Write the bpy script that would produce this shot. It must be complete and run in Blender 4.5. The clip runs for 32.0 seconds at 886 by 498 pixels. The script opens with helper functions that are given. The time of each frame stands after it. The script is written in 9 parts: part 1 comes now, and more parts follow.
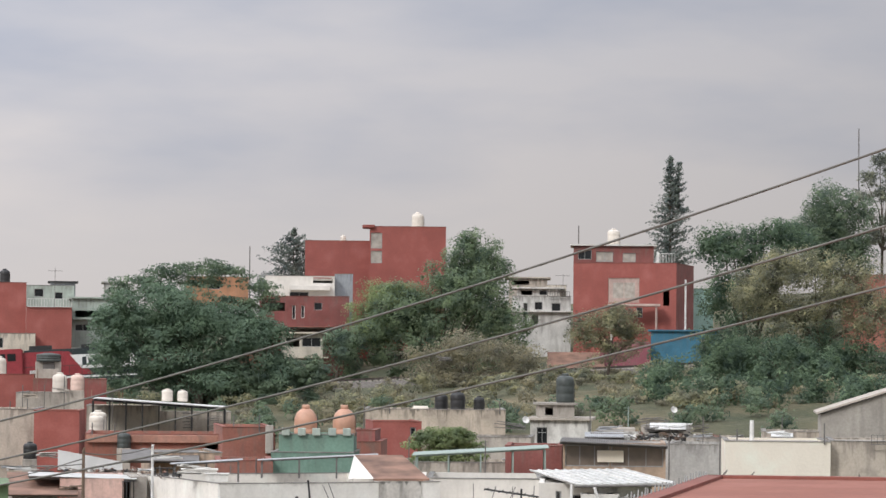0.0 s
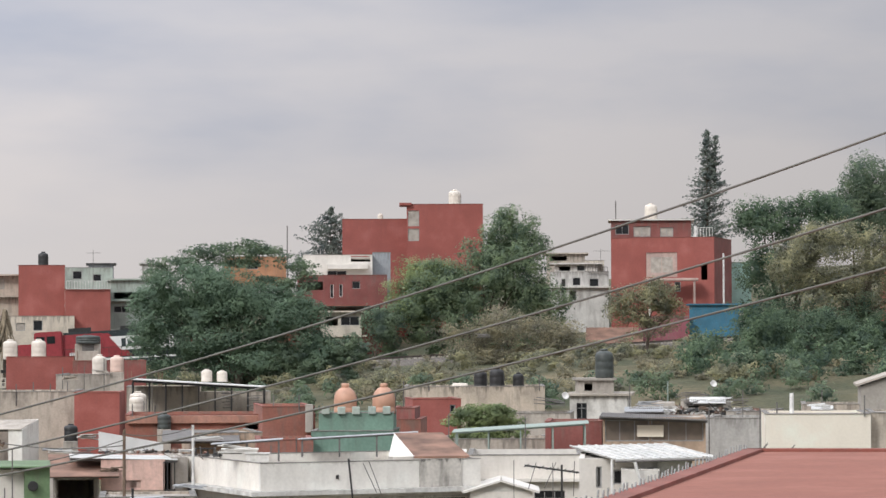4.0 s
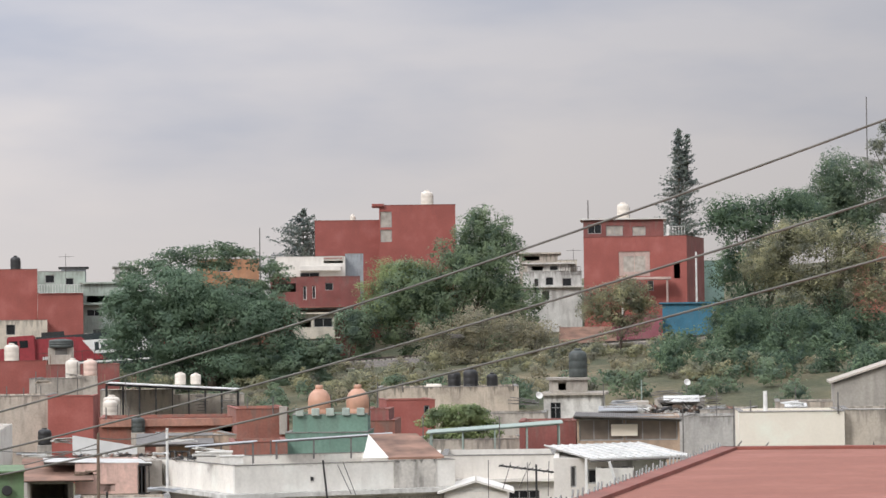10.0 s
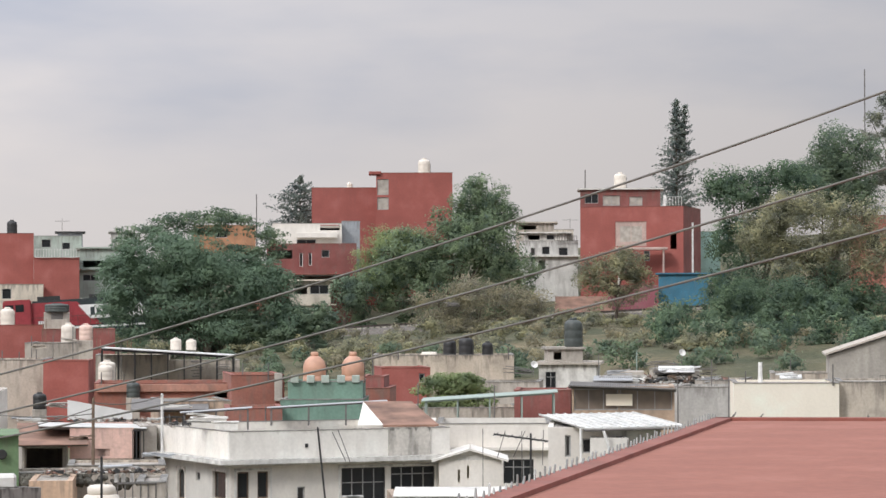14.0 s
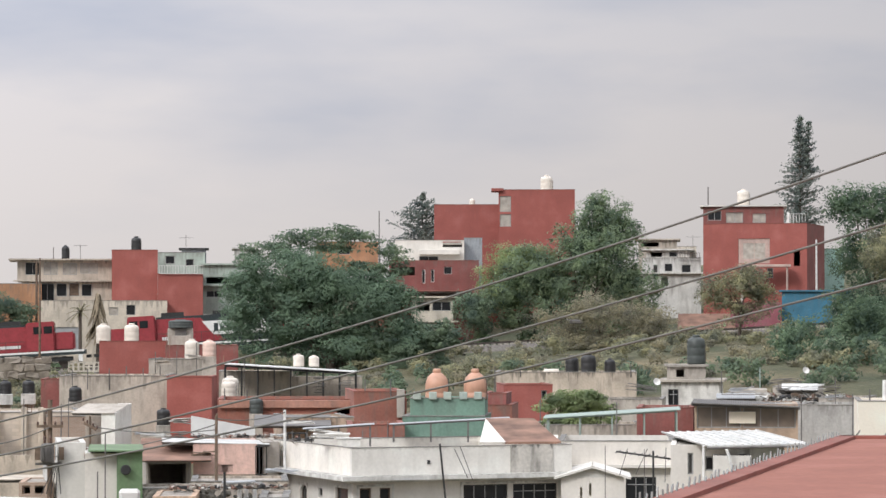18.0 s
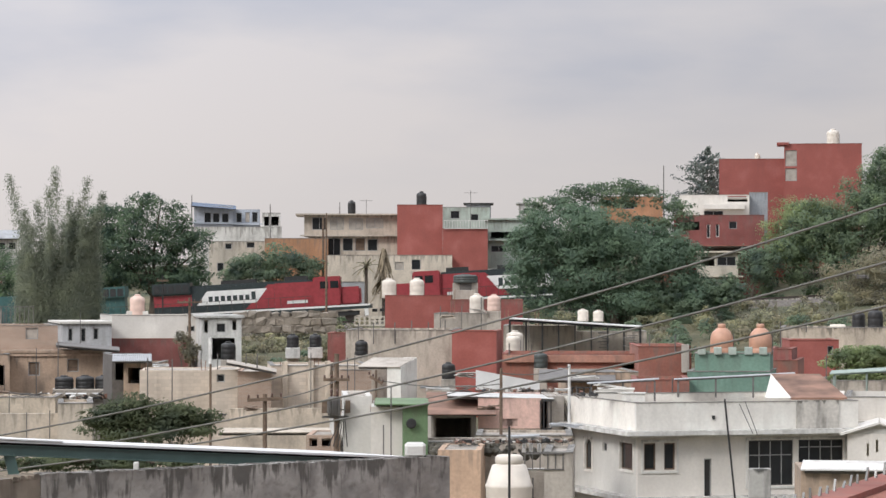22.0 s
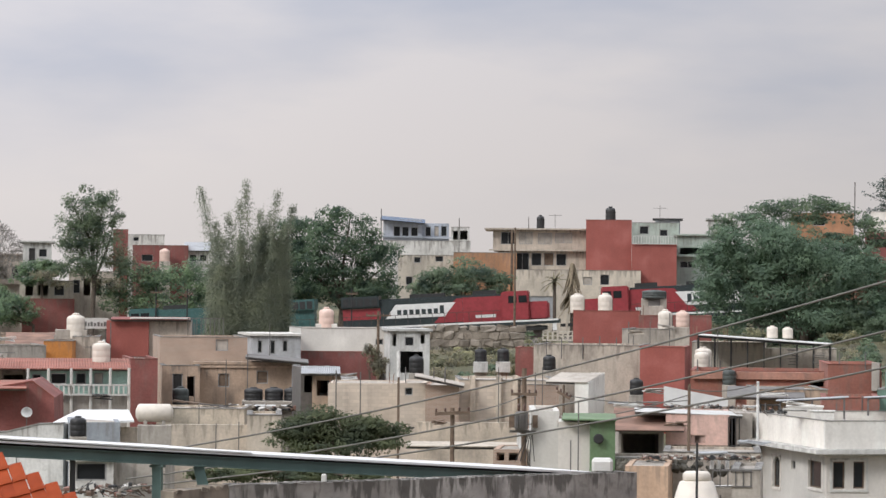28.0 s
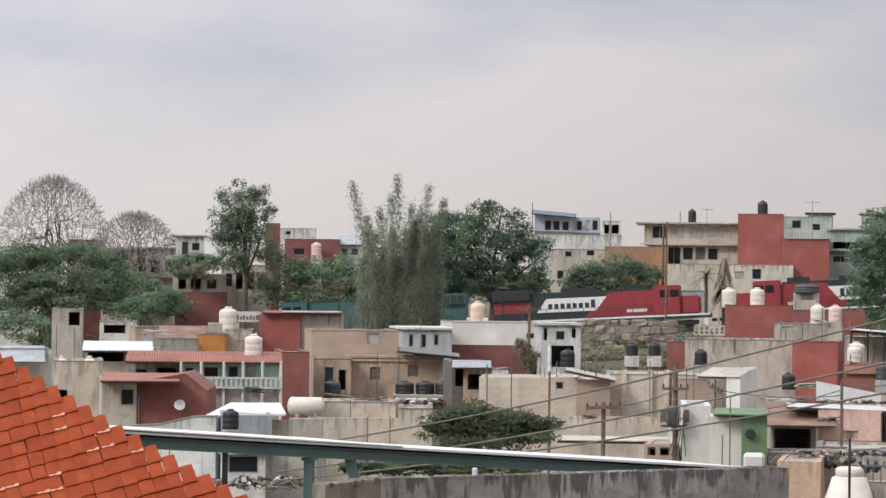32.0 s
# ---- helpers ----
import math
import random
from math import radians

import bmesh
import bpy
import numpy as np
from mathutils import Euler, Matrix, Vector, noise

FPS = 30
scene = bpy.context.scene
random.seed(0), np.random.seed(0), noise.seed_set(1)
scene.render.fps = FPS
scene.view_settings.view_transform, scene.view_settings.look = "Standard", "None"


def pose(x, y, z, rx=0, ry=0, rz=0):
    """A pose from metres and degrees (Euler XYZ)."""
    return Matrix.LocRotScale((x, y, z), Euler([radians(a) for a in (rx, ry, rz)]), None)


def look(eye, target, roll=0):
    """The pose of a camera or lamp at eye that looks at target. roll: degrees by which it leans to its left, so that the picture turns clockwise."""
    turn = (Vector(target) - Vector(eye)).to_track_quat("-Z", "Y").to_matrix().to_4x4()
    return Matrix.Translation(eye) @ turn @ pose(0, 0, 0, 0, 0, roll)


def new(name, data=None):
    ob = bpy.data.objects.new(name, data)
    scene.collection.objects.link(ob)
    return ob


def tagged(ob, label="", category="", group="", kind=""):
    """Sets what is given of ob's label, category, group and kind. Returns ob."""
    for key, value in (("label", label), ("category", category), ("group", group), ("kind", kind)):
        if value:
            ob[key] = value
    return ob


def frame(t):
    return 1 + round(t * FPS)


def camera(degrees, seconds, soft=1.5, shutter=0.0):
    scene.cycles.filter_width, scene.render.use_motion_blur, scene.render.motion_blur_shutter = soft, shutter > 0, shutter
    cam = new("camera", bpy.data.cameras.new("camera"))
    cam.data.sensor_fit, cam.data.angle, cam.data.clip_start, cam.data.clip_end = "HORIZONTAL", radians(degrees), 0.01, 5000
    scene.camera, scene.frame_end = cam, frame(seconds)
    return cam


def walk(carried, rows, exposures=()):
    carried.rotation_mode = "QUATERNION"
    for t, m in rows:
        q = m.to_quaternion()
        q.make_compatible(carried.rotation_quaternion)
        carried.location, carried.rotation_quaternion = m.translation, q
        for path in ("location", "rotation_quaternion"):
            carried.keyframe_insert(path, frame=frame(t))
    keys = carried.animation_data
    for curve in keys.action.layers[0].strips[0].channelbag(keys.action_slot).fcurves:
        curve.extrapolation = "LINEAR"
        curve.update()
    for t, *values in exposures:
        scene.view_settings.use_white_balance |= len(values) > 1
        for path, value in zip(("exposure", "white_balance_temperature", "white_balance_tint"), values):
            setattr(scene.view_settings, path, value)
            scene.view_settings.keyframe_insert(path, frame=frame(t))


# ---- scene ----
cam = camera(17.00, 32.0, soft=1.5)
EYE = (0.0, 0.0, 14.0)
# seconds, and the turn of the camera: tilt from straight down, lean, heading
ROWS = [
    (0.0, 92.183, -0.528, -0.029),
    (0.5, 92.256, -0.423, 0.112),
    (1.0, 92.361, -0.329, 0.196),
    (1.5, 92.423, -0.233, 0.215),
    (2.0, 92.477, -0.034, 0.519),
    (2.5, 92.403, -0.028, 0.680),
    (3.0, 91.992, 0.073, 0.789),
    (3.5, 91.724, 0.185, 0.832),
    (5.5, 91.887, 0.261, 0.052),
    (6.0, 91.942, 0.345, -0.140),
    (6.5, 92.001, 0.519, -0.263),
    (7.0, 91.983, 0.616, -0.238),
    (7.5, 91.947, 1.169, 0.443),
    (8.0, 91.992, 1.161, 0.737),
    (8.5, 91.898, 0.933, 0.724),
    (9.0, 91.818, 0.872, 0.526),
    (9.5, 91.799, 0.706, 0.337),
    (10.0, 91.750, 0.715, 0.205),
    (10.5, 91.661, 0.758, 0.160),
    (11.0, 91.554, 0.751, 0.161),
    (11.5, 91.501, 0.647, 0.127),
    (12.0, 91.438, 0.451, 0.066),
    (12.5, 91.361, 0.419, 0.164),
    (13.0, 91.280, 0.381, 0.331),
    (13.5, 91.136, 0.264, 0.342),
    (15.5, 91.136, -0.031, -0.647),
    (16.0, 91.274, -0.024, 0.459),
    (16.5, 91.378, 0.049, 1.659),
    (17.0, 91.444, 0.050, 2.067),
    (17.5, 91.461, 0.045, 2.339),
    (18.0, 91.465, 0.039, 2.487),
    (18.5, 91.459, -0.107, 2.622),
    (19.0, 91.485, -0.380, 4.008),
    (19.5, 90.988, -0.331, 5.450),
    (20.0, 90.791, -0.117, 5.791),
    (20.5, 90.689, 0.052, 5.917),
    (21.0, 90.575, -0.000, 5.981),
    (21.5, 90.554, 0.017, 6.667),
    (22.0, 90.591, -0.038, 7.978),
    (22.5, 90.645, -0.135, 8.417),
    (23.0, 90.693, -0.146, 8.821),
    (23.5, 90.733, -0.123, 9.085),
    (24.0, 90.768, -0.101, 9.120),
    (24.5, 90.770, -0.184, 9.224),
    (25.0, 90.792, -0.314, 10.231),
    (25.5, 90.908, -0.332, 10.615),
    (26.0, 91.044, -0.380, 11.157),
    (26.5, 91.134, -0.374, 11.778),
    (28.5, 90.700, -0.541, 11.585),
    (29.0, 90.553, -0.586, 11.694),
    (29.5, 90.456, -0.581, 12.495),
    (30.0, 90.467, -0.524, 13.008),
    (30.5, 90.534, -0.525, 13.358),
    (31.0, 90.607, -0.581, 13.875),
    (31.5, 90.683, -0.605, 14.285),
    (32.0, 90.712, -0.620, 14.536),
]
walk(cam, [(t, pose(*EYE, rx, ry, rz)) for t, rx, ry, rz in ROWS],
     [(0, -0.04), (6, 0), (13, 0.06), (16, 0.08), (17, 0.03), (18, 0.1), (19, -0.1), (20, 0.08), (21, 0.06), (23, -0.04), (24, -0.03), (26, -0.12), (29, -0.02), (30, -0.02), (31, -0.08), (32, -0.06)])

# ---------- world and light ----------
def make_world():
    w = bpy.data.worlds.new("overcast")
    w.use_nodes = True
    nt = w.node_tree
    nt.nodes.clear()
    N = nt.nodes.new
    L = nt.links.new
    out, bg = N("ShaderNodeOutputWorld"), N("ShaderNodeBackground")
    sky = N("ShaderNodeTexSky")
    sky.sky_type, sky.sun_disc = "NISHITA", False
    sky.sun_elevation, sky.sun_rotation = radians(36), radians(215)
    tc = N("ShaderNodeTexCoord")
    sep = N("ShaderNodeSeparateXYZ")
    L(tc.outputs["Generated"], sep.inputs[0])
    # cloud deck: pale and rosy near the horizon, grey-blue higher, bright overhead
    ramp = N("ShaderNodeValToRGB")
    cr = ramp.color_ramp
    stops = [(0.0, (0.55, 0.53, 0.51)), (0.50, (0.605, 0.565, 0.555)), (0.525, (0.62, 0.587, 0.597)), (0.555, (0.60, 0.592, 0.635)),
             (0.66, (0.66, 0.667, 0.72)), (0.80, (1.45, 1.47, 1.57)), (1.0, (2.15, 2.2, 2.36))]
    while len(cr.elements) < len(stops):
        cr.elements.new(0.5)
    for e, (p, c) in zip(cr.elements, stops):
        e.position, e.color = p, (*c, 1)
    half = N("ShaderNodeMath")
    half.operation = "MULTIPLY_ADD"
    half.inputs[1].default_value, half.inputs[2].default_value = 0.5, 0.5
    L(sep.outputs["Z"], half.inputs[0])
    L(half.outputs[0], ramp.inputs[0])
    # long flat cloud banks
    mp = N("ShaderNodeMapping")
    mp.inputs["Scale"].default_value = (7.0, 7.0, 24.0)
    mp.inputs["Location"].default_value = (SKY_SHIFT, 1.7, 0.4)
    L(tc.outputs["Generated"], mp.inputs[0])
    nz = N("ShaderNodeTexNoise")
    nz.inputs["Scale"].default_value, nz.inputs["Detail"].default_value, nz.inputs["Roughness"].default_value = 1.0, 5.0, 0.5
    L(mp.outputs[0], nz.inputs["Vector"])
    shade = N("ShaderNodeValToRGB")
    shade.color_ramp.elements[0].position, shade.color_ramp.elements[0].color = 0.33, (0.80, 0.845, 0.925, 1)
    shade.color_ramp.elements[1].position, shade.color_ramp.elements[1].color = 0.60, (1.08, 1.06, 1.04, 1)
    L(nz.outputs["Fac"], shade.inputs[0])
    # banks fade out toward the horizon
    fade = N("ShaderNodeMapRange")
    fade.inputs["From Min"].default_value, fade.inputs["From Max"].default_value = 0.015, 0.075
    L(sep.outputs["Z"], fade.inputs["Value"])
    mul = N("ShaderNodeMix")
    mul.data_type, mul.blend_type = "RGBA", "MULTIPLY"
    L(fade.outputs[0], mul.inputs["Factor"])
    L(ramp.outputs[0], mul.inputs["A"])
    L(shade.outputs[0], mul.inputs["B"])
    # a brighter stretch of thin cloud toward the west
    side = N("ShaderNodeMapRange")
    side.inputs["From Min"].default_value, side.inputs["From Max"].default_value = -0.16, 0.46
    side.inputs["To Min"].default_value, side.inputs["To Max"].default_value = 0.80, 1.34
    neg = N("ShaderNodeMath")
    neg.operation = "MULTIPLY"
    neg.inputs[1].default_value = -1
    L(sep.outputs["X"], neg.inputs[0])
    L(neg.outputs[0], side.inputs["Value"])
    lit = N("ShaderNodeVectorMath")
    lit.operation = "SCALE"
    L(mul.outputs["Result"], lit.inputs[0])
    L(side.outputs[0], lit.inputs["Scale"])
    # a little of the clear sky behind the deck
    blue = N("ShaderNodeVectorMath")
    blue.operation = "SCALE"
    blue.inputs["Scale"].default_value = 0.10
    L(sky.outputs[0], blue.inputs[0])
    mix = N("ShaderNodeMix")
    mix.data_type = "RGBA"
    mix.inputs["Factor"].default_value = 0.06
    L(lit.outputs[0], mix.inputs["A"])
    L(blue.outputs[0], mix.inputs["B"])
    L(mix.outputs["Result"], bg.inputs[0])
    bg.inputs[1].default_value = SKY_POWER
    L(bg.outputs[0], out.inputs[0])
    scene.world = w


SKY_POWER, SKY_SHIFT = 1.0, 0.3
make_world()
sun = new("sun", bpy.data.lights.new("sun", "SUN"))
sun.data.energy, sun.data.angle, sun.data.color = 1.75, radians(14), (1.0, 0.975, 0.945)
sun.matrix_world = look((-95, -75, 120), (0, 60, 0))


# ---------- materials ----------
def nodes(name, rough=0.9, metal=0.0):
    m = bpy.data.materials.new(name)
    m.use_nodes = True
    nt = m.node_tree
    p = nt.nodes["Principled BSDF"]
    p.inputs["Roughness"].default_value, p.inputs["Metallic"].default_value = rough, metal
    return m, nt, p


def tex(nt, scale, detail=4.0, stretch=(1, 1, 1), offset=None):
    tc, mp, nz = nt.nodes.new("ShaderNodeTexCoord"), nt.nodes.new("ShaderNodeMapping"), nt.nodes.new("ShaderNodeTexNoise")
    mp.inputs["Scale"].default_value = stretch
    nt.links.new(tc.outputs["Object"], mp.inputs[0])
    if offset:
        info, add = nt.nodes.new("ShaderNodeObjectInfo"), nt.nodes.new("ShaderNodeVectorMath")
        add.operation = "MULTIPLY_ADD"
        add.inputs[1].default_value = (offset,) * 3
        nt.links.new(info.outputs["Random"], add.inputs[0])
        nt.links.new(mp.outputs[0], add.inputs[2])
        nt.links.new(add.outputs[0], nz.inputs["Vector"])
    else:
        nt.links.new(mp.outputs[0], nz.inputs["Vector"])
    nz.inputs["Scale"].default_value, nz.inputs["Detail"].default_value = scale, detail
    return nz.outputs["Fac"]


def ramped(nt, fac, stops):
    r = nt.nodes.new("ShaderNodeValToRGB")
    while len(r.color_ramp.elements) < len(stops):
        r.color_ramp.elements.new(0.5)
    for e, (p, c) in zip(r.color_ramp.elements, stops):
        e.position, e.color = p, (*c, 1)
    nt.links.new(fac, r.inputs[0])
    return r.outputs[0]


def mixed(nt, fac, a, b, mode="MIX"):
    x = nt.nodes.new("ShaderNodeMix")
    x.data_type, x.blend_type = "RGBA", mode
    for sock, v in ((x.inputs["Factor"], fac), (x.inputs["A"], a), (x.inputs["B"], b)):
        if isinstance(v, bpy.types.NodeSocket):
            nt.links.new(v, sock)
        elif isinstance(v, tuple):
            sock.default_value = (*v, 1)
        else:
            sock.default_value = v
    return x.outputs["Result"]


def bumped(nt, p, fac, strength=0.3, dist=0.02):
    b = nt.nodes.new("ShaderNodeBump")
    b.inputs["Strength"].default_value, b.inputs["Distance"].default_value = strength, dist
    nt.links.new(fac, b.inputs["Height"])
    nt.links.new(b.outputs[0], p.inputs["Normal"])


def dim(c, k):
    return tuple(v * k for v in c)


def plaster(name, col, wear=0.5, grime=(0.16, 0.14, 0.12), rough=0.92, mottle=0.8, grain=0.38):
    """Painted render: blotchy fading, flaking patches, rain streaks, fine grain."""
    m, nt, p = nodes(name, rough)
    fade = ramped(nt, tex(nt, 0.55, 6, offset=40.0), [(0.32, dim(col, mottle)), (0.52, col), (0.72, tuple(min(0.85, v * 1.12 + 0.02) for v in col))])
    streak = ramped(nt, tex(nt, 1.0, 7, (1.9, 1.9, 0.42), 30.0), [(0.50, (0, 0, 0)), (0.78, (1, 1, 1))])
    blot = ramped(nt, tex(nt, 0.9, 8, offset=60.0), [(0.58, (0, 0, 0)), (0.74, (0.8, 0.8, 0.8))])
    both = nt.nodes.new("ShaderNodeMath")
    both.operation = "MAXIMUM"
    nt.links.new(streak, both.inputs[0])
    nt.links.new(blot, both.inputs[1])
    # runs of dirt that start at the wall's top edge
    tc, sep, rise, add, most = (nt.nodes.new(k) for k in ("ShaderNodeTexCoord", "ShaderNodeSeparateXYZ", "ShaderNodeMapRange", "ShaderNodeMath", "ShaderNodeMath"))
    nt.links.new(tc.outputs["Generated"], sep.inputs[0])
    nt.links.new(sep.outputs["Z"], rise.inputs["Value"])
    rise.inputs["From Min"].default_value, rise.inputs["From Max"].default_value = 0.76, 1.0
    rise.inputs["To Min"].default_value, rise.inputs["To Max"].default_value = -0.25, 0.05
    nt.links.new(tex(nt, 1.0, 9, (3.6, 3.6, 0.5), 50.0), add.inputs[0])
    nt.links.new(rise.outputs[0], add.inputs[1])
    most.operation = "MAXIMUM"
    nt.links.new(both.outputs[0], most.inputs[0])
    nt.links.new(ramped(nt, add.outputs[0], [(0.47, (0, 0, 0)), (0.60, (1, 1, 1))]), most.inputs[1])
    scale = nt.nodes.new("ShaderNodeMath")
    scale.operation = "MULTIPLY"
    scale.inputs[1].default_value = wear
    nt.links.new(most.outputs[0], scale.inputs[0])
    c = mixed(nt, scale.outputs[0], fade, grime)
    one = nt.nodes.new("ShaderNodeObjectInfo")
    c = mixed(nt, 1.0, c, ramped(nt, one.outputs["Random"], [(0.0, (0.88, 0.9, 0.91)), (1.0, (1.08, 1.06, 1.04))]), "MULTIPLY")
    fine = tex(nt, 7.0, 7)
    c = mixed(nt, grain, c, ramped(nt, fine, [(0.32, (0.70, 0.70, 0.70)), (0.68, (1.15, 1.15, 1.15))]), "MULTIPLY")
    nt.links.new(c, p.inputs["Base Color"])
    bumped(nt, p, fine, 0.4, 0.03)
    return m


def mouldy(name, top):
    """Old cement render: mottled grey, with black drips that run down from its top edge and lichen."""
    m, nt, p = nodes(name, 0.95)
    base = ramped(nt, tex(nt, 1.1, 8), [(0.3, (0.20, 0.185, 0.165)), (0.52, (0.32, 0.305, 0.28)), (0.72, (0.42, 0.405, 0.375))])
    patch = ramped(nt, tex(nt, 3.2, 9), [(0.48, (0, 0, 0)), (0.66, (0.75, 0.75, 0.75))])
    c = mixed(nt, patch, base, (0.17, 0.16, 0.15))
    # drips: narrow runs that start at the top and end at uneven depths
    tc, sep, rise, sub = (nt.nodes.new(k) for k in ("ShaderNodeTexCoord", "ShaderNodeSeparateXYZ", "ShaderNodeMapRange", "ShaderNodeMath"))
    nt.links.new(tc.outputs["Object"], sep.inputs[0])
    nt.links.new(sep.outputs["Z"], rise.inputs["Value"])
    rise.inputs["From Min"].default_value, rise.inputs["From Max"].default_value = top - 0.55, top
    rise.inputs["To Min"].default_value, rise.inputs["To Max"].default_value = -0.14, 0.075
    sub.operation = "ADD"
    blend = nt.nodes.new("ShaderNodeMix")
    blend.inputs["Factor"].default_value = 0.42
    nt.links.new(tex(nt, 1.0, 8, (4.6, 4.6, 2.4)), blend.inputs["A"])
    nt.links.new(tex(nt, 1.0, 8, (24.0, 24.0, 3.0)), blend.inputs["B"])
    nt.links.new(blend.outputs["Result"], sub.inputs[0])
    nt.links.new(rise.outputs[0], sub.inputs[1])
    runs = ramped(nt, sub.outputs[0], [(0.50, (0, 0, 0)), (0.58, (0.85, 0.85, 0.85))])
    c = mixed(nt, runs, c, (0.075, 0.07, 0.062))
    spots = ramped(nt, tex(nt, 9.0, 8), [(0.56, (0, 0, 0)), (0.72, (0.6, 0.6, 0.6))])
    c = mixed(nt, spots, c, (0.13, 0.12, 0.105))
    nt.links.new(c, p.inputs["Base Color"])
    bumped(nt, p, tex(nt, 12.0, 8), 0.6, 0.02)
    return m


def plain(name, col, rough=0.6, metal=0.0, vary=0.25, scale=3.0):
    m, nt, p = nodes(name, rough, metal)
    c = ramped(nt, tex(nt, scale, 5, offset=20.0), [(0.3, dim(col, 1 - vary)), (0.7, tuple(min(0.9, v * (1 + vary * 0.5)) for v in col))])
    nt.links.new(c, p.inputs["Base Color"])
    return m


def block_wall(name, col, mortar, bw=0.4, bh=0.2):
    """Bare hollow-block masonry."""
    m, nt, p = nodes(name, 0.95)
    tc, sp, cb, br = (nt.nodes.new(k) for k in ("ShaderNodeTexCoord", "ShaderNodeSeparateXYZ", "ShaderNodeCombineXYZ", "ShaderNodeTexBrick"))
    add = nt.nodes.new("ShaderNodeMath")
    nt.links.new(tc.outputs["Object"], sp.inputs[0])
    nt.links.new(sp.outputs["X"], add.inputs[0])
    nt.links.new(sp.outputs["Y"], add.inputs[1])
    nt.links.new(add.outputs[0], cb.inputs["X"])
    nt.links.new(sp.outputs["Z"], cb.inputs["Y"])
    nt.links.new(cb.outputs[0], br.inputs["Vector"])
    br.inputs["Color1"].default_value, br.inputs["Color2"].default_value = (*dim(col, 0.9), 1), (*dim(col, 1.08), 1)
    br.inputs["Mortar"].default_value = (*mortar, 1)
    br.inputs["Scale"].default_value, br.inputs["Mortar Size"].default_value = 1.0, 0.014
    br.inputs["Brick Width"].default_value, br.inputs["Row Height"].default_value = bw, bh
    big = ramped(nt, tex(nt, 0.6, 5, offset=30.0), [(0.3, (0.72, 0.72, 0.72)), (0.7, (1.1, 1.1, 1.1))])
    c = mixed(nt, 0.8, br.outputs["Color"], big, "MULTIPLY")
    nt.links.new(c, p.inputs["Base Color"])
    bumped(nt, p, br.outputs["Fac"], -0.4, 0.01)
    return m


def leafy(name, dark, light, rough=0.7, patch=0.34):
    """Foliage whose tone changes from leaf clump to leaf clump, and lets some light through."""
    m, nt, p = nodes(name, rough)
    g = nt.nodes.new("ShaderNodeNewGeometry")
    lo, hi = (tuple(a + (b - a) * k for a, b in zip(dark, light)) for k in (0.22, 0.8))
    c = ramped(nt, g.outputs["Random Per Island"], [(0.0, lo), (1.0, hi)])
    patch += 0.1
    big = ramped(nt, tex(nt, 0.75, 6, offset=25.0), [(0.34, (1 - patch, 1 - patch * 0.9, 1 - patch * 0.76)), (0.68, (1 + patch, 1 + patch * 0.88, 1 + patch * 0.4))])
    c = mixed(nt, 1.0, c, big, "MULTIPLY")
    nt.links.new(c, p.inputs["Base Color"])
    p.inputs["Specular IOR Level"].default_value = 0.3
    tr, sh = nt.nodes.new("ShaderNodeBsdfTranslucent"), nt.nodes.new("ShaderNodeMixShader")
    nt.links.new(c, tr.inputs["Color"])
    sh.inputs[0].default_value = 0.5
    nt.links.new(p.outputs[0], sh.inputs[1])
    nt.links.new(tr.outputs[0], sh.inputs[2])
    nt.links.new(sh.outputs[0], nt.nodes["Material Output"].inputs["Surface"])
    return m


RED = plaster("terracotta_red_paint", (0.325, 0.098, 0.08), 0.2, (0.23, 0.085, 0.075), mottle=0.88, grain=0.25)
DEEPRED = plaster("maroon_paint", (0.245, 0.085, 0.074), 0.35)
BRICKRED = plaster("faded_brick_paint", (0.31, 0.125, 0.092), 0.45)
WHITE = plaster("white_lime_paint", (0.64, 0.615, 0.57), 0.14, (0.36, 0.33, 0.28), mottle=0.94, grain=0.16)
CREAMWHITE = plaster("cream_white_paint", (0.78, 0.745, 0.685), 0.28, (0.34, 0.31, 0.27), mottle=0.92, grain=0.2)
OFFWHITE = plaster("greyed_white_paint", (0.62, 0.61, 0.575), 0.6)
CREAM = plaster("cream_paint", (0.57, 0.515, 0.43), 0.55)
PALE_YELLOW = plaster("pale_yellow_paint", (0.83, 0.75, 0.63), 0.05, (0.55, 0.47, 0.36), mottle=0.97, grain=0.1)
BEIGE = plaster("beige_render", (0.52, 0.455, 0.38), 0.6)
TAN = plaster("tan_render", (0.46, 0.34, 0.25), 0.6)
CONCRETE = plaster("bare_concrete", (0.43, 0.39, 0.34), 0.5, (0.17, 0.15, 0.13))
OLDCONCRETE = plaster("mouldy_concrete", (0.42, 0.41, 0.385), 0.92, (0.05, 0.05, 0.045))
MOULD = mouldy("black_stained_cement", 11.98)
PEELED = plaster("peeling_stained_cement", (0.52, 0.50, 0.46), 0.9, (0.10, 0.095, 0.085), grain=0.5)
BOARDMARKED = plaster("board_marked_concrete", (0.30, 0.255, 0.20), 0.85, (0.12, 0.10, 0.08), grain=0.5)
GREYCOPE = plaster("mould_stained_coping", (0.30, 0.285, 0.26), 0.8, (0.08, 0.075, 0.07))
PALEPINK = plaster("faded_pink_render", (0.52, 0.38, 0.33), 0.2)
PALECEMENT = plaster("pale_grey_cement", (0.47, 0.45, 0.42), 0.6, (0.2, 0.19, 0.17))
BRIGHTORANGE = plaster("bright_orange_paint", (0.56, 0.23, 0.06), 0.25)
ORANGE = plaster("orange_paint", (0.40, 0.215, 0.12), 0.45)
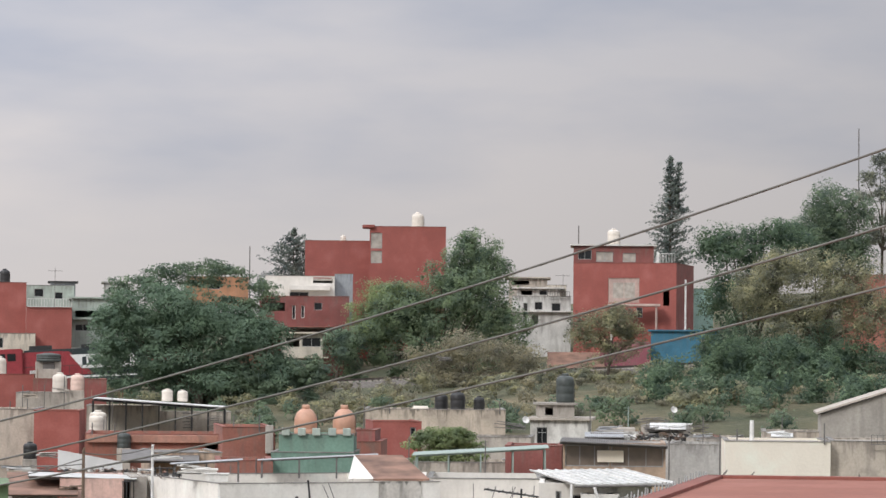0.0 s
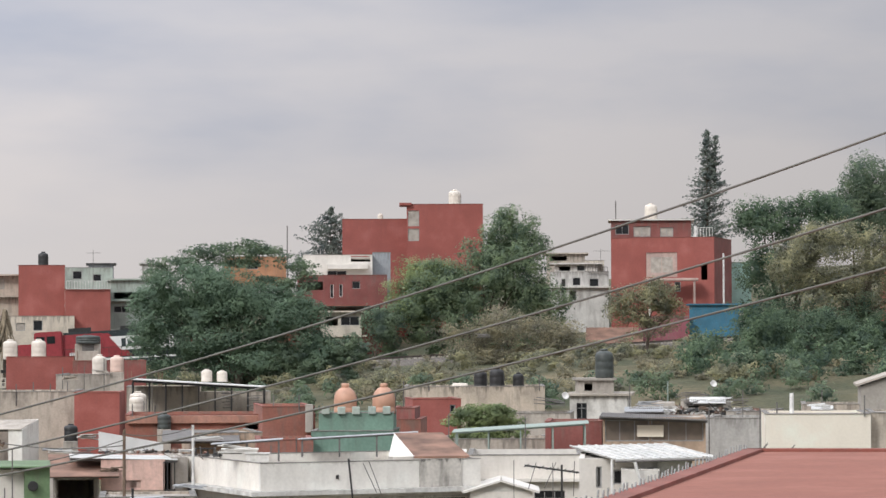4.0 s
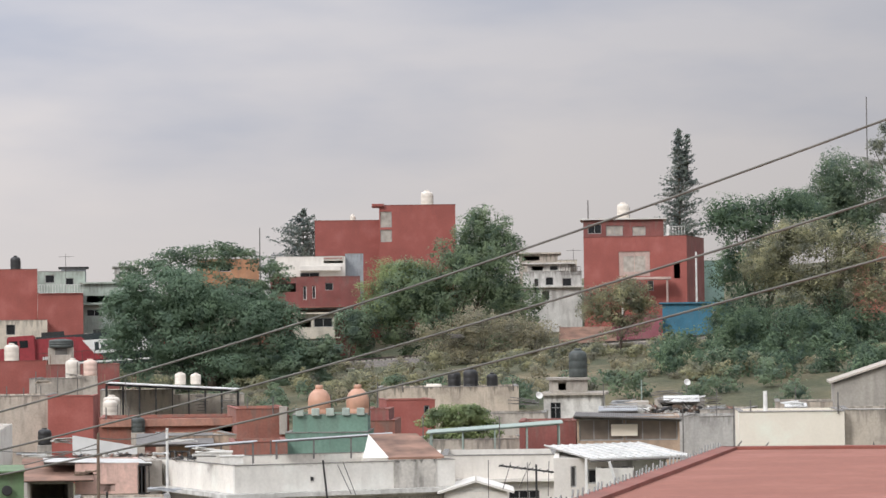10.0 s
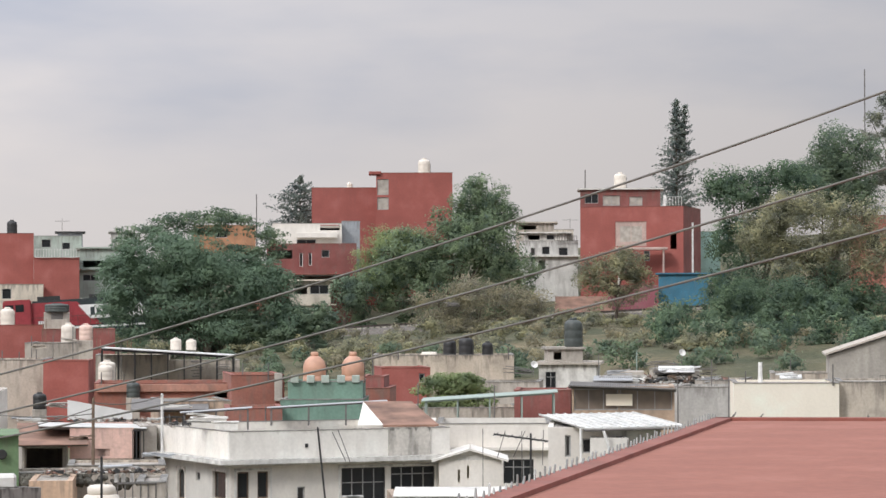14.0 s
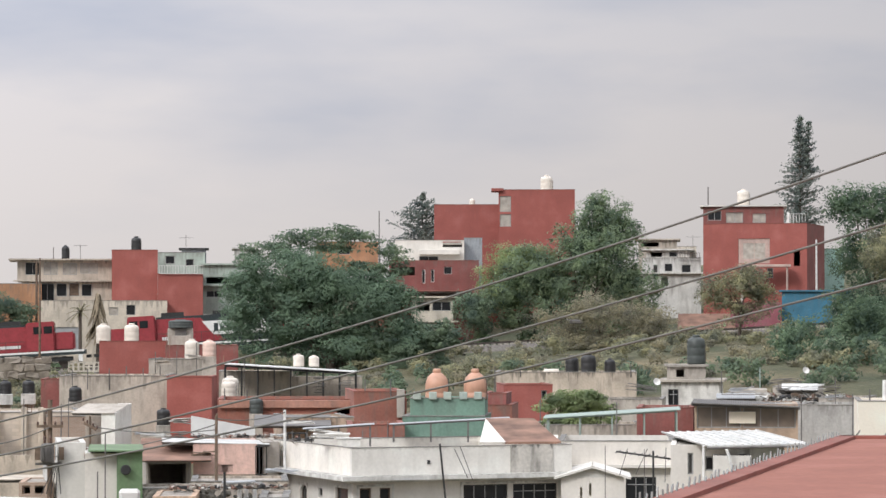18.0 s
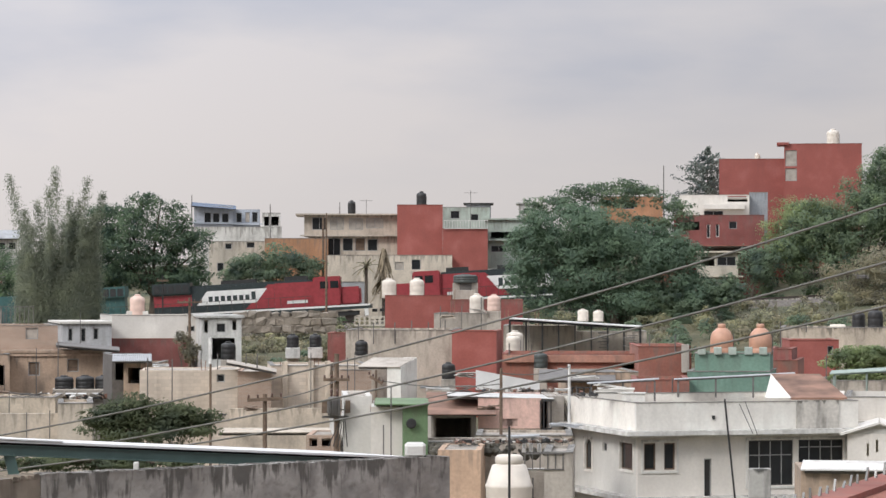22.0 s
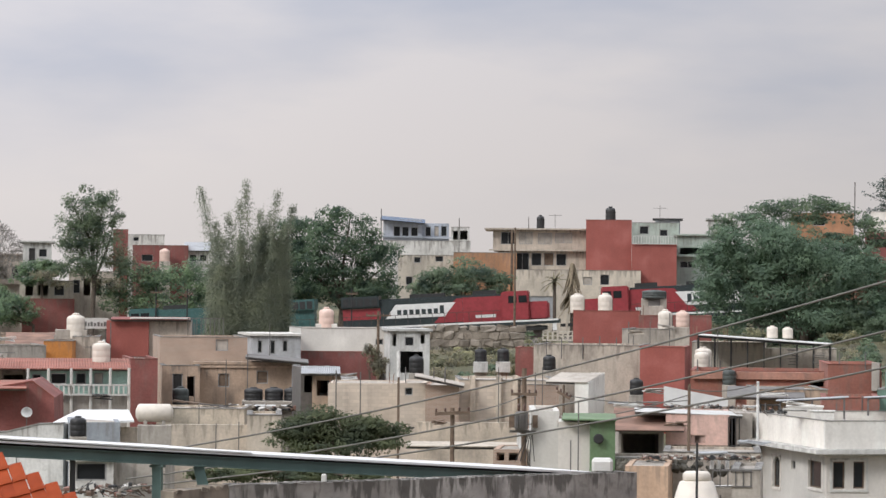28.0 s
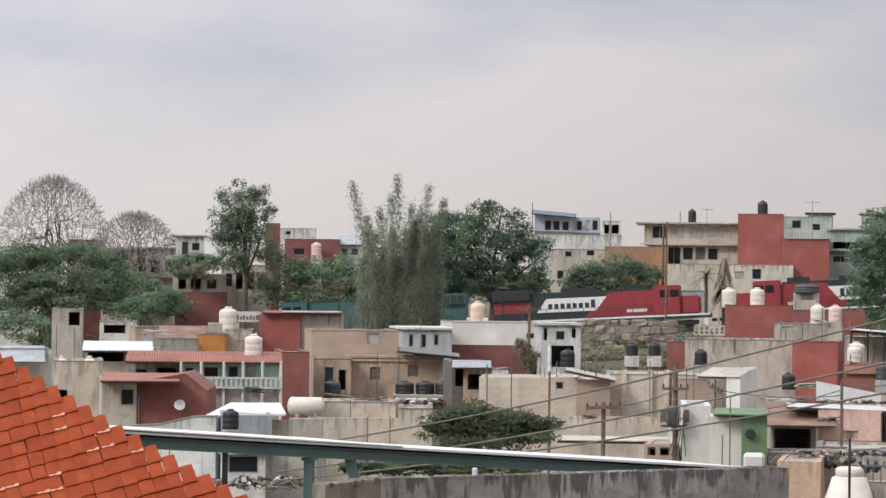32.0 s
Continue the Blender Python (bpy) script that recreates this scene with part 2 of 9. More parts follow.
PINK = plaster("salmon_pink_paint", (0.66, 0.45, 0.385), 0.3)
STREAKED = plaster("rain_streaked_cement", (0.5, 0.435, 0.355), 0.85, (0.15, 0.135, 0.11))
PEACH = plaster("peeling_peach_paint", (0.56, 0.39, 0.275), 0.4)
TURQ = plaster("turquoise_paint", (0.40, 0.60, 0.53), 0.2)
GREEN = plaster("sea_green_paint", (0.165, 0.275, 0.22), 0.3, (0.12, 0.14, 0.12), mottle=0.85)
LIME = plaster("apple_green_paint", (0.15, 0.235, 0.125), 0.3, mottle=0.85)
BLUE = plaster("teal_blue_paint", (0.06, 0.19, 0.28), 0.3)
PALEBLUE = plaster("pale_blue_paint", (0.43, 0.465, 0.52), 0.25)
GREYBLUE = plaster("grey_blue_paint", (0.34, 0.37, 0.40), 0.4)
SAND = plaster("sand_render", (0.59, 0.51, 0.415), 0.65, (0.22, 0.19, 0.15))
PALEGREEN = plaster("pale_green_paint", (0.38, 0.44, 0.39), 0.4)
COPING = plaster("faded_orange_coping", (0.44, 0.225, 0.165), 0.5)
PALEGREY = plaster("pale_grey_paint", (0.45, 0.46, 0.475), 0.5)
SLATEBLUE = plaster("slate_blue_paint", (0.13, 0.17, 0.24), 0.3)
MAGENTA = plaster("plum_paint", (0.26, 0.09, 0.11), 0.4)
BLOCK = block_wall("bare_concrete_block", (0.59, 0.505, 0.415), (0.53, 0.455, 0.375))
BRICK = block_wall("bare_clay_brick", (0.41, 0.28, 0.21), (0.46, 0.39, 0.32), 0.26, 0.07)
ROOFRED = plaster("red_waterproofing", (0.275, 0.104, 0.072), 0.12, (0.23, 0.1, 0.075), mottle=0.9)
KERBRED = plaster("dark_red_kerb_paint", (0.25, 0.085, 0.064), 0.2)
SHARD = plain("pale_broken_glass", (0.19, 0.19, 0.175), 0.25, 0.0, 0.3)
RUST = plain("rusty_sheet", (0.235, 0.135, 0.095), 0.85, 0.0, 0.5, 0.9)
SHEET = plain("white_painted_sheet", (0.70, 0.70, 0.68), 0.5, 0.0, 0.15, 1.0)
ZINC = plain("dull_zinc_sheet", (0.42, 0.43, 0.44), 0.5, 0.3, 0.25, 1.0)
STEEL = plain("weathered_steel", (0.16, 0.15, 0.14), 0.6, 0.3)
DARKSTEEL = plain("dark_steel", (0.035, 0.035, 0.035), 0.6, 0.2)
GREENSTEEL = plain("green_painted_steel", (0.11, 0.175, 0.158), 0.45, 0.0, 0.2)
PALESTEEL = plain("pale_painted_steel", (0.29, 0.35, 0.31), 0.7, 0.0, 0.15)
WOOD = plain("weathered_wood", (0.17, 0.12, 0.085), 0.9, 0.0, 0.4, 4.0)
FRAME = plain("aluminium_frame", (0.34, 0.34, 0.33), 0.5, 0.2)
WHITEFRAME = plain("white_frame", (0.7, 0.69, 0.66), 0.6)
GLASS = plain("dark_window_glass", (0.022, 0.024, 0.026), 0.15, 0.0, 0.3, 0.8)
GLASS.node_tree.nodes["Principled BSDF"].inputs["Specular IOR Level"].default_value = 0.22
CURTAIN = plain("curtained_glass", (0.42, 0.38, 0.33), 0.35, 0.0, 0.3, 2.0)
BRONZE = plain("brown_tinted_glazing", (0.21, 0.165, 0.13), 0.3, 0.0, 0.3, 1.2)
DIRTYSHEET = plaster("weathered_white_sheet", (0.62, 0.61, 0.58), 0.55, (0.24, 0.22, 0.2), 0.6)
def junk_material():
    """Mixed scrap: rust, weathered wood, dark plastic, pale plaster and sheet."""
    m, nt, p = nodes("mixed_scrap", 0.85)
    g = nt.nodes.new("ShaderNodeNewGeometry")
    c = ramped(nt, g.outputs["Random Per Island"], [(0.0, (0.04, 0.04, 0.04)), (0.25, (0.15, 0.1, 0.075)), (0.42, (0.3, 0.27, 0.23)), (0.62, (0.09, 0.08, 0.07)), (0.75, (0.55, 0.53, 0.49)), (0.9, (0.24, 0.13, 0.1))])
    nt.nodes[-1].color_ramp.interpolation = "CONSTANT"
    nt.links.new(mixed(nt, 0.5, c, ramped(nt, tex(nt, 8.0, 5), [(0.3, (0.6, 0.6, 0.6)), (0.7, (1.2, 1.2, 1.2))]), "MULTIPLY"), p.inputs["Base Color"])
    return m


JUNK = junk_material()
DOORMAT = plain("dark_door", (0.03, 0.028, 0.026), 0.7)
TANKWHITE = plain("cream_tank_plastic", (0.66, 0.60, 0.52), 0.5, 0.0, 0.12)
TANKPINK = plain("sun_bleached_tank_plastic", (0.68, 0.50, 0.42), 0.5, 0.0, 0.12)
TANKTERRA = plain("terracotta_tank_plastic", (0.50, 0.28, 0.19), 0.5, 0.0, 0.12)
TANKBLACK = plain("black_tank_plastic", (0.022, 0.022, 0.022), 0.5, 0.0, 0.3)
TANKGREY = plain("grey_green_tank_plastic", (0.06, 0.07, 0.065), 0.5, 0.0, 0.3)
TWIG = plain("grey_twigs", (0.29, 0.27, 0.25), 0.95, 0.0, 0.2, 5.0)
BARK = plain("grey_bark", (0.12, 0.095, 0.075), 0.95, 0.0, 0.4, 5.0)
LEAF_MID = leafy("broad_leaves", (0.145, 0.22, 0.15), (0.25, 0.335, 0.215), patch=0.42)
LEAF_BIG = leafy("soft_dark_leaves", (0.14, 0.208, 0.145), (0.19, 0.27, 0.185), patch=0.12)
LEAF_TALL = leafy("glossy_tall_tree_leaves", (0.135, 0.195, 0.13), (0.255, 0.325, 0.215), patch=0.4)
LEAF_BUSH = leafy("dusty_bush_leaves", (0.085, 0.11, 0.065), (0.17, 0.195, 0.12), patch=0.4)
LEAF_DEEP = leafy("deep_green_leaves", (0.082, 0.132, 0.094), (0.165, 0.232, 0.155), patch=0.42)
LEAF_FRESH = leafy("fresh_leaves", (0.2, 0.26, 0.135), (0.31, 0.37, 0.195))
LEAF_DARK = leafy("dark_leaves", (0.128, 0.182, 0.13), (0.205, 0.268, 0.19), patch=0.34)
LEAF_OLIVE = leafy("olive_leaves", (0.215, 0.22, 0.15), (0.375, 0.365, 0.255), patch=0.42)
LEAF_GREY = leafy("sparse_grey_leaves", (0.19, 0.21, 0.175), (0.31, 0.325, 0.275))
LEAF_DIM = leafy("dull_leaves", (0.13, 0.178, 0.122), (0.21, 0.262, 0.185), patch=0.34)
LEAF_DRY = leafy("dry_olive_leaves", (0.215, 0.205, 0.15), (0.36, 0.33, 0.245))
LEAF_BLUE = leafy("conifer_needles", (0.13, 0.16, 0.15), (0.24, 0.28, 0.26), patch=0.2)
LEAF_BAMBOO = leafy("bamboo_leaves", (0.235, 0.265, 0.195), (0.30, 0.325, 0.245), patch=0.12)
STRAW = plain("dry_thatch", (0.27, 0.22, 0.15), 0.95, 0.0, 0.4, 5.0)
LOCORED = plain("locomotive_red_paint", (0.30, 0.04, 0.048), 0.45, 0.0, 0.2)
LOCOBLACK = plain("locomotive_black_paint", (0.028, 0.04, 0.042), 0.45, 0.0, 0.3)
LOCOGREEN = plain("locomotive_green_paint", (0.045, 0.115, 0.11), 0.45, 0.0, 0.25)
LOCOWHITE = plain("locomotive_white_paint", (0.72, 0.72, 0.70), 0.5, 0.0, 0.1)
RAIL = plain("rail_steel", (0.10, 0.085, 0.075), 0.5, 0.6)
BALLAST = plain("track_ballast", (0.17, 0.155, 0.14), 0.95, 0.0, 0.4, 6.0)
RUBBLE = plain("broken_stone", (0.10, 0.093, 0.075), 0.95, 0.0, 0.5, 4.0)
FIELDSTONE = plaster("rough_beige_fieldstone", (0.29, 0.25, 0.205), 0.8, (0.17, 0.15, 0.12), mottle=0.6, grain=0.6)
EARTHWALL = plaster("earth_and_mortar", (0.24, 0.205, 0.165), 0.5)
WIRE = plain("weathered_cable", (0.145, 0.14, 0.122), 0.75)
CERAMIC = plain("brown_ceramic", (0.11, 0.06, 0.045), 0.35)


def ground_material():
    m, nt, p = nodes("dry_grass_and_earth", 0.97)
    a = ramped(nt, tex(nt, 0.08, 6), [(0.35, (0.05, 0.06, 0.03)), (0.5, (0.095, 0.09, 0.05)), (0.66, (0.17, 0.14, 0.085))])
    b = ramped(nt, tex(nt, 1.6, 6), [(0.3, (0.55, 0.58, 0.5)), (0.7, (1.25, 1.2, 1.15))])
    c = mixed(nt, 0.85, a, b, "MULTIPLY")
    nt.links.new(c, p.inputs["Base Color"])
    bumped(nt, p, tex(nt, 2.5, 6), 0.6, 0.2)
    return m


GROUND = ground_material()


def tile_material():
    """Fired clay tiles, each one a little different."""
    m, nt, p = nodes("orange_clay_tile", 0.7)
    info = nt.nodes.new("ShaderNodeObjectInfo")
    a = ramped(nt, info.outputs["Random"], [(0.0, (0.245, 0.041, 0.0115)), (0.5, (0.27, 0.048, 0.013)), (1.0, (0.295, 0.055, 0.0155))])
    b = ramped(nt, tex(nt, 6.0, 6, offset=30.0), [(0.3, (0.78, 0.74, 0.70)), (0.7, (1.1, 1.08, 1.05))])
    nt.links.new(mixed(nt, 0.9, a, b, "MULTIPLY"), p.inputs["Base Color"])
    p.inputs["Specular IOR Level"].default_value = 0.15
    return m


TILE = tile_material()
TILEJOINT = plain("roof_underlay", (0.20, 0.05, 0.02), 0.9)
MORTAR = plain("pale_lime_mortar", (0.66, 0.33, 0.22), 0.9)


# ---------- mesh helpers ----------
def mesh_of(name, bm, mat):
    me = bpy.data.meshes.new(name)
    bm.to_mesh(me)
    bm.free()
    if mat:
        me.materials.append(mat)
    return me


def part(name, bm, mat, parent, label=""):
    ob = new(name, mesh_of(name, bm, mat))
    ob.parent = parent
    if label:
        ob["label"] = label
    return ob


def thing(name, x, y, z, yaw, label, category, group="", kind=""):
    e = new(name)
    e.matrix_world = pose(x, y, z, 0, 0, yaw)
    return tagged(e, label, category, group, kind)


def box(bm, x0, y0, z0, x1, y1, z1):
    v = [bm.verts.new(p) for p in ((x0, y0, z0), (x1, y0, z0), (x1, y1, z0), (x0, y1, z0), (x0, y0, z1), (x1, y0, z1), (x1, y1, z1), (x0, y1, z1))]
    for f in ((3, 2, 1, 0), (4, 5, 6, 7), (0, 1, 5, 4), (1, 2, 6, 5), (2, 3, 7, 6), (3, 0, 4, 7)):
        bm.faces.new([v[i] for i in f])
    return v


def boxm(*b):
    bm = bmesh.new()
    for q in b:
        box(bm, *q)
    return bm


def tube(bm, a, b, r0, r1=None, n=8):
    """A round bar from a to b."""
    a, b = Vector(a), Vector(b)
    r1 = r0 if r1 is None else r1
    d = (b - a).normalized()
    s = d.orthogonal().normalized()
    t = d.cross(s)
    rings = []
    for p, r in ((a, r0), (b, r1)):
        rings.append([bm.verts.new(p + (s * math.cos(k * math.tau / n) + t * math.sin(k * math.tau / n)) * r) for k in range(n)])
    for k in range(n):
        bm.faces.new((rings[0][k], rings[0][(k + 1) % n], rings[1][(k + 1) % n], rings[1][k]))
    bm.faces.new(rings[0][::-1])
    bm.faces.new(rings[1])


def lathe(bm, prof, n=20, cx=0.0, cy=0.0):
    """Turn a profile of (radius, height) round the upright axis."""
    rings = []
    for r, z in prof:
        rings.append([bm.verts.new((cx + r * math.cos(k * math.tau / n), cy + r * math.sin(k * math.tau / n), z)) for k in range(n)])
    for a, b in zip(rings, rings[1:]):
        for k in range(n):
            f = bm.faces.new((a[k], a[(k + 1) % n], b[(k + 1) % n], b[k]))
            f.smooth = True
    bm.faces.new(rings[0][::-1])
    bm.faces.new(rings[-1])


def panel(bm, w, z0, z1, holes, place, thick=0.22):
    """A wall slab w wide with through openings (x0, z0, x1, z1), set by the pose `place`; its outer face is at y = 0."""
    xs = sorted({0.0, w, *(min(max(h[k], 0.0), w) for h in holes for k in (0, 2))})
    zs = sorted({z0, z1, *(min(max(h[k], z0), z1) for h in holes for k in (1, 3))})

    def solid(i, j):
        if not (0 <= i < len(xs) - 1 and 0 <= j < len(zs) - 1):
            return False
        cx, cz = (xs[i] + xs[i + 1]) / 2, (zs[j] + zs[j + 1]) / 2
        return not any(h[0] < cx < h[2] and h[1] < cz < h[3] for h in holes)

    def quad(*pts):
        bm.faces.new([bm.verts.new(place @ Vector(q)) for q in pts])

    for i in range(len(xs) - 1):
        for j in range(len(zs) - 1):
            if not solid(i, j):
                continue
            a, b, c, d = xs[i], xs[i + 1], zs[j], zs[j + 1]
            quad((a, 0, c), (b, 0, c), (b, 0, d), (a, 0, d))
            quad((b, thick, c), (a, thick, c), (a, thick, d), (b, thick, d))
            if not solid(i - 1, j):
                quad((a, thick, c), (a, 0, c), (a, 0, d), (a, thick, d))
            if not solid(i + 1, j):
                quad((b, 0, c), (b, thick, c), (b, thick, d), (b, 0, d))
            if not solid(i, j - 1):
                quad((a, thick, c), (b, thick, c), (b, 0, c), (a, 0, c))
            if not solid(i, j + 1):
                quad((a, 0, d), (b, 0, d), (b, thick, d), (a, thick, d))


def window_in(parent, place, x0, z0, x1, z1, kind):
    """A framed window, a door or an open hole set into its opening."""
    if kind == "open":
        return
    w, h = x1 - x0, z1 - z0
    m = place @ Matrix.Translation((x0, 0, z0))
    name = {"door": "door", "gate": "gate"}.get(kind, "window")
    fr = bmesh.new()
    b = 0.5 if kind == "shutter" else 0.06
    bars = [(0, 0.08, 0, b, 0.16, h), (w - b, 0.08, 0, w, 0.16, h), (b, 0.08, 0, w - b, 0.16, b), (b, 0.08, h - b, w - b, 0.16, h)]
    n = max(1, round(w / 0.9)) if kind in ("win", "curtain", "white", "bronze") else (2 if kind == "shutter" else 1)
    thin = [(w * k / n - 0.025, 0.085, b + 0.002, w * k / n + 0.025, 0.155, h - b - 0.002) for k in range(1, n)]
    if kind == "grid":
        m4 = max(2, min(6, round(w / 0.55)))
        thin = [(w * k / m4 - 0.02, 0.085, b + 0.002, w * k / m4 + 0.02, 0.15, h - b - 0.002) for k in range(1, m4)]
        thin.append((b + 0.002, 0.082, h * 0.66, w - b - 0.002, 0.112, h * 0.66 + 0.04))
    for q in bars:
        box(fr, *q)
    fr.transform(m)
    fmat = PALEPINK if kind == "shutter" else WHITEFRAME if kind == "white" else (DARKSTEEL if kind == "grid" else (WOOD if kind == "wood" else FRAME))
    fob = part(name, fr, fmat, parent)
    for q in thin:
        bm = boxm(q)
        bm.transform(m)
        part("mullion", bm, FRAME if kind == "grid" else fmat, fob)
    pane = boxm((b * 0.5, 0.11, b * 0.5, w - b * 0.5, 0.13, h - b * 0.5))
    pane.transform(m)
    part({"door": "leaf", "gate": "leaf"}.get(kind, "pane"), pane, {"door": DOORMAT, "gate": ZINC, "curtain": CURTAIN, "shutter": CURTAIN, "shut": WOOD, "bronze": BRONZE}.get(kind, GLASS), fob)


def house(name, x, y, z, w, d, h, yaw, mat, label, openings=(), left=(), right=(), parapet=0.3, roof=CONCRETE, side=None, slab=0.0, slab_mat=None, category="house", bands=()):
    """A flat-roofed masonry house. Its front is w wide and centred on (x, y); openings are (x0, z0, x1, z1, kind) from the front's lower left;
    slab: overhang of the roof slab; bands: heights at which floor slabs show."""
    e = thing(name, x, y, z, yaw, label, category)
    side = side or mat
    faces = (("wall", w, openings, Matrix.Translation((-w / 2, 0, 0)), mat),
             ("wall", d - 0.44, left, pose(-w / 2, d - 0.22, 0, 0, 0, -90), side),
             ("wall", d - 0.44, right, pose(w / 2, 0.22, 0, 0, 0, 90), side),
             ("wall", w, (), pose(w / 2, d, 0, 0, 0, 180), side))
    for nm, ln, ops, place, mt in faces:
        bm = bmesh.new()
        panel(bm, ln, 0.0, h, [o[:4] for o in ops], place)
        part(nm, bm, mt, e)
        for o in ops:
            window_in(e, place, *o)
    part("roof", boxm((-w / 2 + 0.222, 0.222, h - parapet - 0.18, w / 2 - 0.222, d - 0.222, h - parapet)), roof, e)
    if slab > 0:
        bm = boxm((-w / 2 - slab, -slab, h + 0.003, w / 2 + slab, d + slab, h + 0.16))
        part("roof_slab", bm, slab_mat or mat, e)
    elif parapet >= 0.1 and name != "rooftop_room":
        k = 0.03
        bm = boxm((-w / 2 - k, -k, h + 0.003, w / 2 + k, 0.25, h + 0.045), (-w / 2 - k, 0.252, h + 0.003, -w / 2 + 0.25, d + k, h + 0.045), (w / 2 - 0.25, 0.252, h + 0.003, w / 2 + k, d + k, h + 0.045))
        part("coping", bm, KERBRED if mat in (RED, DEEPRED, BRICKRED) else GREYCOPE, e)
    for bz, out, th in bands:
        part("floor_slab", boxm((-w / 2 - out, -out, bz, w / 2 + out, -0.003, bz + th)), slab_mat or mat, e)
    return e


def sheet_roof(name, x, y, z, w, d, yaw, pitch, mat, label, lean=0.0, ribs=True, thick=0.05):
    """A corrugated sheet roof lying on rafters; its front edge is centred on (x, y, z)."""
    e = thing(name, x, y, z, yaw, label, "roof")
    tilt = pose(0, 0, 0, pitch, lean, 0)
    n = max(6, min(60, int(w / 0.12)))
    bm = bmesh.new()
    rows = []
    for j in range(2):
        rows.append([bm.verts.new(tilt @ Vector((-w / 2 + w * k / (2 * n), j * d, (0.022 if k % 2 else -0.022) if ribs else 0))) for k in range(2 * n + 1)])
    low = [[bm.verts.new(tilt @ Vector((-w / 2 + w * k / (2 * n), j * d, ((0.022 if k % 2 else -0.022) if ribs else 0) - thick))) for k in range(2 * n + 1)] for j in range(2)]
    for k in range(2 * n):
        bm.faces.new((rows[0][k], rows[0][k + 1], rows[1][k + 1], rows[1][k]))
        bm.faces.new((low[0][k + 1], low[0][k], low[1][k], low[1][k + 1]))
        bm.faces.new((low[0][k], low[0][k + 1], rows[0][k + 1], rows[0][k]))
        bm.faces.new((low[1][k + 1], low[1][k], rows[1][k], rows[1][k + 1]))
    bm.faces.new((low[0][0], rows[0][0], rows[1][0], low[1][0]))
    bm.faces.new((rows[0][-1], low[0][-1], low[1][-1], rows[1][-1]))
    part("sheet", bm, mat, e)
    for k in (0.08, 0.5, 0.92):
        bm = boxm((-w / 2, d * k - 0.04, -thick - 0.13, w / 2, d * k + 0.04, -thick - 0.025))
        bm.transform(tilt)
        part("rafter", bm, STEEL, e)
    return e


def canopy(name, x, y, z, w, d, h, yaw, mat, post_mat, label, posts=4, pitch=0.0, thick=0.1, fall=0.0):
    """A roof on slender posts; (x, y, z) is the middle of its front edge at floor level, h its height, fall its drop to one side."""
    e = thing(name, x, y, z, yaw, label, "canopy")
    rise = d * math.tan(radians(pitch))
    bm = bmesh.new()
    box(bm, -w / 2 - 0.2, -0.2, h, w / 2 + 0.2, d + 0.2, h + thick)
    for v in bm.verts:
        v.co.z -= fall * v.co.x / w
        if v.co.y > 0:
            v.co.z += rise
    part("roof_sheet", bm, mat, e)
    for py, top in ((0.0, h), (d, h + rise)):
        deep = 0.16 if thick > 0.05 else 0.07
        bm = boxm((-w / 2, py - 0.04, top - deep, w / 2, py + 0.04, top - 0.004))
        for v in bm.verts:
            v.co.z -= fall * v.co.x / w
        part("beam", bm, post_mat, e)
    for k in range(posts):
        px = -w / 2 + w * k / max(1, posts - 1)
        for py, top in ((0.0, h), (d, h + rise)):
            part("post", boxm((px - 0.04, py - 0.04, 0, px + 0.04, py + 0.04, top - deep - 0.003 - fall * px / w)), post_mat, e)
    return e


def water_tank(name, x, y, z, r, h, mat, label, shape="plain", lid=None):
    """A rooftop water tank."""
    e = thing(name, x, y, z, 0, label, "water tank", "rooftop water tanks")
    bm = bmesh.new()
    if shape == "cone":
        prof = [(r * 0.97, 0), (r, h * 0.04), (r, h * 0.55), (r * 1.03, h * 0.57), (r * 1.03, h * 0.6), (r * 0.98, h * 0.62), (r * 0.74, h * 0.86), (r * 0.6, h * 0.88)]
        top = (r * 0.6, h * 0.88)
    elif shape == "bell":
        prof = [(r * 0.94, 0), (r, h * 0.04), (r, h * 0.20), (r * 0.95, h * 0.22), (r, h * 0.25), (r, h * 0.5), (r * 0.94, h * 0.62), (r * 0.78, h * 0.74), (r * 0.5, h * 0.84), (r * 0.34, h * 0.87)]
        top = (r * 0.34, h * 0.87)
    else:
        prof = [(r * 0.96, 0), (r, h * 0.05), (r, h * 0.27), (r * 0.98, h * 0.29), (r, h * 0.31), (r, h * 0.54), (r * 0.98, h * 0.56), (r, h * 0.58), (r, h * 0.78), (r * 0.86, h * 0.87), (r * 0.42, h * 0.93)]
        top = (r * 0.42, h * 0.93)
    lathe(bm, prof)
    part("tank", bm, mat, e)
    bm = bmesh.new()
    lathe(bm, [(top[0] * 0.95, top[1] + 0.003), (top[0], top[1] + 0.02), (top[0], h * 0.97), (top[0] * 0.8, h)], 14)
    part("lid", bm, lid or mat, e)
    bm = bmesh.new()
    tube(bm, (r * 1.02, 0, 0.0), (r * 1.02, 0, h * 0.7), 0.025, n=6)
    part("pipe", bm, STEEL, e)
    return e


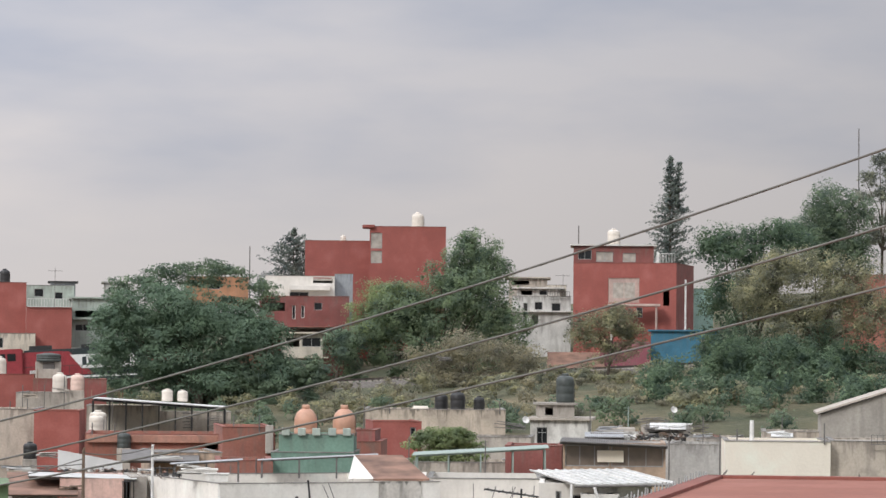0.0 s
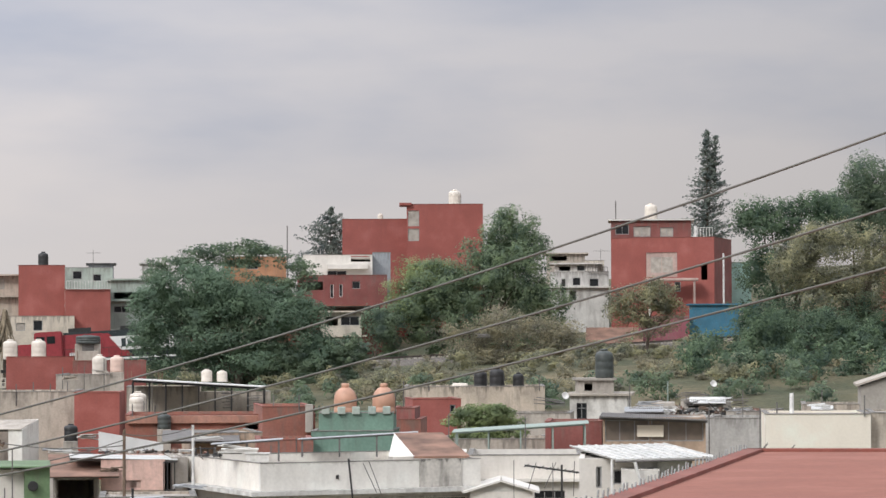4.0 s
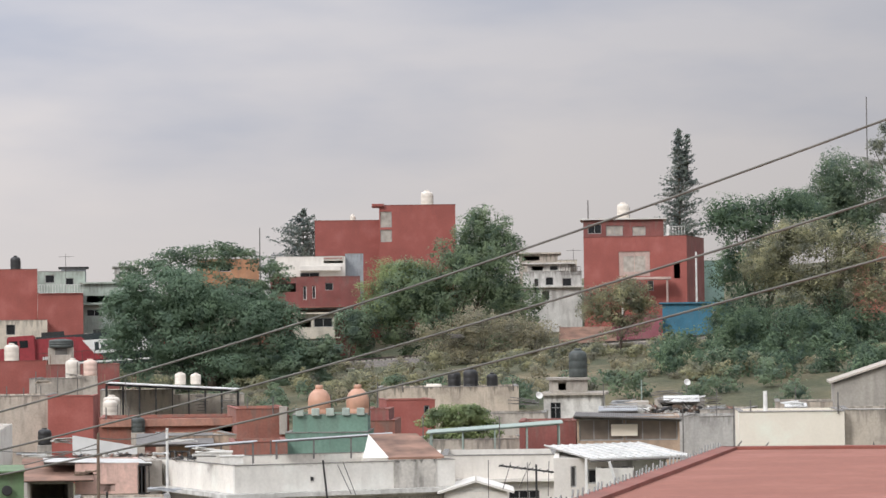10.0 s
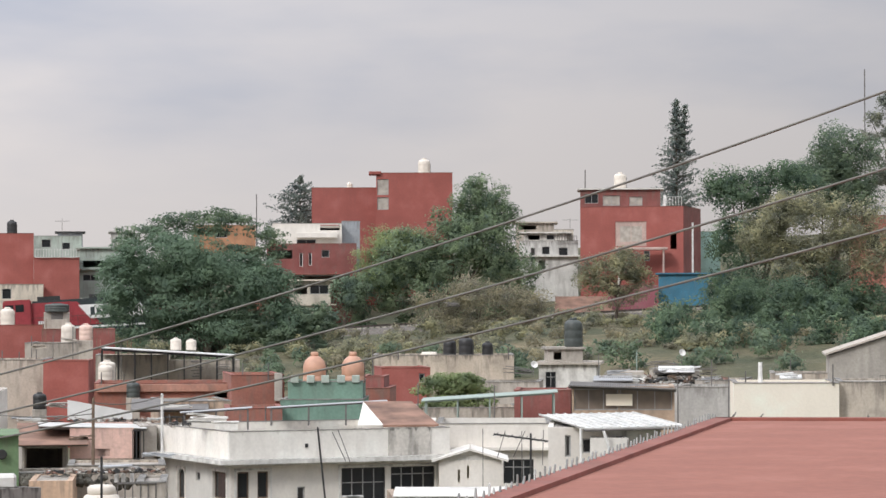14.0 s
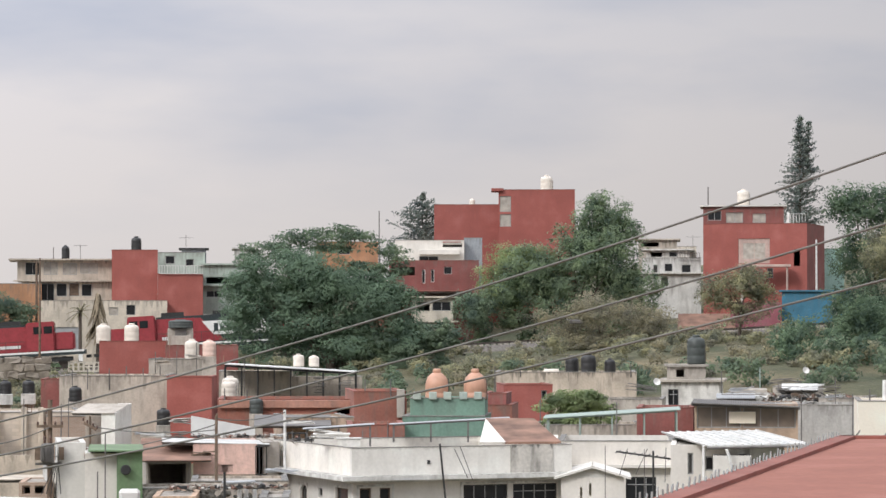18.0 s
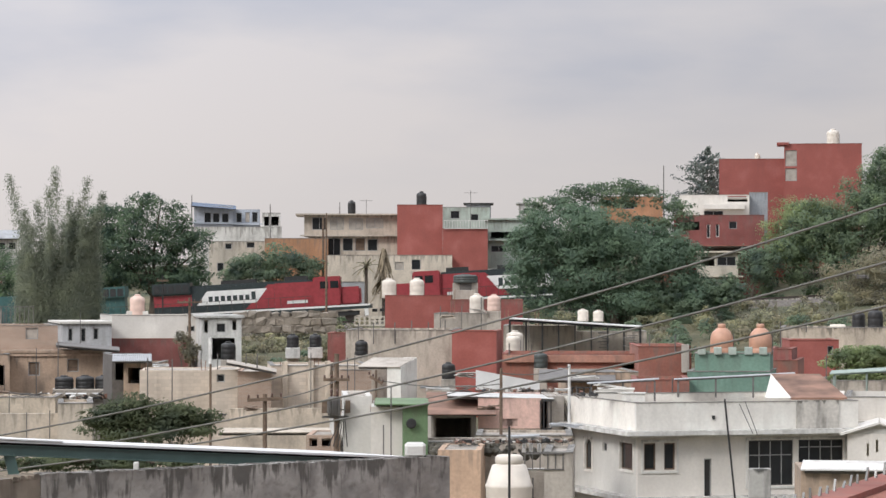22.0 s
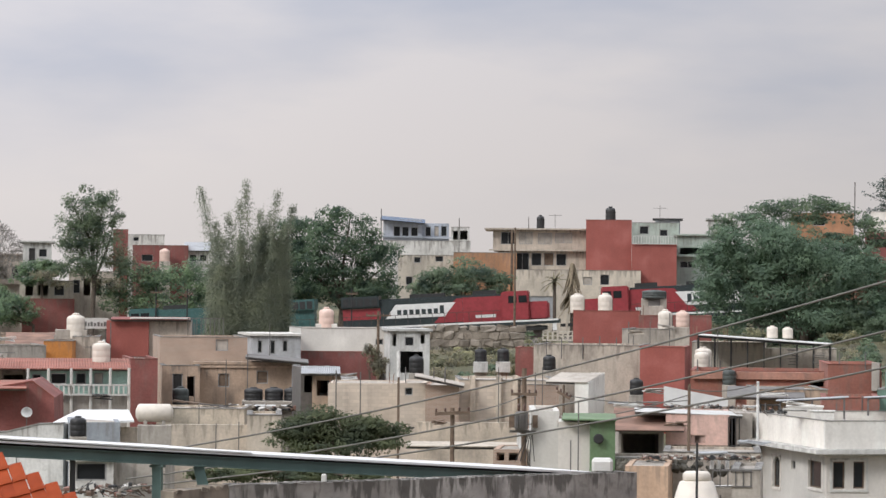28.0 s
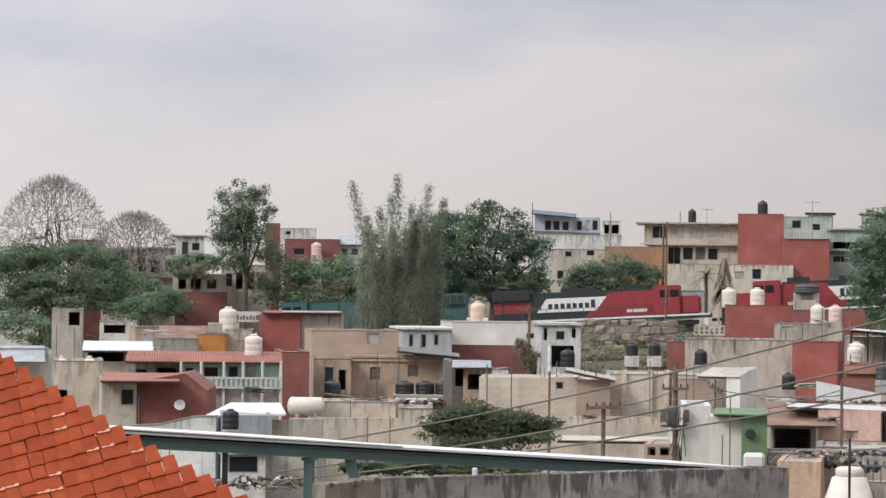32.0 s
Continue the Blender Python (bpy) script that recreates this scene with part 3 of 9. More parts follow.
def lying_tank(name, x, y, z, r, ln, yaw, mat, label):
    e = thing(name, x, y, z, yaw, label, "water tank", "rooftop water tanks")
    bm = bmesh.new()
    lathe(bm, [(r * 0.3, -ln / 2 - r * 0.4), (r * 0.8, -ln / 2 - r * 0.2), (r, -ln / 2), (r, ln / 2), (r * 0.8, ln / 2 + r * 0.2), (r * 0.3, ln / 2 + r * 0.4)], 18)
    bm.transform(pose(0, 0, r + 0.12, 0, 90, 0))
    part("tank", bm, mat, e)
    for k in (-0.3, 0.3):
        part("cradle", boxm((k * ln - 0.08, -r * 0.7, 0, k * ln + 0.08, r * 0.7, r * 0.5)), CONCRETE, e)
    return e


def post(name, x, y, z, h, r, mat, label, category="post"):
    bm = bmesh.new()
    tube(bm, (0, 0, 0), (0, 0, h), r, r * 0.85, 8)
    ob = new(name, mesh_of(name, bm, mat))
    ob.location = (x, y, z)
    return tagged(ob, label, category)


def antenna(x, y, z, h, span, label="bare aluminium television antenna on a roof"):
    e = thing("antenna", x, y, z, 20, label, "antenna", "television antennas")
    bm = bmesh.new()
    tube(bm, (0, 0, 0), (0, 0, h), 0.025, n=6)
    part("mast", bm, STEEL, e)
    bm = bmesh.new()
    tube(bm, (-span / 2, 0, h * 0.93), (span / 2, 0, h * 0.93), 0.02, n=6)
    part("boom", bm, STEEL, e)
    for k in range(7):
        bm = bmesh.new()
        px = -span / 2 + span * k / 6
        ln = 0.25 + 0.05 * k
        tube(bm, (px, -ln, h * 0.93), (px, ln, h * 0.93), 0.012, n=5)
        part("element", bm, STEEL, e)
    return e


def dish(x, y, z, r=0.35):
    e = thing("satellite_dish", x, y, z, 20, "small pale grey satellite dish on a roof bracket", "satellite dish", "satellite dishes")
    bm = bmesh.new()
    lathe(bm, [(0.02, 0.0), (r * 0.5, 0.03), (r * 0.8, 0.08), (r, 0.14), (r * 0.99, 0.155), (r * 0.78, 0.10), (0.03, 0.02)], 18)
    bm.transform(pose(0, 0, 0.7, 65, 0, 0))
    part("reflector", bm, WHITEFRAME, e)
    bm = bmesh.new()
    tube(bm, (0, 0, 0), (0, 0, 0.7), 0.025, n=6)
    part("mast", bm, STEEL, e)
    return e


# ---------- plants ----------
def quads_mesh(name, v, mat, normals=None):
    """A mesh of loose four-cornered leaves from an array of corners, shaded by the clump that they belong to."""
    n = len(v) // 4
    me = bpy.data.meshes.new(name)
    me.vertices.add(4 * n)
    me.vertices.foreach_set("co", np.ascontiguousarray(v, dtype=np.float32).ravel())
    me.loops.add(4 * n)
    me.loops.foreach_set("vertex_index", np.arange(4 * n, dtype=np.int32))
    me.polygons.add(n)
    me.polygons.foreach_set("loop_start", np.arange(0, 4 * n, 4, dtype=np.int32))
    me.update()
    me.validate()
    me.materials.append(mat)
    if normals is not None:
        me.polygons.foreach_set("use_smooth", np.ones(n, dtype=bool))
        me.normals_split_custom_set_from_vertices(np.repeat(normals, 4, 0).tolist())
    return me


def leaf_mesh(name, lobes, count, size, mat, seed, droop=0.0, fill=0.35, subs=11):
    """Leaf sprays over rounded lobes (x, y, z, rx, ry, rz). Each lobe breaks up into smaller boughs with gaps between them."""
    rng = np.random.default_rng(seed)
    boughs = []
    for l in lobes:
        l = np.array(l)
        d = rng.normal(size=(subs, 3))
        d /= np.linalg.norm(d, axis=1)[:, None]
        d[:, 2] = np.where(d[:, 2] < -0.5, -d[:, 2] * 0.6, d[:, 2])
        k = rng.uniform(0.50, 0.92, subs)
        r = rng.uniform(0.30, 0.50, subs)
        for q in range(subs):
            boughs.append((*(l[:3] + d[q] * l[3:] * k[q]), *(l[3:] * r[q] * np.array([1.1, 1.1, 0.85]))))
        boughs.append((*l[:3], *(l[3:] * 0.72)))
    boughs = np.array(boughs)
    vol = (boughs[:, 3] * boughs[:, 4] * boughs[:, 5]) ** 0.67
    pick = rng.choice(len(boughs), count, p=vol / vol.sum())
    lob = boughs[pick]
    d = rng.normal(size=(count, 3))
    d /= np.linalg.norm(d, axis=1)[:, None]
    twig = rng.normal(size=(len(boughs), 24, 3))
    twig /= np.linalg.norm(twig, axis=2)[:, :, None]
    near = twig[pick, rng.integers(0, 24, count)]
    d = d * 0.32 + near
    d /= np.linalg.norm(d, axis=1)[:, None]
    rad = np.where(rng.random(count) < fill, rng.random(count) ** 0.5, 1.0 + rng.normal(size=count) * 0.12)
    c = lob[:, :3] + d * lob[:, 3:] * rad[:, None]
    c[:, 2] -= droop * rng.random(count)
    n = d + rng.normal(size=(count, 3)) * 0.45 + np.array([0, -0.1, 0.5])
    n /= np.linalg.norm(n, axis=1)[:, None]
    a = np.cross(n, rng.normal(size=(count, 3)))
    a /= np.linalg.norm(a, axis=1)[:, None]
    b = np.cross(n, a)
    s = size * (0.5 + 1.0 * rng.random(count))[:, None]
    ring = [c - a * s, c - b * s * 0.5, c + a * s, c + b * s * 0.5]
    soft = d * 0.75 + n * 0.35 + np.array([0, 0, 0.3])
    soft /= np.linalg.norm(soft, axis=1)[:, None]
    return quads_mesh(name, np.stack(ring, 1).reshape(-1, 3), mat, soft)


def tree(name, x, y, z, lobes, count, size, mat, label, seed, trunk=0.35, limbs=6, fill=0.35, droop=0.0, extra=None):
    """A tree with a tapered trunk, limbs that reach into its crown, and a leafy crown."""
    e = thing(name, x, y, z, 0, label, "tree")
    rng = random.Random(seed)
    bm = bmesh.new()
    cz = sum(l[2] for l in lobes) / len(lobes)
    fork = max(1.0, min(l[2] - l[5] for l in lobes) + 0.6)
    lean = (rng.uniform(-0.3, 0.3), rng.uniform(-0.3, 0.3))
    tube(bm, (0, 0, -0.5), (lean[0], lean[1], fork), trunk, trunk * 0.72, 9)
    for k in range(limbs):
        l = lobes[k % len(lobes)]
        mid = Vector((lean[0] + l[0] * 0.45 + rng.uniform(-0.4, 0.4), lean[1] + l[1] * 0.45, fork + (l[2] - fork) * 0.55))
        end = Vector((l[0] + rng.uniform(-0.5, 0.5) * l[3], l[1], l[2] + rng.uniform(0.0, 0.6) * l[5]))
        tube(bm, (lean[0], lean[1], fork - 0.15), mid, trunk * 0.5, trunk * 0.3, 7)
        tube(bm, mid, end, trunk * 0.3, trunk * 0.1, 6)
    part("trunk", bm, BARK, e)
    ob = new("crown", leaf_mesh("crown", lobes, count, size, mat, seed, droop, fill))
    ob.parent = e
    if extra:
        ob = new("crown", leaf_mesh("crown", extra[0], extra[1], extra[2], extra[3], seed + 1, droop, fill))
        ob.parent = e
    return e


def conifer(name, x, y, z, h, r, label, seed, base=0.2, tiers=22, twin=0.0):
    """A spire-shaped conifer with separate tiers of upswept branches; twin: how far off a second leader stands."""
    e = thing(name, x, y, z, 0, label, "tree")
    rng = random.Random(seed)
    bm = bmesh.new()
    tube(bm, (0, 0, -0.5), (0, 0, h), 0.24, 0.03, 8)
    stems = [(0.0, h, r, base, tiers)]
    if twin:
        stems.append((twin, h * 0.965, r * 0.3, 0.74, tiers // 3))
        tube(bm, (0, 0, h * 0.66), (twin, 0, h * 0.74), 0.1, 0.09, 6)
        tube(bm, (twin, 0, h * 0.74), (twin, 0, h * 0.965), 0.09, 0.02, 6)
    verts = []
    for ox, top, wide, low, n in stems:
        for k in range(n):
            q = k / (n - 1)
            zz = top * (low + (1 - low) * q)
            rr = wide * (1 - q) ** 0.85 * rng.uniform(0.75, 1.12) + 0.12
            for j in range(10):
                a = rng.uniform(0, math.tau)
                ln = rr * rng.uniform(0.55, 1.1)
                root = Vector((ox, 0, zz + rng.uniform(-0.15, 0.15)))
                end = root + Vector((math.cos(a) * ln, math.sin(a) * ln, ln * rng.uniform(-0.05, 0.45)))
                tube(bm, root, end, 0.035, 0.012, 4)
                for m in range(int((9 if r < 5 else 15) * ln) + 7):
                    c = root.lerp(end, rng.uniform(0.1, 1.05)) + Vector((rng.gauss(0, 0.13), rng.gauss(0, 0.13), rng.gauss(0, 0.12)))
                    d = Vector((rng.gauss(0, 1), rng.gauss(0, 1), rng.gauss(0, 1))).normalized()
                    u = d.orthogonal().normalized() * rng.uniform(0.10, 0.22)
                    w = d.cross(u) * 0.45
                    verts += [c - u, c + w, c + u, c - w]
    part("trunk", bm, BARK, e)
    ob = new("needles", quads_mesh("needles", np.array([tuple(v) for v in verts]), LEAF_BLUE))
    ob.parent = e
    return e


def bare_tree(name, x, y, z, h, radius, rise, label, seed):
    """A leafless tree: from one fork the branches part again and again and end in fine twigs on an even dome."""
    e = thing(name, x, y, z, 0, label, "tree")
    rng = random.Random(seed)
    bm, twigs = bmesh.new(), bmesh.new()
    fork = Vector((0, 0, h - rise))
    tube(bm, (0, 0, -0.5), fork, 0.3, 0.24, 8)

    def reach(az, el, f):
        return fork + Vector((math.cos(az) * math.cos(el) * radius * f, math.sin(az) * math.cos(el) * radius * f, math.sin(el) * rise * f))

    def split(p, a0, a1, e0, e1, depth, r):
        f = (0.0, 0.22, 0.4, 0.55, 0.67, 0.77, 0.86, 0.93, 0.97, 1.0)[depth]
        az, el = (a0 + a1) / 2 + rng.gauss(0, 0.28) * (a1 - a0), (e0 + e1) / 2 + rng.gauss(0, 0.28) * (e1 - e0)
        q = reach(az, el, f * rng.uniform(0.9, 1.06))
        tube(bm if depth < 3 else twigs, p, q, r, r * 0.75, 6 if depth < 3 else 3)
        if depth >= 9:
            return
        r = max(r * 0.72, 0.024)
        if (a1 - a0) * math.cos((e0 + e1) / 2) > (e1 - e0):
            m = a0 + (a1 - a0) * rng.uniform(0.4, 0.6)
            split(q, a0, m, e0, e1, depth + 1, r)
            split(q, m, a1, e0, e1, depth + 1, r)
        else:
            m = e0 + (e1 - e0) * rng.uniform(0.4, 0.6)
            split(q, a0, a1, e0, m, depth + 1, r)
            split(q, a0, a1, m, e1, depth + 1, r)

    for k in range(6):
        split(fork, k * math.tau / 6, (k + 1) * math.tau / 6, -0.12, 1.5, 1, 0.14)
    part("trunk", bm, BARK, e)
    part("crown", twigs, TWIG, e, "fine grey leafless branchwork")
    return e


def bush_strip(name, spots, size, mat, label, seed, per=170):
    """Shrubs that run together: (x, y, z, radius, height) each."""
    lobes = [(a, b, c + h * 0.4, r, r, h * 0.6) for a, b, c, r, h in spots]
    ob = new(name, leaf_mesh(name, lobes, per * len(lobes), size, mat, seed, 0.0, 0.3, 4))
    return tagged(ob, label, "shrubs", kind="stuff")




# ---------- more builders ----------
def solid(name, x, y, z, w, d, h, yaw, mat, label, category):
    """A block with softened edges, its front centred on (x, y)."""
    bm = boxm((-w / 2, 0, 0, w / 2, d, h))
    bmesh.ops.bevel(bm, geom=bm.edges[:], offset=min(0.03, w / 5, d / 5, h / 5), segments=1, affect="EDGES")
    ob = new(name, mesh_of(name, bm, mat))
    ob.matrix_world = pose(x, y, z, 0, 0, yaw)
    return tagged(ob, label, category)


def railing(name, x, y, z, w, h, yaw, mat, label, thick=0.05):
    e = thing(name, x, y, z, yaw, label, "railing")
    part("rail", boxm((-w / 2, -0.06, h - thick, w / 2, 0.06, h)), mat, e)
    part("rail", boxm((-w / 2, -0.05, 0, w / 2, 0.05, thick)), mat, e)
    n = max(3, min(40, int(w / 0.28)))
    for k in range(n + 1):
        px = -w / 2 + thick / 2 + (w - thick) * k / n
        part("baluster", boxm((px - thick / 2, -thick / 2, thick + 0.002, px + thick / 2, thick / 2, h - thick - 0.002)), mat, e)
    return e


def round_vent(x, y, z, r, yaw):
    e = thing("round_vent", x, y, z, yaw, "dark round vent in a green house front", "vent")
    bm = bmesh.new()
    lathe(bm, [(r * 0.72, 0.0), (r, 0.0), (r, 0.06), (r * 0.72, 0.06)], 20)
    bm.transform(pose(0, 0.02, 0, 90, 0, 0))
    part("rim", bm, DARKSTEEL, e)
    bm = bmesh.new()
    lathe(bm, [(r * 0.7, 0.0), (r * 0.7, 0.03), (r * 0.1, 0.035)], 20)
    bm.transform(pose(0, 0.02, 0, 90, 0, 0))
    part("grille", bm, LIME, e)
    return e


def breeze_wall(name, x, y, z, w, h, yaw, label):
    e = thing(name, x, y, z, yaw, label, "parapet")
    n = 6
    holes = []
    for k in range(n):
        a = w * (k + 0.2) / n
        holes += [(a, h * 0.15, a + w * 0.6 / n, h * 0.45), (a, h * 0.55, a + w * 0.6 / n, h * 0.85)]
    bm = bmesh.new()
    panel(bm, w, 0, h, holes, Matrix.Translation((-w / 2, 0, 0)), 0.12)
    part("block_screen", bm, CREAM, e)
    return e


def bamboo(x, y, z, h):
    """A clump of tall bamboo: many culms, the tallest nodding at the tip, with feathery leaves."""
    e = thing("bamboo_clump", x, y, z, 14, "tall feathery clump of olive bamboo with nodding tips", "bamboo")
    rng = random.Random(7)
    gen = np.random.default_rng(7)
    corners, shade = [], []
    tops = [(-3.0, 0.96, -1.3), (-0.1, 1.0, -0.2), (-1.3, 0.84, -0.5), (1.9, 0.95, 0.7), (3.0, 0.88, 1.0), (0.9, 0.86, 0.2), (1.4, 0.84, 0.5), (-2.2, 0.80, -0.7), (-0.6, 0.9, -0.2)]
    tops += [(rng.uniform(-2.9, 3.1), rng.uniform(0.42, 0.78), rng.uniform(-0.4, 0.4)) for _ in range(80)]
    for tx, th, nod in tops:
        bm = bmesh.new()
        bx, by, ty = tx * 0.85 + rng.uniform(-0.3, 0.3), rng.uniform(-1.2, 1.2), rng.uniform(-1.0, 1.0)
        prev = Vector((bx, by, -0.3))
        pts = [prev]
        for k in range(1, 11):
            q = k / 10
            p = Vector((bx + (tx - bx) * q ** 1.5 + nod * max(0, q - 0.7) * 2.2, by + ty * q * q, h * th * (q if q < 0.9 else 0.9 + (q - 0.9) * 0.9)))
            tube(bm, prev, p, 0.05 * (1.05 - q * 0.9), 0.05 * (1.05 - (q + 0.1) * 0.9) if q < 1 else 0.004, 5)
            prev = p
            pts.append(p)
        bmesh.ops.remove_doubles(bm, verts=bm.verts, dist=0.014)
        part("culm", bm, LEAF_BAMBOO, e)
        line = np.array([tuple(p) for p in pts])
        count = 3800
        f = gen.uniform(0.3, 9.99, count)
        k = f.astype(int)
        wid = np.where(f < 6.5, 0.5, 0.18 + 0.26 * (10.0 - f) / 3.5)
        off = gen.normal(size=(count, 3)) * np.stack([wid, wid, np.full(count, 0.2)], 1)
        c = line[k] + (line[k + 1] - line[k]) * (f - k)[:, None] + off
        c[:, 2] -= 0.1
        u = gen.normal(size=(count, 3)) * np.array([0.6, 0.6, 0.5]) + np.array([0, 0, -0.7])
        u *= (gen.uniform(0.06, 0.13, count) / np.linalg.norm(u, axis=1))[:, None]
        w = np.cross(u, gen.normal(size=(count, 3)) + off * 3)
        w *= 0.03 / np.linalg.norm(w, axis=1)[:, None]
        face = np.cross(u, w)
        out = np.array([c[:, 0] * 0.3, c[:, 1] * 0.4 - 0.3, np.full(count, 0.35)]).T + off * 1.2 / 0.42
        flip = np.sign((face * out).sum(1))[:, None]
        w = -w * flip
        shade.append(out / np.linalg.norm(out, axis=1)[:, None])
        corners.append(np.stack([c - u, c + w, c + u, c - w], 1).reshape(-1, 3))
    ob = new("leaves", quads_mesh("leaves", np.concatenate(corners), LEAF_BAMBOO, np.concatenate(shade)))
    ob.parent = e


def frond(bm, base, direction, ln, drop, wide):
    d = Vector(direction).normalized()
    s = d.cross(Vector((0, 0, 1))).normalized() * wide
    rows = []
    for k in range(6):
        q = k / 5
        c = Vector(base) + d * ln * q + Vector((0, 0, -drop * q * q))
        rows.append((bm.verts.new(c - s * (1 - q * 0.85) - Vector((0, 0, wide * 0.5))), bm.verts.new(c), bm.verts.new(c + s * (1 - q * 0.85) - Vector((0, 0, wide * 0.5)))))
    for a, b in zip(rows, rows[1:]):
        bm.faces.new((a[0], a[1], b[1], b[0]))
        bm.faces.new((a[1], a[2], b[2], b[1]))


def palm(x, y, z, h):
    e = thing("palm", x, y, z, 0, "small green palm with arching fronds by the railway", "palm")
    rng = random.Random(3)
    bm = bmesh.new()
    tube(bm, (0, 0, -0.3), (0, 0, h - 1.0), 0.2, 0.16, 9)
    part("trunk", bm, BARK, e)
    for k in range(22):
        bm = bmesh.new()
        a = rng.uniform(0, math.tau)
        frond(bm, (0, 0, h - 1.0), (math.cos(a), math.sin(a), rng.uniform(-0.3, 1.4)), rng.uniform(1.2, 1.9), rng.uniform(0.3, 1.0), 0.13)
        part("frond", bm, LEAF_DRY, e)


def dry_palm(x, y, z, h):
    e = thing("dry_palm", x, y, z, 0, "palm wrapped in a thick skirt of dry hanging fronds", "palm")
    rng = random.Random(5)
    bm = bmesh.new()
    tube(bm, (0, 0, -0.3), (0, 0, h * 0.9), 0.25, 0.2, 9)
    part("trunk", bm, BARK, e)
    for k in range(90):
        bm = bmesh.new()
        a, q = rng.uniform(0, math.tau), rng.uniform(0.5, 1.0)
        r = 0.5 + 1.9 * (1 - q)
        frond(bm, (math.cos(a) * 0.15, math.sin(a) * 0.15, h * q), (math.cos(a) * r, math.sin(a) * r, -1.6), rng.uniform(1.4, 2.4), 0.2, 0.2)
        part("frond", bm, STRAW, e)


# ---------- ground and railway ----------
AXIS = radians(7.0)


def rail_height(u):
    return 10.75 + 0.0565 * u


def ground_height(s, u):
    rz, low = rail_height(u), 1.5 + 0.012 * u
    if s < 120:
        return low
    if s < 283:
        k = (s - 120) / 163
        return low + (rz - 0.9 - low) * (k * k * (3 - 2 * k) * 0.55 + k * 0.45)
    if s < 297:
        return rz - 0.9
    return rz - 0.9 + min((s - 297) * 0.06, 9.0)


def spot(s, u, lift=0.0):
    """World place from the distance s across the valley and u along the railway."""
    return Vector((-s * math.sin(AXIS) + u * math.cos(AXIS), s * math.cos(AXIS) + u * math.sin(AXIS), ground_height(s, u) + lift))


def make_ground():
    ss = [-1500, -400, -100, 0, 40, 80, 110, 120, *range(128, 284, 6), 283, 290, 297, 304, 312, 325, 345, 380, 447, 700, 1500, 3500]
    us = [-3500, -1200, -500, -250, -180, *range(-150, 160, 6), 180, 250, 500, 1200, 3500]
    bm = bmesh.new()
    rng = random.Random(2)
    grid = []
    for s in ss:
        row = []
        for u in us:
            uc = max(-170, min(170, u))
            p = spot(s, u)
            p.z = ground_height(s, uc) + (rng.uniform(-0.3, 0.3) if 125 < s < 278 else 0)
            row.append(bm.verts.new(p))
        grid.append(row)
    for a, b in zip(grid, grid[1:]):
        for k in range(len(us) - 1):
            bm.faces.new((a[k], a[k + 1], b[k + 1], b[k]))
    ob = new("ground", mesh_of("ground", bm, GROUND))
    tagged(ob, "grassy and earthy hillside sloping up to the railway", "ground", kind="structure")


make_ground()


def make_track():
    e = thing("railway_track", *spot(290, 0), 7, "single railway track on a dark ballast bed", "track", kind="structure")
    e.location.z = rail_height(0)
    slope = pose(0, 0, 0, 0, -math.degrees(math.atan(0.0565)), 0)
    bm = bmesh.new()
    for x0 in range(-170, 170, 10):
        v = box(bm, x0, -2.6, -1.4, x0 + 10, 2.6, -0.34)
        for k in (4, 5):
            v[k].co.y = -1.7
        for k in (6, 7):
            v[k].co.y = 1.7
    bm.transform(slope)
    part("ballast", bm, BALLAST, e)
    for side in (-0.75, 0.75):
        bm = boxm((-170, side - 0.07, -0.18, 170, side + 0.07, -0.15), (-170, side - 0.015, -0.15, 170, side + 0.015, -0.04), (-170, side - 0.036, -0.04, 170, side + 0.036, 0))
        bm.transform(slope)
        part("rail", bm, RAIL, e)
    tie = None
    for k in range(300):
        if tie is None:
            bm = boxm((-0.11, -1.25, -0.34, 0.11, 1.25, -0.182))
            tie = mesh_of("sleeper", bm, CONCRETE)
        ob = new("sleeper", tie)
        ob.parent = e
        ob.matrix_local = slope @ Matrix.Translation(((k - 150) * 0.62, 0, 0))


make_track()


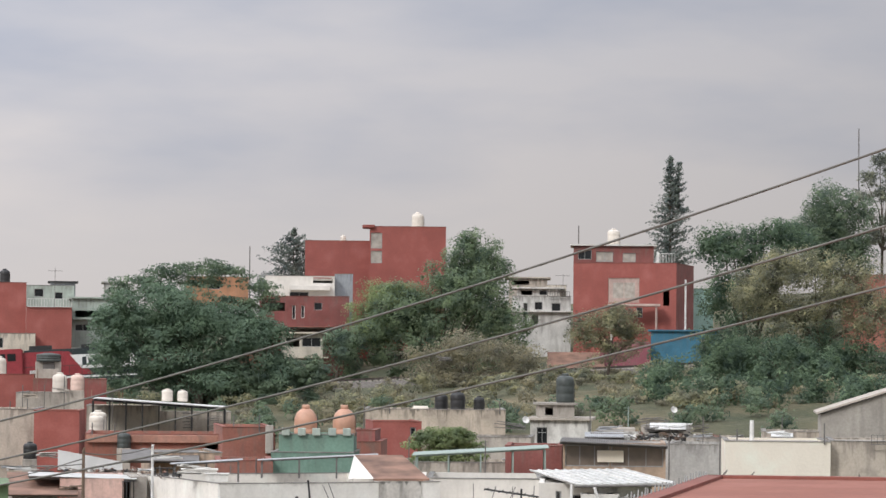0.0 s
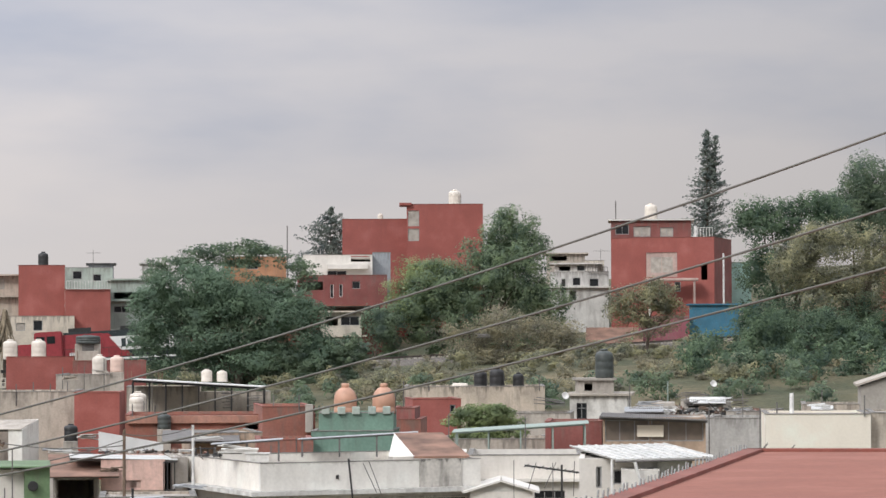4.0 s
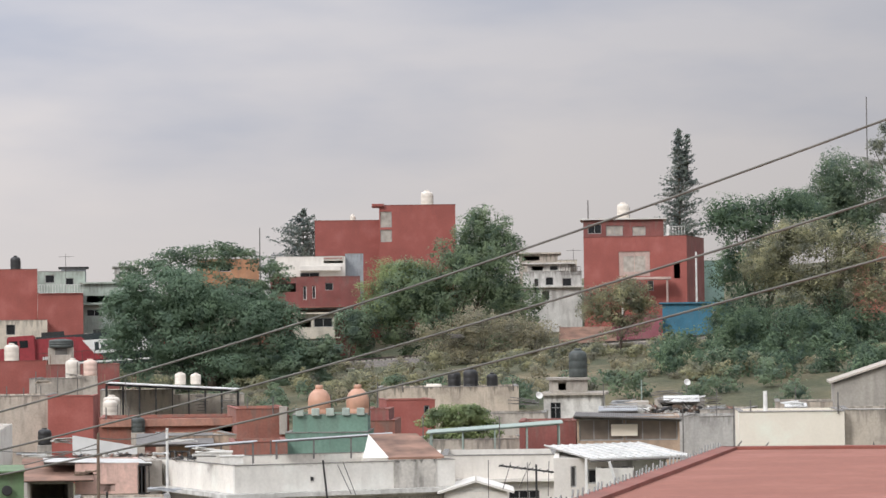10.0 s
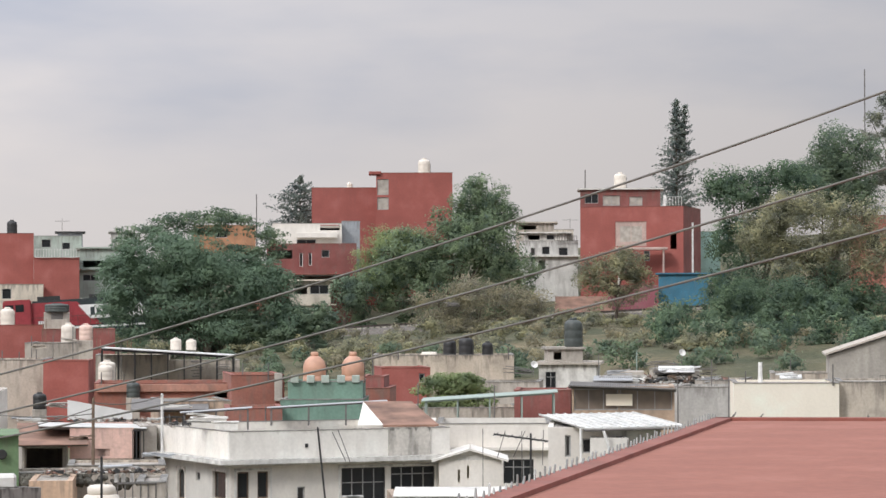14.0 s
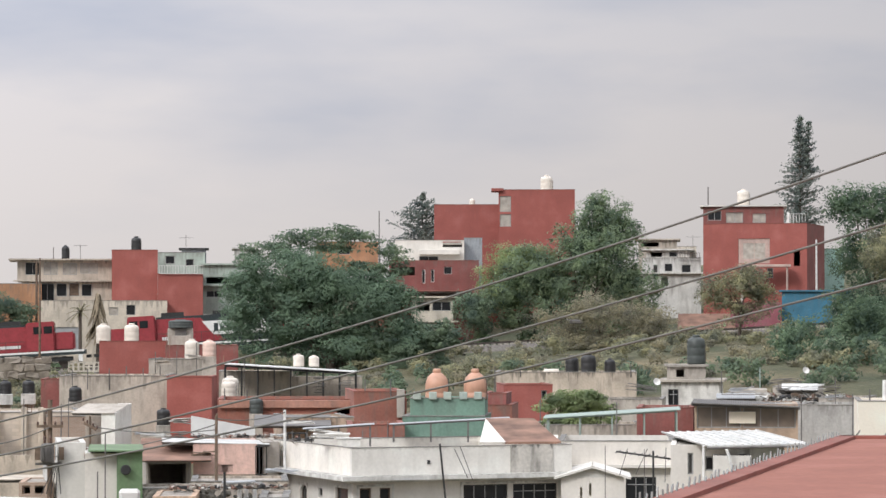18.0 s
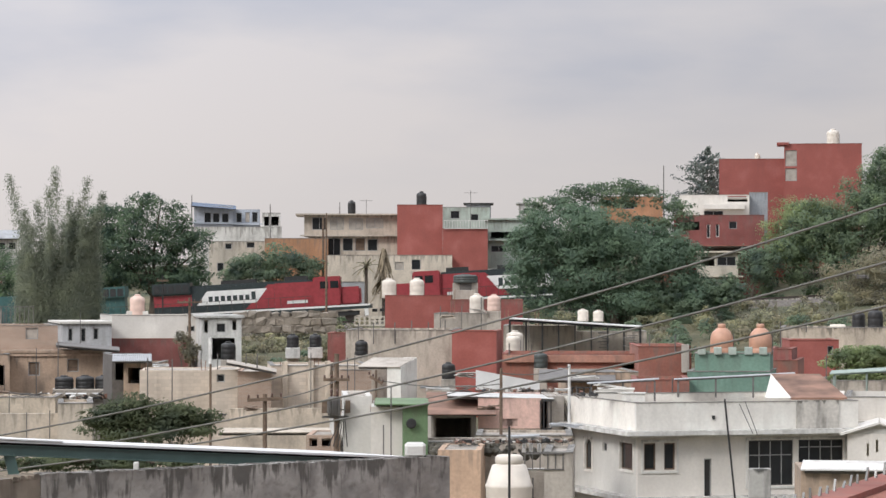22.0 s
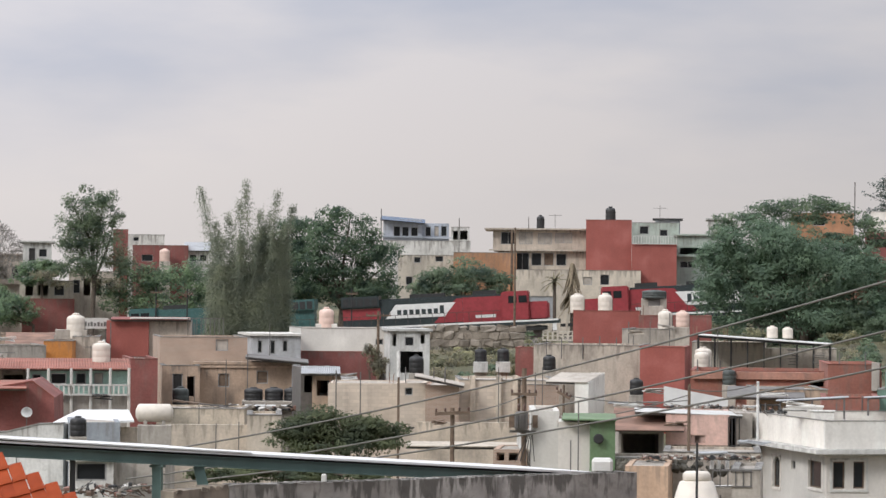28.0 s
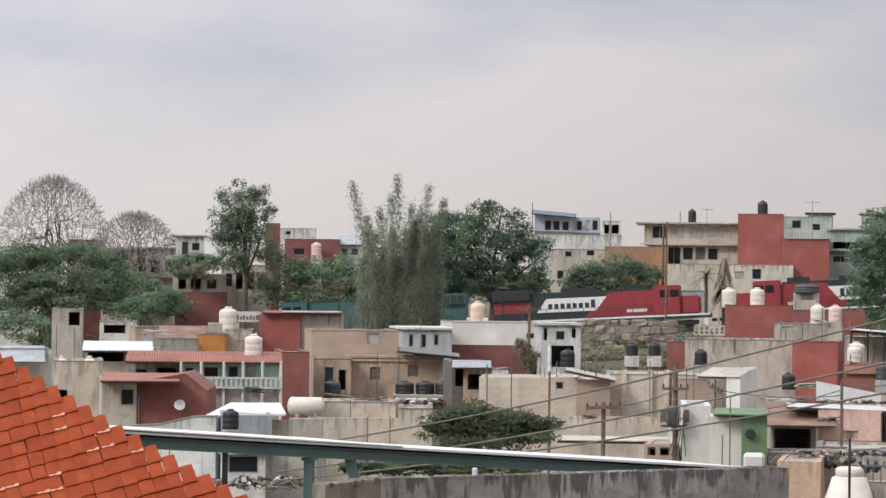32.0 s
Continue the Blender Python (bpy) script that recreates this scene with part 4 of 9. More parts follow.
def locomotive(u, hood, band, label, flip=False):
    """A six-axle road locomotive whose cab end points along -x. Its body is in several livery sections."""
    e = thing("locomotive", *spot(290, u), 7, label, "locomotive", "locomotives of the train")
    e.matrix_world = Matrix.Translation((*spot(290, u).xy, rail_height(u))) @ pose(0, 0, 0, 0, 0, 7) @ pose(0, 0, 0, 0, -math.degrees(math.atan(0.0565)), 0)
    L = 22.0
    green = hood is LOCOGREEN
    low = hood if green else LOCOBLACK
    part("underframe", boxm((-L / 2, -1.5, 1.15, L / 2, 1.5, 1.55)), LOCOBLACK, e)
    part("sill_stripe", boxm((-L / 2 + 0.1, -1.53, 1.42, L / 2 - 0.1, -1.503, 1.6)), LOCOWHITE, e, "white stripe along the frame")
    # nose and cab
    bm = boxm((-L / 2 + 1.0, -1.15, 1.55, -L / 2 + 3.0, 1.15, 3.35))
    bmesh.ops.bevel(bm, geom=bm.edges[:], offset=0.18, segments=2, affect="EDGES")
    part("nose", bm, hood, e)
    cab = boxm((-L / 2 + 2.9, -1.5, 1.55, -L / 2 + 5.6, 1.5, 4.45))
    bmesh.ops.bevel(cab, geom=cab.edges[:], offset=0.12, segments=2, affect="EDGES")
    cob = part("cab", cab, hood, e)
    for a, b in ((-7.9, -7.1), (-6.9, -6.1)):
        part("window", boxm((a, -1.53, 3.3, b, -1.497, 4.0)), GLASS, cob)
    part("windscreen", boxm((-L / 2 + 2.87, -1.1, 3.45, -L / 2 + 2.897, 1.1, 4.1)), GLASS, cob)
    # long hood in livery sections: dark below and on top, red between
    if green:
        sections = [(-5.38, 10.2, 1.555, 4.05, hood)]
    else:
        sections = [(-5.38, -1.6, 1.555, 4.05, hood), (-1.59, 6.5, 1.555, 4.05, LOCOBLACK), (6.51, 10.2, 1.555, 2.32, LOCOBLACK), (6.51, 10.2, 2.33, 3.4, hood), (6.51, 10.2, 3.41, 4.05, LOCOBLACK)]
    for a, b, z0, z1, m in sections:
        part("hood", boxm((a, -1.05, z0, b, 1.05, z1)), m, e)
    part("hood_roof", boxm((-5.3, -0.95, 4.053, 10.1, 0.95, 4.25)), LOCOBLACK if not green else hood, e)
    part("radiator", boxm((6.6, -1.45, 3.55, 10.3, 1.45, 4.6)), LOCOBLACK if not green else hood, e, "overhanging radiator wings")
    for k in range(5):
        part("louvre", boxm((6.75 + k * 0.7, -1.49, 3.65, 7.3 + k * 0.7, -1.453, 4.4)), DARKSTEEL, e)
    part("fan_housing", boxm((0.2, -0.8, 4.253, 3.6, 0.8, 4.6)), DARKSTEEL, e)
    part("brake_box", boxm((-4.8, -0.9, 4.253, -2.6, 0.9, 4.65)), DARKSTEEL, e)
    if band:
        # slanting white panel with an unreadable dark word
        bm = bmesh.new()
        q = [(0.2, 2.3), (6.0, 2.3), (5.0, 3.65), (-0.9, 3.65)]
        vs = [bm.verts.new((a, -1.085, c)) for a, c in q] + [bm.verts.new((a, -1.056, c)) for a, c in q]
        bm.faces.new(vs[:4])
        for k in range(4):
            bm.faces.new((vs[k], vs[k + 4], vs[(k + 1) % 4 + 4], vs[(k + 1) % 4]))
        wedge = bmesh.new()
        w = [(-1.58, 1.7), (1.3, 1.7), (-1.0, 4.0), (-1.58, 4.0)]
        ws = [wedge.verts.new((a, -1.07, c)) for a, c in w] + [wedge.verts.new((a, -1.052, c)) for a, c in w]
        wedge.faces.new(ws[:4])
        for k in range(4):
            wedge.faces.new((ws[k], ws[k + 4], ws[(k + 1) % 4 + 4], ws[(k + 1) % 4]))
        part("livery_wedge", wedge, hood, e, "slanting red livery field")
        part("name_panel", bm, LOCOWHITE, e, "slanting white panel with a dark bar")
        for k in range(8):
            part("lettering_bar", boxm((0.25 + k * 0.6, -1.1, 2.65, 0.66 + k * 0.6, -1.088, 3.4 if k == 0 else 3.12)), LOCOBLACK, e)
        bm = boxm((-4.8, -1.09, 2.0, -2.8, -1.056, 2.3))
        part("number_bar", bm, LOCOWHITE, e)
    else:
        for k in range(9):
            part("hood_door", boxm((-4.9 + k * 1.2, -1.09, 1.8, -3.85 + k * 1.2, -1.056, 3.4)), hood, e)
        part("number_bar", boxm((-7.6, -1.54, 2.5, -6.3, -1.503, 2.75)), LOCOWHITE, e)
    # handrails, steps, tank, bogies
    for k in range(13):
        px = -4.6 + k * 1.2
        part("stanchion", boxm((px - 0.025, -1.48, 1.6, px + 0.025, -1.43, 2.6)), RAIL, e)
    part("handrail", boxm((-5.2, -1.48, 2.603, 10.6, -1.43, 2.65)), RAIL, e)
    for px in (-L / 2 + 0.3, L / 2 - 0.6):
        part("step", boxm((px, -1.5, 0.45, px + 0.4, -1.2, 1.147)), LOCOWHITE, e)
    part("fuel_tank", boxm((-3.0, -1.35, 0.4, 3.2, 1.35, 1.147)), LOCOBLACK, e)
    for c in (-7.0, 7.0):
        bog = part("bogie", boxm((c - 2.7, -1.2, 0.55, c + 2.7, -0.98, 0.95), (c - 2.7, 0.98, 0.55, c + 2.7, 1.2, 0.95), (c - 0.4, -0.9, 0.5, c + 0.4, 0.9, 1.1)), DARKSTEEL, e)
        for k in (-1.85, 0, 1.85):
            bm = bmesh.new()
            tube(bm, (c + k, -0.86, 0.52), (c + k, -0.72, 0.52), 0.52, n=18)
            tube(bm, (c + k, 0.72, 0.52), (c + k, 0.86, 0.52), 0.52, n=18)
            tube(bm, (c + k, -0.72, 0.52), (c + k, 0.72, 0.52), 0.09, n=8)
            part("wheelset", bm, RAIL, bog)
    for px in (-L / 2 - 0.5, L / 2):
        part("coupler", boxm((px, -0.12, 0.75, px + 0.5, 0.12, 1.05)), DARKSTEEL, e)
    if flip:
        for ob in e.children_recursive:
            ob.data.transform(Matrix.Diagonal((-1, 1, 1, 1)))
            ob.data.flip_normals()
    return e



def utility_pole(x, y, z, h, yaw, label, arms=(), transformer=False, r=0.13, mat=None):
    """A pole with crossarms (height, length, tilt), insulators, and maybe a transformer."""
    e = thing("utility_pole", x, y, z, yaw, label, "utility pole", "utility poles")
    bm = bmesh.new()
    tube(bm, (0, 0, 0), (0, 0, h), r, r * 0.7, 10)
    part("pole", bm, mat or WOOD, e)
    for ah, ln, tilt in arms:
        bm = boxm((-ln / 2, -0.06, -0.06, ln / 2, 0.06, 0.06))
        bm.transform(pose(0, -r - 0.06, ah, 0, tilt, 0))
        arm = part("crossarm", bm, WOOD, e)
        for k in (-0.46, -0.2, 0.2, 0.46):
            bm = bmesh.new()
            lathe(bm, [(0.03, 0.062), (0.055, 0.09), (0.03, 0.12), (0.055, 0.15), (0.025, 0.2)], 8)
            bm.transform(pose(k * ln, -r - 0.06, ah - k * ln * math.tan(radians(tilt)), 0, 0, 0))
            part("insulator", bm, CERAMIC, arm)
    if transformer:
        bm = bmesh.new()
        lathe(bm, [(0.24, 0), (0.27, 0.05), (0.27, 0.7), (0.24, 0.76), (0.1, 0.8)], 16)
        bm.transform(pose(-0.1, -0.42, h * 0.735, 0, 0, 0))
        can = part("transformer", bm, STEEL, e, "grey transformer can")
        for k in range(6):
            part("cooling_fin", boxm((-0.4 + k * 0.12, -0.75, h * 0.735 + 0.12, -0.37 + k * 0.12, -0.66, h * 0.735 + 0.66)), STEEL, can)
        for k in (-0.22, 0.02):
            bm = bmesh.new()
            lathe(bm, [(0.03, 0), (0.06, 0.08), (0.03, 0.12), (0.06, 0.18), (0.03, 0.3)], 8)
            bm.transform(pose(k, -0.42, h * 0.735 + 0.8, 0, 0, 0))
            part("bushing", bm, CERAMIC, can)
        part("mounting_frame", boxm((-0.6, -0.16, h * 0.735 - 0.12, 0.5, -0.02, h * 0.735 - 0.02)), STEEL, e)
        for k in range(5):
            bm = bmesh.new()
            tube(bm, (0.15 + 0.05 * k, -0.2, h * 0.735 - 0.2), (-0.35 + 0.2 * k, -0.22, h * 0.6), 0.02, n=5)
            part("cable", bm, DARKSTEEL, e)
        for k in (-0.62, 0.36):
            part("fuse_box", boxm((k, -0.35, h * 0.735 + 0.1, k + 0.22, -0.1, h * 0.735 + 0.62)), WOOD, e)
    return e


def gable_block(name, x, y, z, w, d, h, rise, yaw, wall, roof, label, ops=(), over=0.25, along=True):
    """A small building with a pitched roof; the ridge runs away from the viewer (along) or across."""
    e = thing(name, x, y, z, yaw, label, "house")
    bm = bmesh.new()
    panel(bm, w, 0, h, [o[:4] for o in ops], Matrix.Translation((-w / 2, 0, 0)))
    for place, ln in ((pose(-w / 2, d - 0.22, 0, 0, 0, -90), d - 0.44), (pose(w / 2, 0.22, 0, 0, 0, 90), d - 0.44), (pose(w / 2, d, 0, 0, 0, 180), w)):
        panel(bm, ln, 0, h, [], place)
    part("wall", bm, wall, e)
    for o in ops:
        window_in(e, Matrix.Translation((-w / 2, 0, 0)), *o)
    for yy in ((0.0, 0.2), (d - 0.2, d)) if along else ():
        bm = bmesh.new()
        tri = [(-w / 2, h + 0.002), (w / 2, h + 0.002), (0, h + rise)]
        a = [bm.verts.new((p, yy[0], q)) for p, q in tri]
        b = [bm.verts.new((p, yy[1], q)) for p, q in tri]
        bm.faces.new(a)
        bm.faces.new(b[::-1])
        for k in range(3):
            bm.faces.new((a[k], b[k], b[(k + 1) % 3], a[(k + 1) % 3]))
        part("gable", bm, wall, e)
    if along:
        s = math.hypot(w / 2 + over, rise * (1 + 2 * over / w))
        ang = math.degrees(math.atan2(rise, w / 2))
        for sgn in (-1, 1):
            bm = boxm((0, -over, 0.004, s, d + over, 0.1))
            bm.transform(pose(0, 0, h + rise + 0.01, 0, ang, 0))
            if sgn < 0:
                bm.transform(Matrix.Diagonal((-1, 1, 1, 1)))
                bmesh.ops.reverse_faces(bm, faces=bm.faces[:])
            part("roof_slope", bm, roof, e)
    else:
        s = math.hypot(d / 2 + over, rise * (1 + 2 * over / d))
        ang = math.degrees(math.atan2(rise, d / 2))
        for sgn in (1, -1):
            bm = boxm((-w / 2 - over, 0, 0.004, w / 2 + over, s, 0.08))
            bm.transform(pose(0, 0, 0, -ang, 0, 0))
            if sgn < 0:
                bm.transform(Matrix.Diagonal((1, -1, 1, 1)))
                bmesh.ops.reverse_faces(bm, faces=bm.faces[:])
            bm.transform(Matrix.Translation((0, d / 2, h + rise + 0.01)))
            part("roof_slope", bm, roof, e)
    return e


def rods(x, y, z, h, label="bundle of rusty reinforcing rods standing on a roof column"):
    e = thing("reinforcing_rods", x, y, z, 10, label, "rods", "reinforcing rods")
    for k, (dx, dy) in enumerate(((-0.1, -0.1), (0.1, -0.1), (0.1, 0.1), (-0.1, 0.1))):
        bm = bmesh.new()
        tube(bm, (dx, dy, 0), (dx * 1.3, dy * 1.2, h * (0.8 + 0.07 * k)), 0.018, n=5)
        part("rod", bm, RUST, e)


def rubble(name, x, y, z, w, d, h, yaw, label, seed, count=120):
    """A bank of broken stones."""
    e = thing(name, x, y, z, yaw, label, "rubble", kind="stuff")
    rng = random.Random(seed)
    bm = bmesh.new()
    for k in range(count):
        px, py = rng.uniform(-w / 2, w / 2), rng.uniform(0, d)
        r = rng.uniform(0.08, 0.28)
        zz = h * (py / d) * rng.uniform(0.75, 1.0)
        g = bmesh.ops.create_icosphere(bm, subdivisions=1, radius=r, matrix=pose(px, py, zz, rng.uniform(0, 90), rng.uniform(0, 90), 0))
        for v in g["verts"]:
            v.co += Vector([rng.uniform(-0.22, 0.22) * r for _ in range(3)])
    part("stones", bm, RUBBLE, e)


def stone_wall(name, x, y, z, w, h, yaw, label):
    """A low dry wall of large uneven stones, course over course."""
    e = thing(name, x, y, z, yaw, label, "wall", kind="structure")
    rng = random.Random(17)
    part("core", boxm((-w / 2, 0.13, 0, w / 2, 1.2, h - 0.1)), EARTHWALL, e)
    zz = 0.0
    while zz < h - 0.1:
        rise = rng.uniform(0.45, 0.75)
        px = -w / 2 - rng.uniform(0, 0.3)
        while px < w / 2:
            ln = rng.uniform(0.5, 1.5)
            bm = boxm((-ln / 2, 0, 0, ln / 2, 0.7, rise + rng.uniform(-0.1, 0.12)))
            bmesh.ops.bevel(bm, geom=bm.edges[:], offset=0.1, segments=1, affect="EDGES")
            for v in bm.verts:
                v.co += Vector([rng.uniform(-0.11, 0.11) for _ in range(3)])
            bm.transform(pose(px + ln / 2, rng.uniform(-0.04, 0.1), zz, 0, rng.uniform(-9, 9), 0))
            part("stone", bm, FIELDSTONE, e)
            px += ln + 0.03
        zz += rise + 0.01
    return e


def lumber(name, x, y, z, w, d, h, yaw, mat, label, category):
    """Loose boards and offcuts thrown on a roof, one over the other."""
    e = thing(name, x, y, z, yaw, label, category)
    rng = random.Random(int(abs(x * 100 + y * 10)))
    n = 6
    for k in range(n):
        ln, wd, th = w * rng.uniform(0.45, 1.0), min(d, rng.uniform(0.14, 0.5)), rng.uniform(0.025, 0.05)
        bm = boxm((-ln / 2, -wd / 2, 0, ln / 2, wd / 2, th))
        tilt = rng.uniform(-1, 1) * min(9.0, math.degrees(math.atan(h / ln)))
        bm.transform(pose(rng.uniform(-0.5, 0.5) * (w - ln), d * rng.uniform(0.2, 0.8), (h - 0.05) * k / n + 0.5 * ln * abs(math.sin(radians(tilt))) * 0.6, rng.uniform(-3, 3), tilt, rng.uniform(-14, 14)))
        part("board", bm, mat, e)
    return e


def debris(name, a, b, wide, high, seed, label, count=60, size=1.0):
    """A strip of mixed rubbish, broken blocks and sticks strewn from a to b."""
    rng = random.Random(seed)
    a, b = Vector(a), Vector(b)
    bm = bmesh.new()
    for k in range(count):
        p = a.lerp(b, rng.random()) + Vector((0, rng.uniform(0, wide), 0))
        if rng.random() < 0.3:
            sx, sy, sz = rng.uniform(0.3, 0.9), 0.025, 0.025
        else:
            sx, sy, sz = rng.uniform(0.06, 0.28), rng.uniform(0.06, 0.2), rng.uniform(0.04, 0.16)
        sx, sy, sz = sx * size, sy * size, sz * size
        v = box(bm, -sx, -sy, -sz, sx, sy, sz)
        m = pose(p.x, p.y, p.z + sz + rng.uniform(0, high), rng.uniform(-25, 25), rng.uniform(-40, 40) if sx > sy * 6 else rng.uniform(-20, 20), rng.uniform(0, 90))
        for q in v:
            q.co = m @ q.co
    ob = new(name, mesh_of(name, bm, JUNK))
    return tagged(ob, label, "rubbish", kind="stuff")


def sign_board(x, y, z, w, h, yaw):
    e = thing("sign_board", x, y, z, yaw, "white painted sign board with faded dark lettering on a roof", "sign")
    part("board", boxm((-w / 2, 0, 0, w / 2, 0.06, h)), WHITE, e)
    for k, (p, q, r) in enumerate(((-0.42, -0.33, 0.7), (-0.29, -0.22, 0.55), (-0.19, -0.1, 0.7), (-0.06, 0.03, 0.5), (0.07, 0.16, 0.65), (0.2, 0.27, 0.55), (0.31, 0.42, 0.7))):
        part("lettering_bar", boxm((p * w, -0.012, h * 0.22, q * w, -0.002, h * 0.22 + h * 0.6 * r)), STEEL, e)
    for k in (-0.4, 0.4):
        part("leg", boxm((k * w - 0.04, 0.062, -1.2, k * w + 0.04, 0.12, h * 0.9)), STEEL, e)
    return e


def kiosk_box(name, x, y, z, w, d, h, yaw, mat, label, category):
    """A small rooftop box with a lid."""
    e = thing(name, x, y, z, yaw, label, category)
    part("body", boxm((-w / 2, 0, 0, w / 2, d, h * 0.9)), mat, e)
    part("lid", boxm((-w / 2 - 0.05, -0.05, h * 0.9 + 0.002, w / 2 + 0.05, d + 0.05, h)), mat, e)
    return e



def skew_roof(name, pts, mat, label, gable=None):
    """A single pitched roof plane through four corners, with thickness, and maybe a white gable piece under its raking edge."""
    e = thing(name, 0, 0, 0, 0, label, "roof")
    bm = bmesh.new()
    hi = [bm.verts.new(p) for p in pts]
    lo = [bm.verts.new((p[0], p[1], p[2] - 0.1)) for p in pts]
    bm.faces.new(hi)
    bm.faces.new(lo[::-1])
    for k in range(4):
        bm.faces.new((hi[k], lo[k], lo[(k + 1) % 4], hi[(k + 1) % 4]))
    bmesh.ops.recalc_face_normals(bm, faces=bm.faces[:])
    part("roof_plane", bm, mat, e)
    if gable:
        bm = bmesh.new()
        front = [bm.verts.new(p) for p in gable]
        rear = [bm.verts.new((p[0], p[1] + 0.2, p[2])) for p in gable]
        bm.faces.new(front)
        bm.faces.new(rear[::-1])
        for k in range(3):
            bm.faces.new((front[k], rear[k], rear[(k + 1) % 3], front[(k + 1) % 3]))
        bmesh.ops.recalc_face_normals(bm, faces=bm.faces[:])
        part("gable_wall", bm, WHITE, e)
    return e



def roof_aerial():
    """A long tilted aerial boom with crooked elements on a dark pole."""
    e = thing("antenna", 3.49, 127.95, 1.62, 0, "long tilted dark aerial boom with crooked elements on a pole", "antenna", "television antennas")
    bm = bmesh.new()
    tube(bm, (0, 0, 0), (0, 0, 6.95), 0.045, n=8)
    part("mast", bm, DARKSTEEL, e)
    bm = bmesh.new()
    tube(bm, (-1.6, -0.08, 6.93), (1.21, -0.08, 6.55), 0.04, n=6)
    part("boom", bm, DARKSTEEL, e)
    for k in range(9):
        q = -1.5 + 0.32 * k
        z = 6.93 - (q + 1.6) * 0.135
        bm = bmesh.new()
        tube(bm, (q - 0.12, -0.3, z - 0.04), (q + 0.1, 0.3, z + 0.05), 0.018, n=5)
        part("element", bm, DARKSTEEL, e)
    for a, b in (((-1.45, -0.1, 5.9), (-1.1, -0.1, 7.05)), ((-0.75, -0.1, 5.95), (-0.25, -0.1, 7.05)), ((0.5, -0.1, 5.6), (0.55, -0.1, 7.1))):
        bm = bmesh.new()
        tube(bm, a, b, 0.018, n=5)
        part("stay", bm, STEEL, e)
    return e


def rod(name, a, b, r, mat, label, category):
    """A straight round bar between two places."""
    bm = bmesh.new()
    tube(bm, a, b, r, n=7)
    return tagged(new(name, mesh_of(name, bm, mat)), label, category)


def poly_house(name, x, y, z, outline, d, yaw, mat, label, top=0, roof=None, category="house"):
    """A block whose front is an outline of (x, z) corners, d deep; top: the corner at which its raking roof slab ends."""
    e = thing(name, x, y, z, yaw, label, category)
    bm = bmesh.new()
    front = [bm.verts.new((p, 0, q)) for p, q in outline]
    rear = [bm.verts.new((p, d, q)) for p, q in outline]
    bm.faces.new(front)
    bm.faces.new(rear[::-1])
    n = len(outline)
    for k in range(n):
        bm.faces.new((front[k], rear[k], rear[(k + 1) % n], front[(k + 1) % n]))
    bmesh.ops.recalc_face_normals(bm, faces=bm.faces[:])
    part("wall", bm, mat, e)
    if category == "house" and not top:
        for k in range(1, n - 1 if outline[-1][1] == 0 and n > 4 else 1):
            (x0, z0), (x1, z1) = outline[k], outline[k + 1]
            if z1 > 1.0 and x1 > x0:
                bm = bmesh.new()
                v = box(bm, x0, -0.04, z0 + 0.004, x1, 0.3, z0 + 0.07)
                for q in (1, 2, 5, 6):
                    v[q].co.z += z1 - z0
                part("coping", bm, KERBRED if mat == DEEPRED else GREYCOPE, e)
    for k in range(1, top):
        (x0, z0), (x1, z1) = outline[k], outline[k + 1]
        bm = bmesh.new()
        v = box(bm, x0 - (0.25 if k == 1 else 0), -0.25, z0 + 0.004, x1, d + 0.2, z0 + 0.12)
        for q in (1, 2, 5, 6):
            v[q].co.z += z1 - z0
        part("roof_slab", bm, roof or mat, e)
    return e


def ribbed_roof(name, far_left, far_right, near_right, near_left, mat, label, ribs=11):
    """A sheet roof through four corners with standing ribs from its far to its near edge."""
    e = thing(name, 0, 0, 0, 0, label, "roof")
    a, b, c, d = (Vector(p) for p in (far_left, far_right, near_right, near_left))
    bm = bmesh.new()
    hi = [bm.verts.new(p) for p in (a, b, c, d)]
    lo = [bm.verts.new(p - Vector((0, 0, 0.05))) for p in (a, b, c, d)]
    bm.faces.new(hi)
    bm.faces.new(lo[::-1])
    for k in range(4):
        bm.faces.new((hi[k], lo[k], lo[(k + 1) % 4], hi[(k + 1) % 4]))
    bmesh.ops.recalc_face_normals(bm, faces=bm.faces[:])
    part("sheet", bm, mat, e)
    for k in range(ribs + 1):
        p, q = a.lerp(b, k / ribs), d.lerp(c, k / ribs)
        bm = bmesh.new()
        tube(bm, p + Vector((0, 0, 0.012)), q + Vector((0, 0, 0.012)), 0.035, n=5)
        part("rib", bm, mat, e)
    bm = bmesh.new()
    tube(bm, d - Vector((0, 0, 0.1)), c - Vector((0, 0, 0.1)), 0.045, n=6)
    part("gutter", bm, STEEL, e)
    return e


# the far row of houses on the hill, right of the big tree
house("red_house", -11.99, 337.79, 13.7, 7.35, 10, 14, 2.03, RED, "long terracotta red house with a flat parapet roof on the hilltop")
house("red_house", -3.95, 335.98, 15.3, 8.65, 11, 14, 0.67, RED, "tall terracotta red house block with a pale stairwell window", [(0.13, 11.5, 1.41, 13.29, "curtain"), (0.13, 9.83, 1.41, 11.24, "curtain")], parapet=0.2)
solid("roof_slab", -8.39, 335.5, 29.15, 1.41, 4, 0.32, 1.43, RED, "small red roof slab over the stairwell", "roof")
water_tank("water_tank", -2.86, 339.99, 29.1, 0.7, 2.07, TANKWHITE, "cream plastic water tank on the red hilltop house")
water_tank("water_tank", -11.48, 341.81, 27.4, 0.31, 1.18, TANKWHITE, "low cream water tank on the long red house")
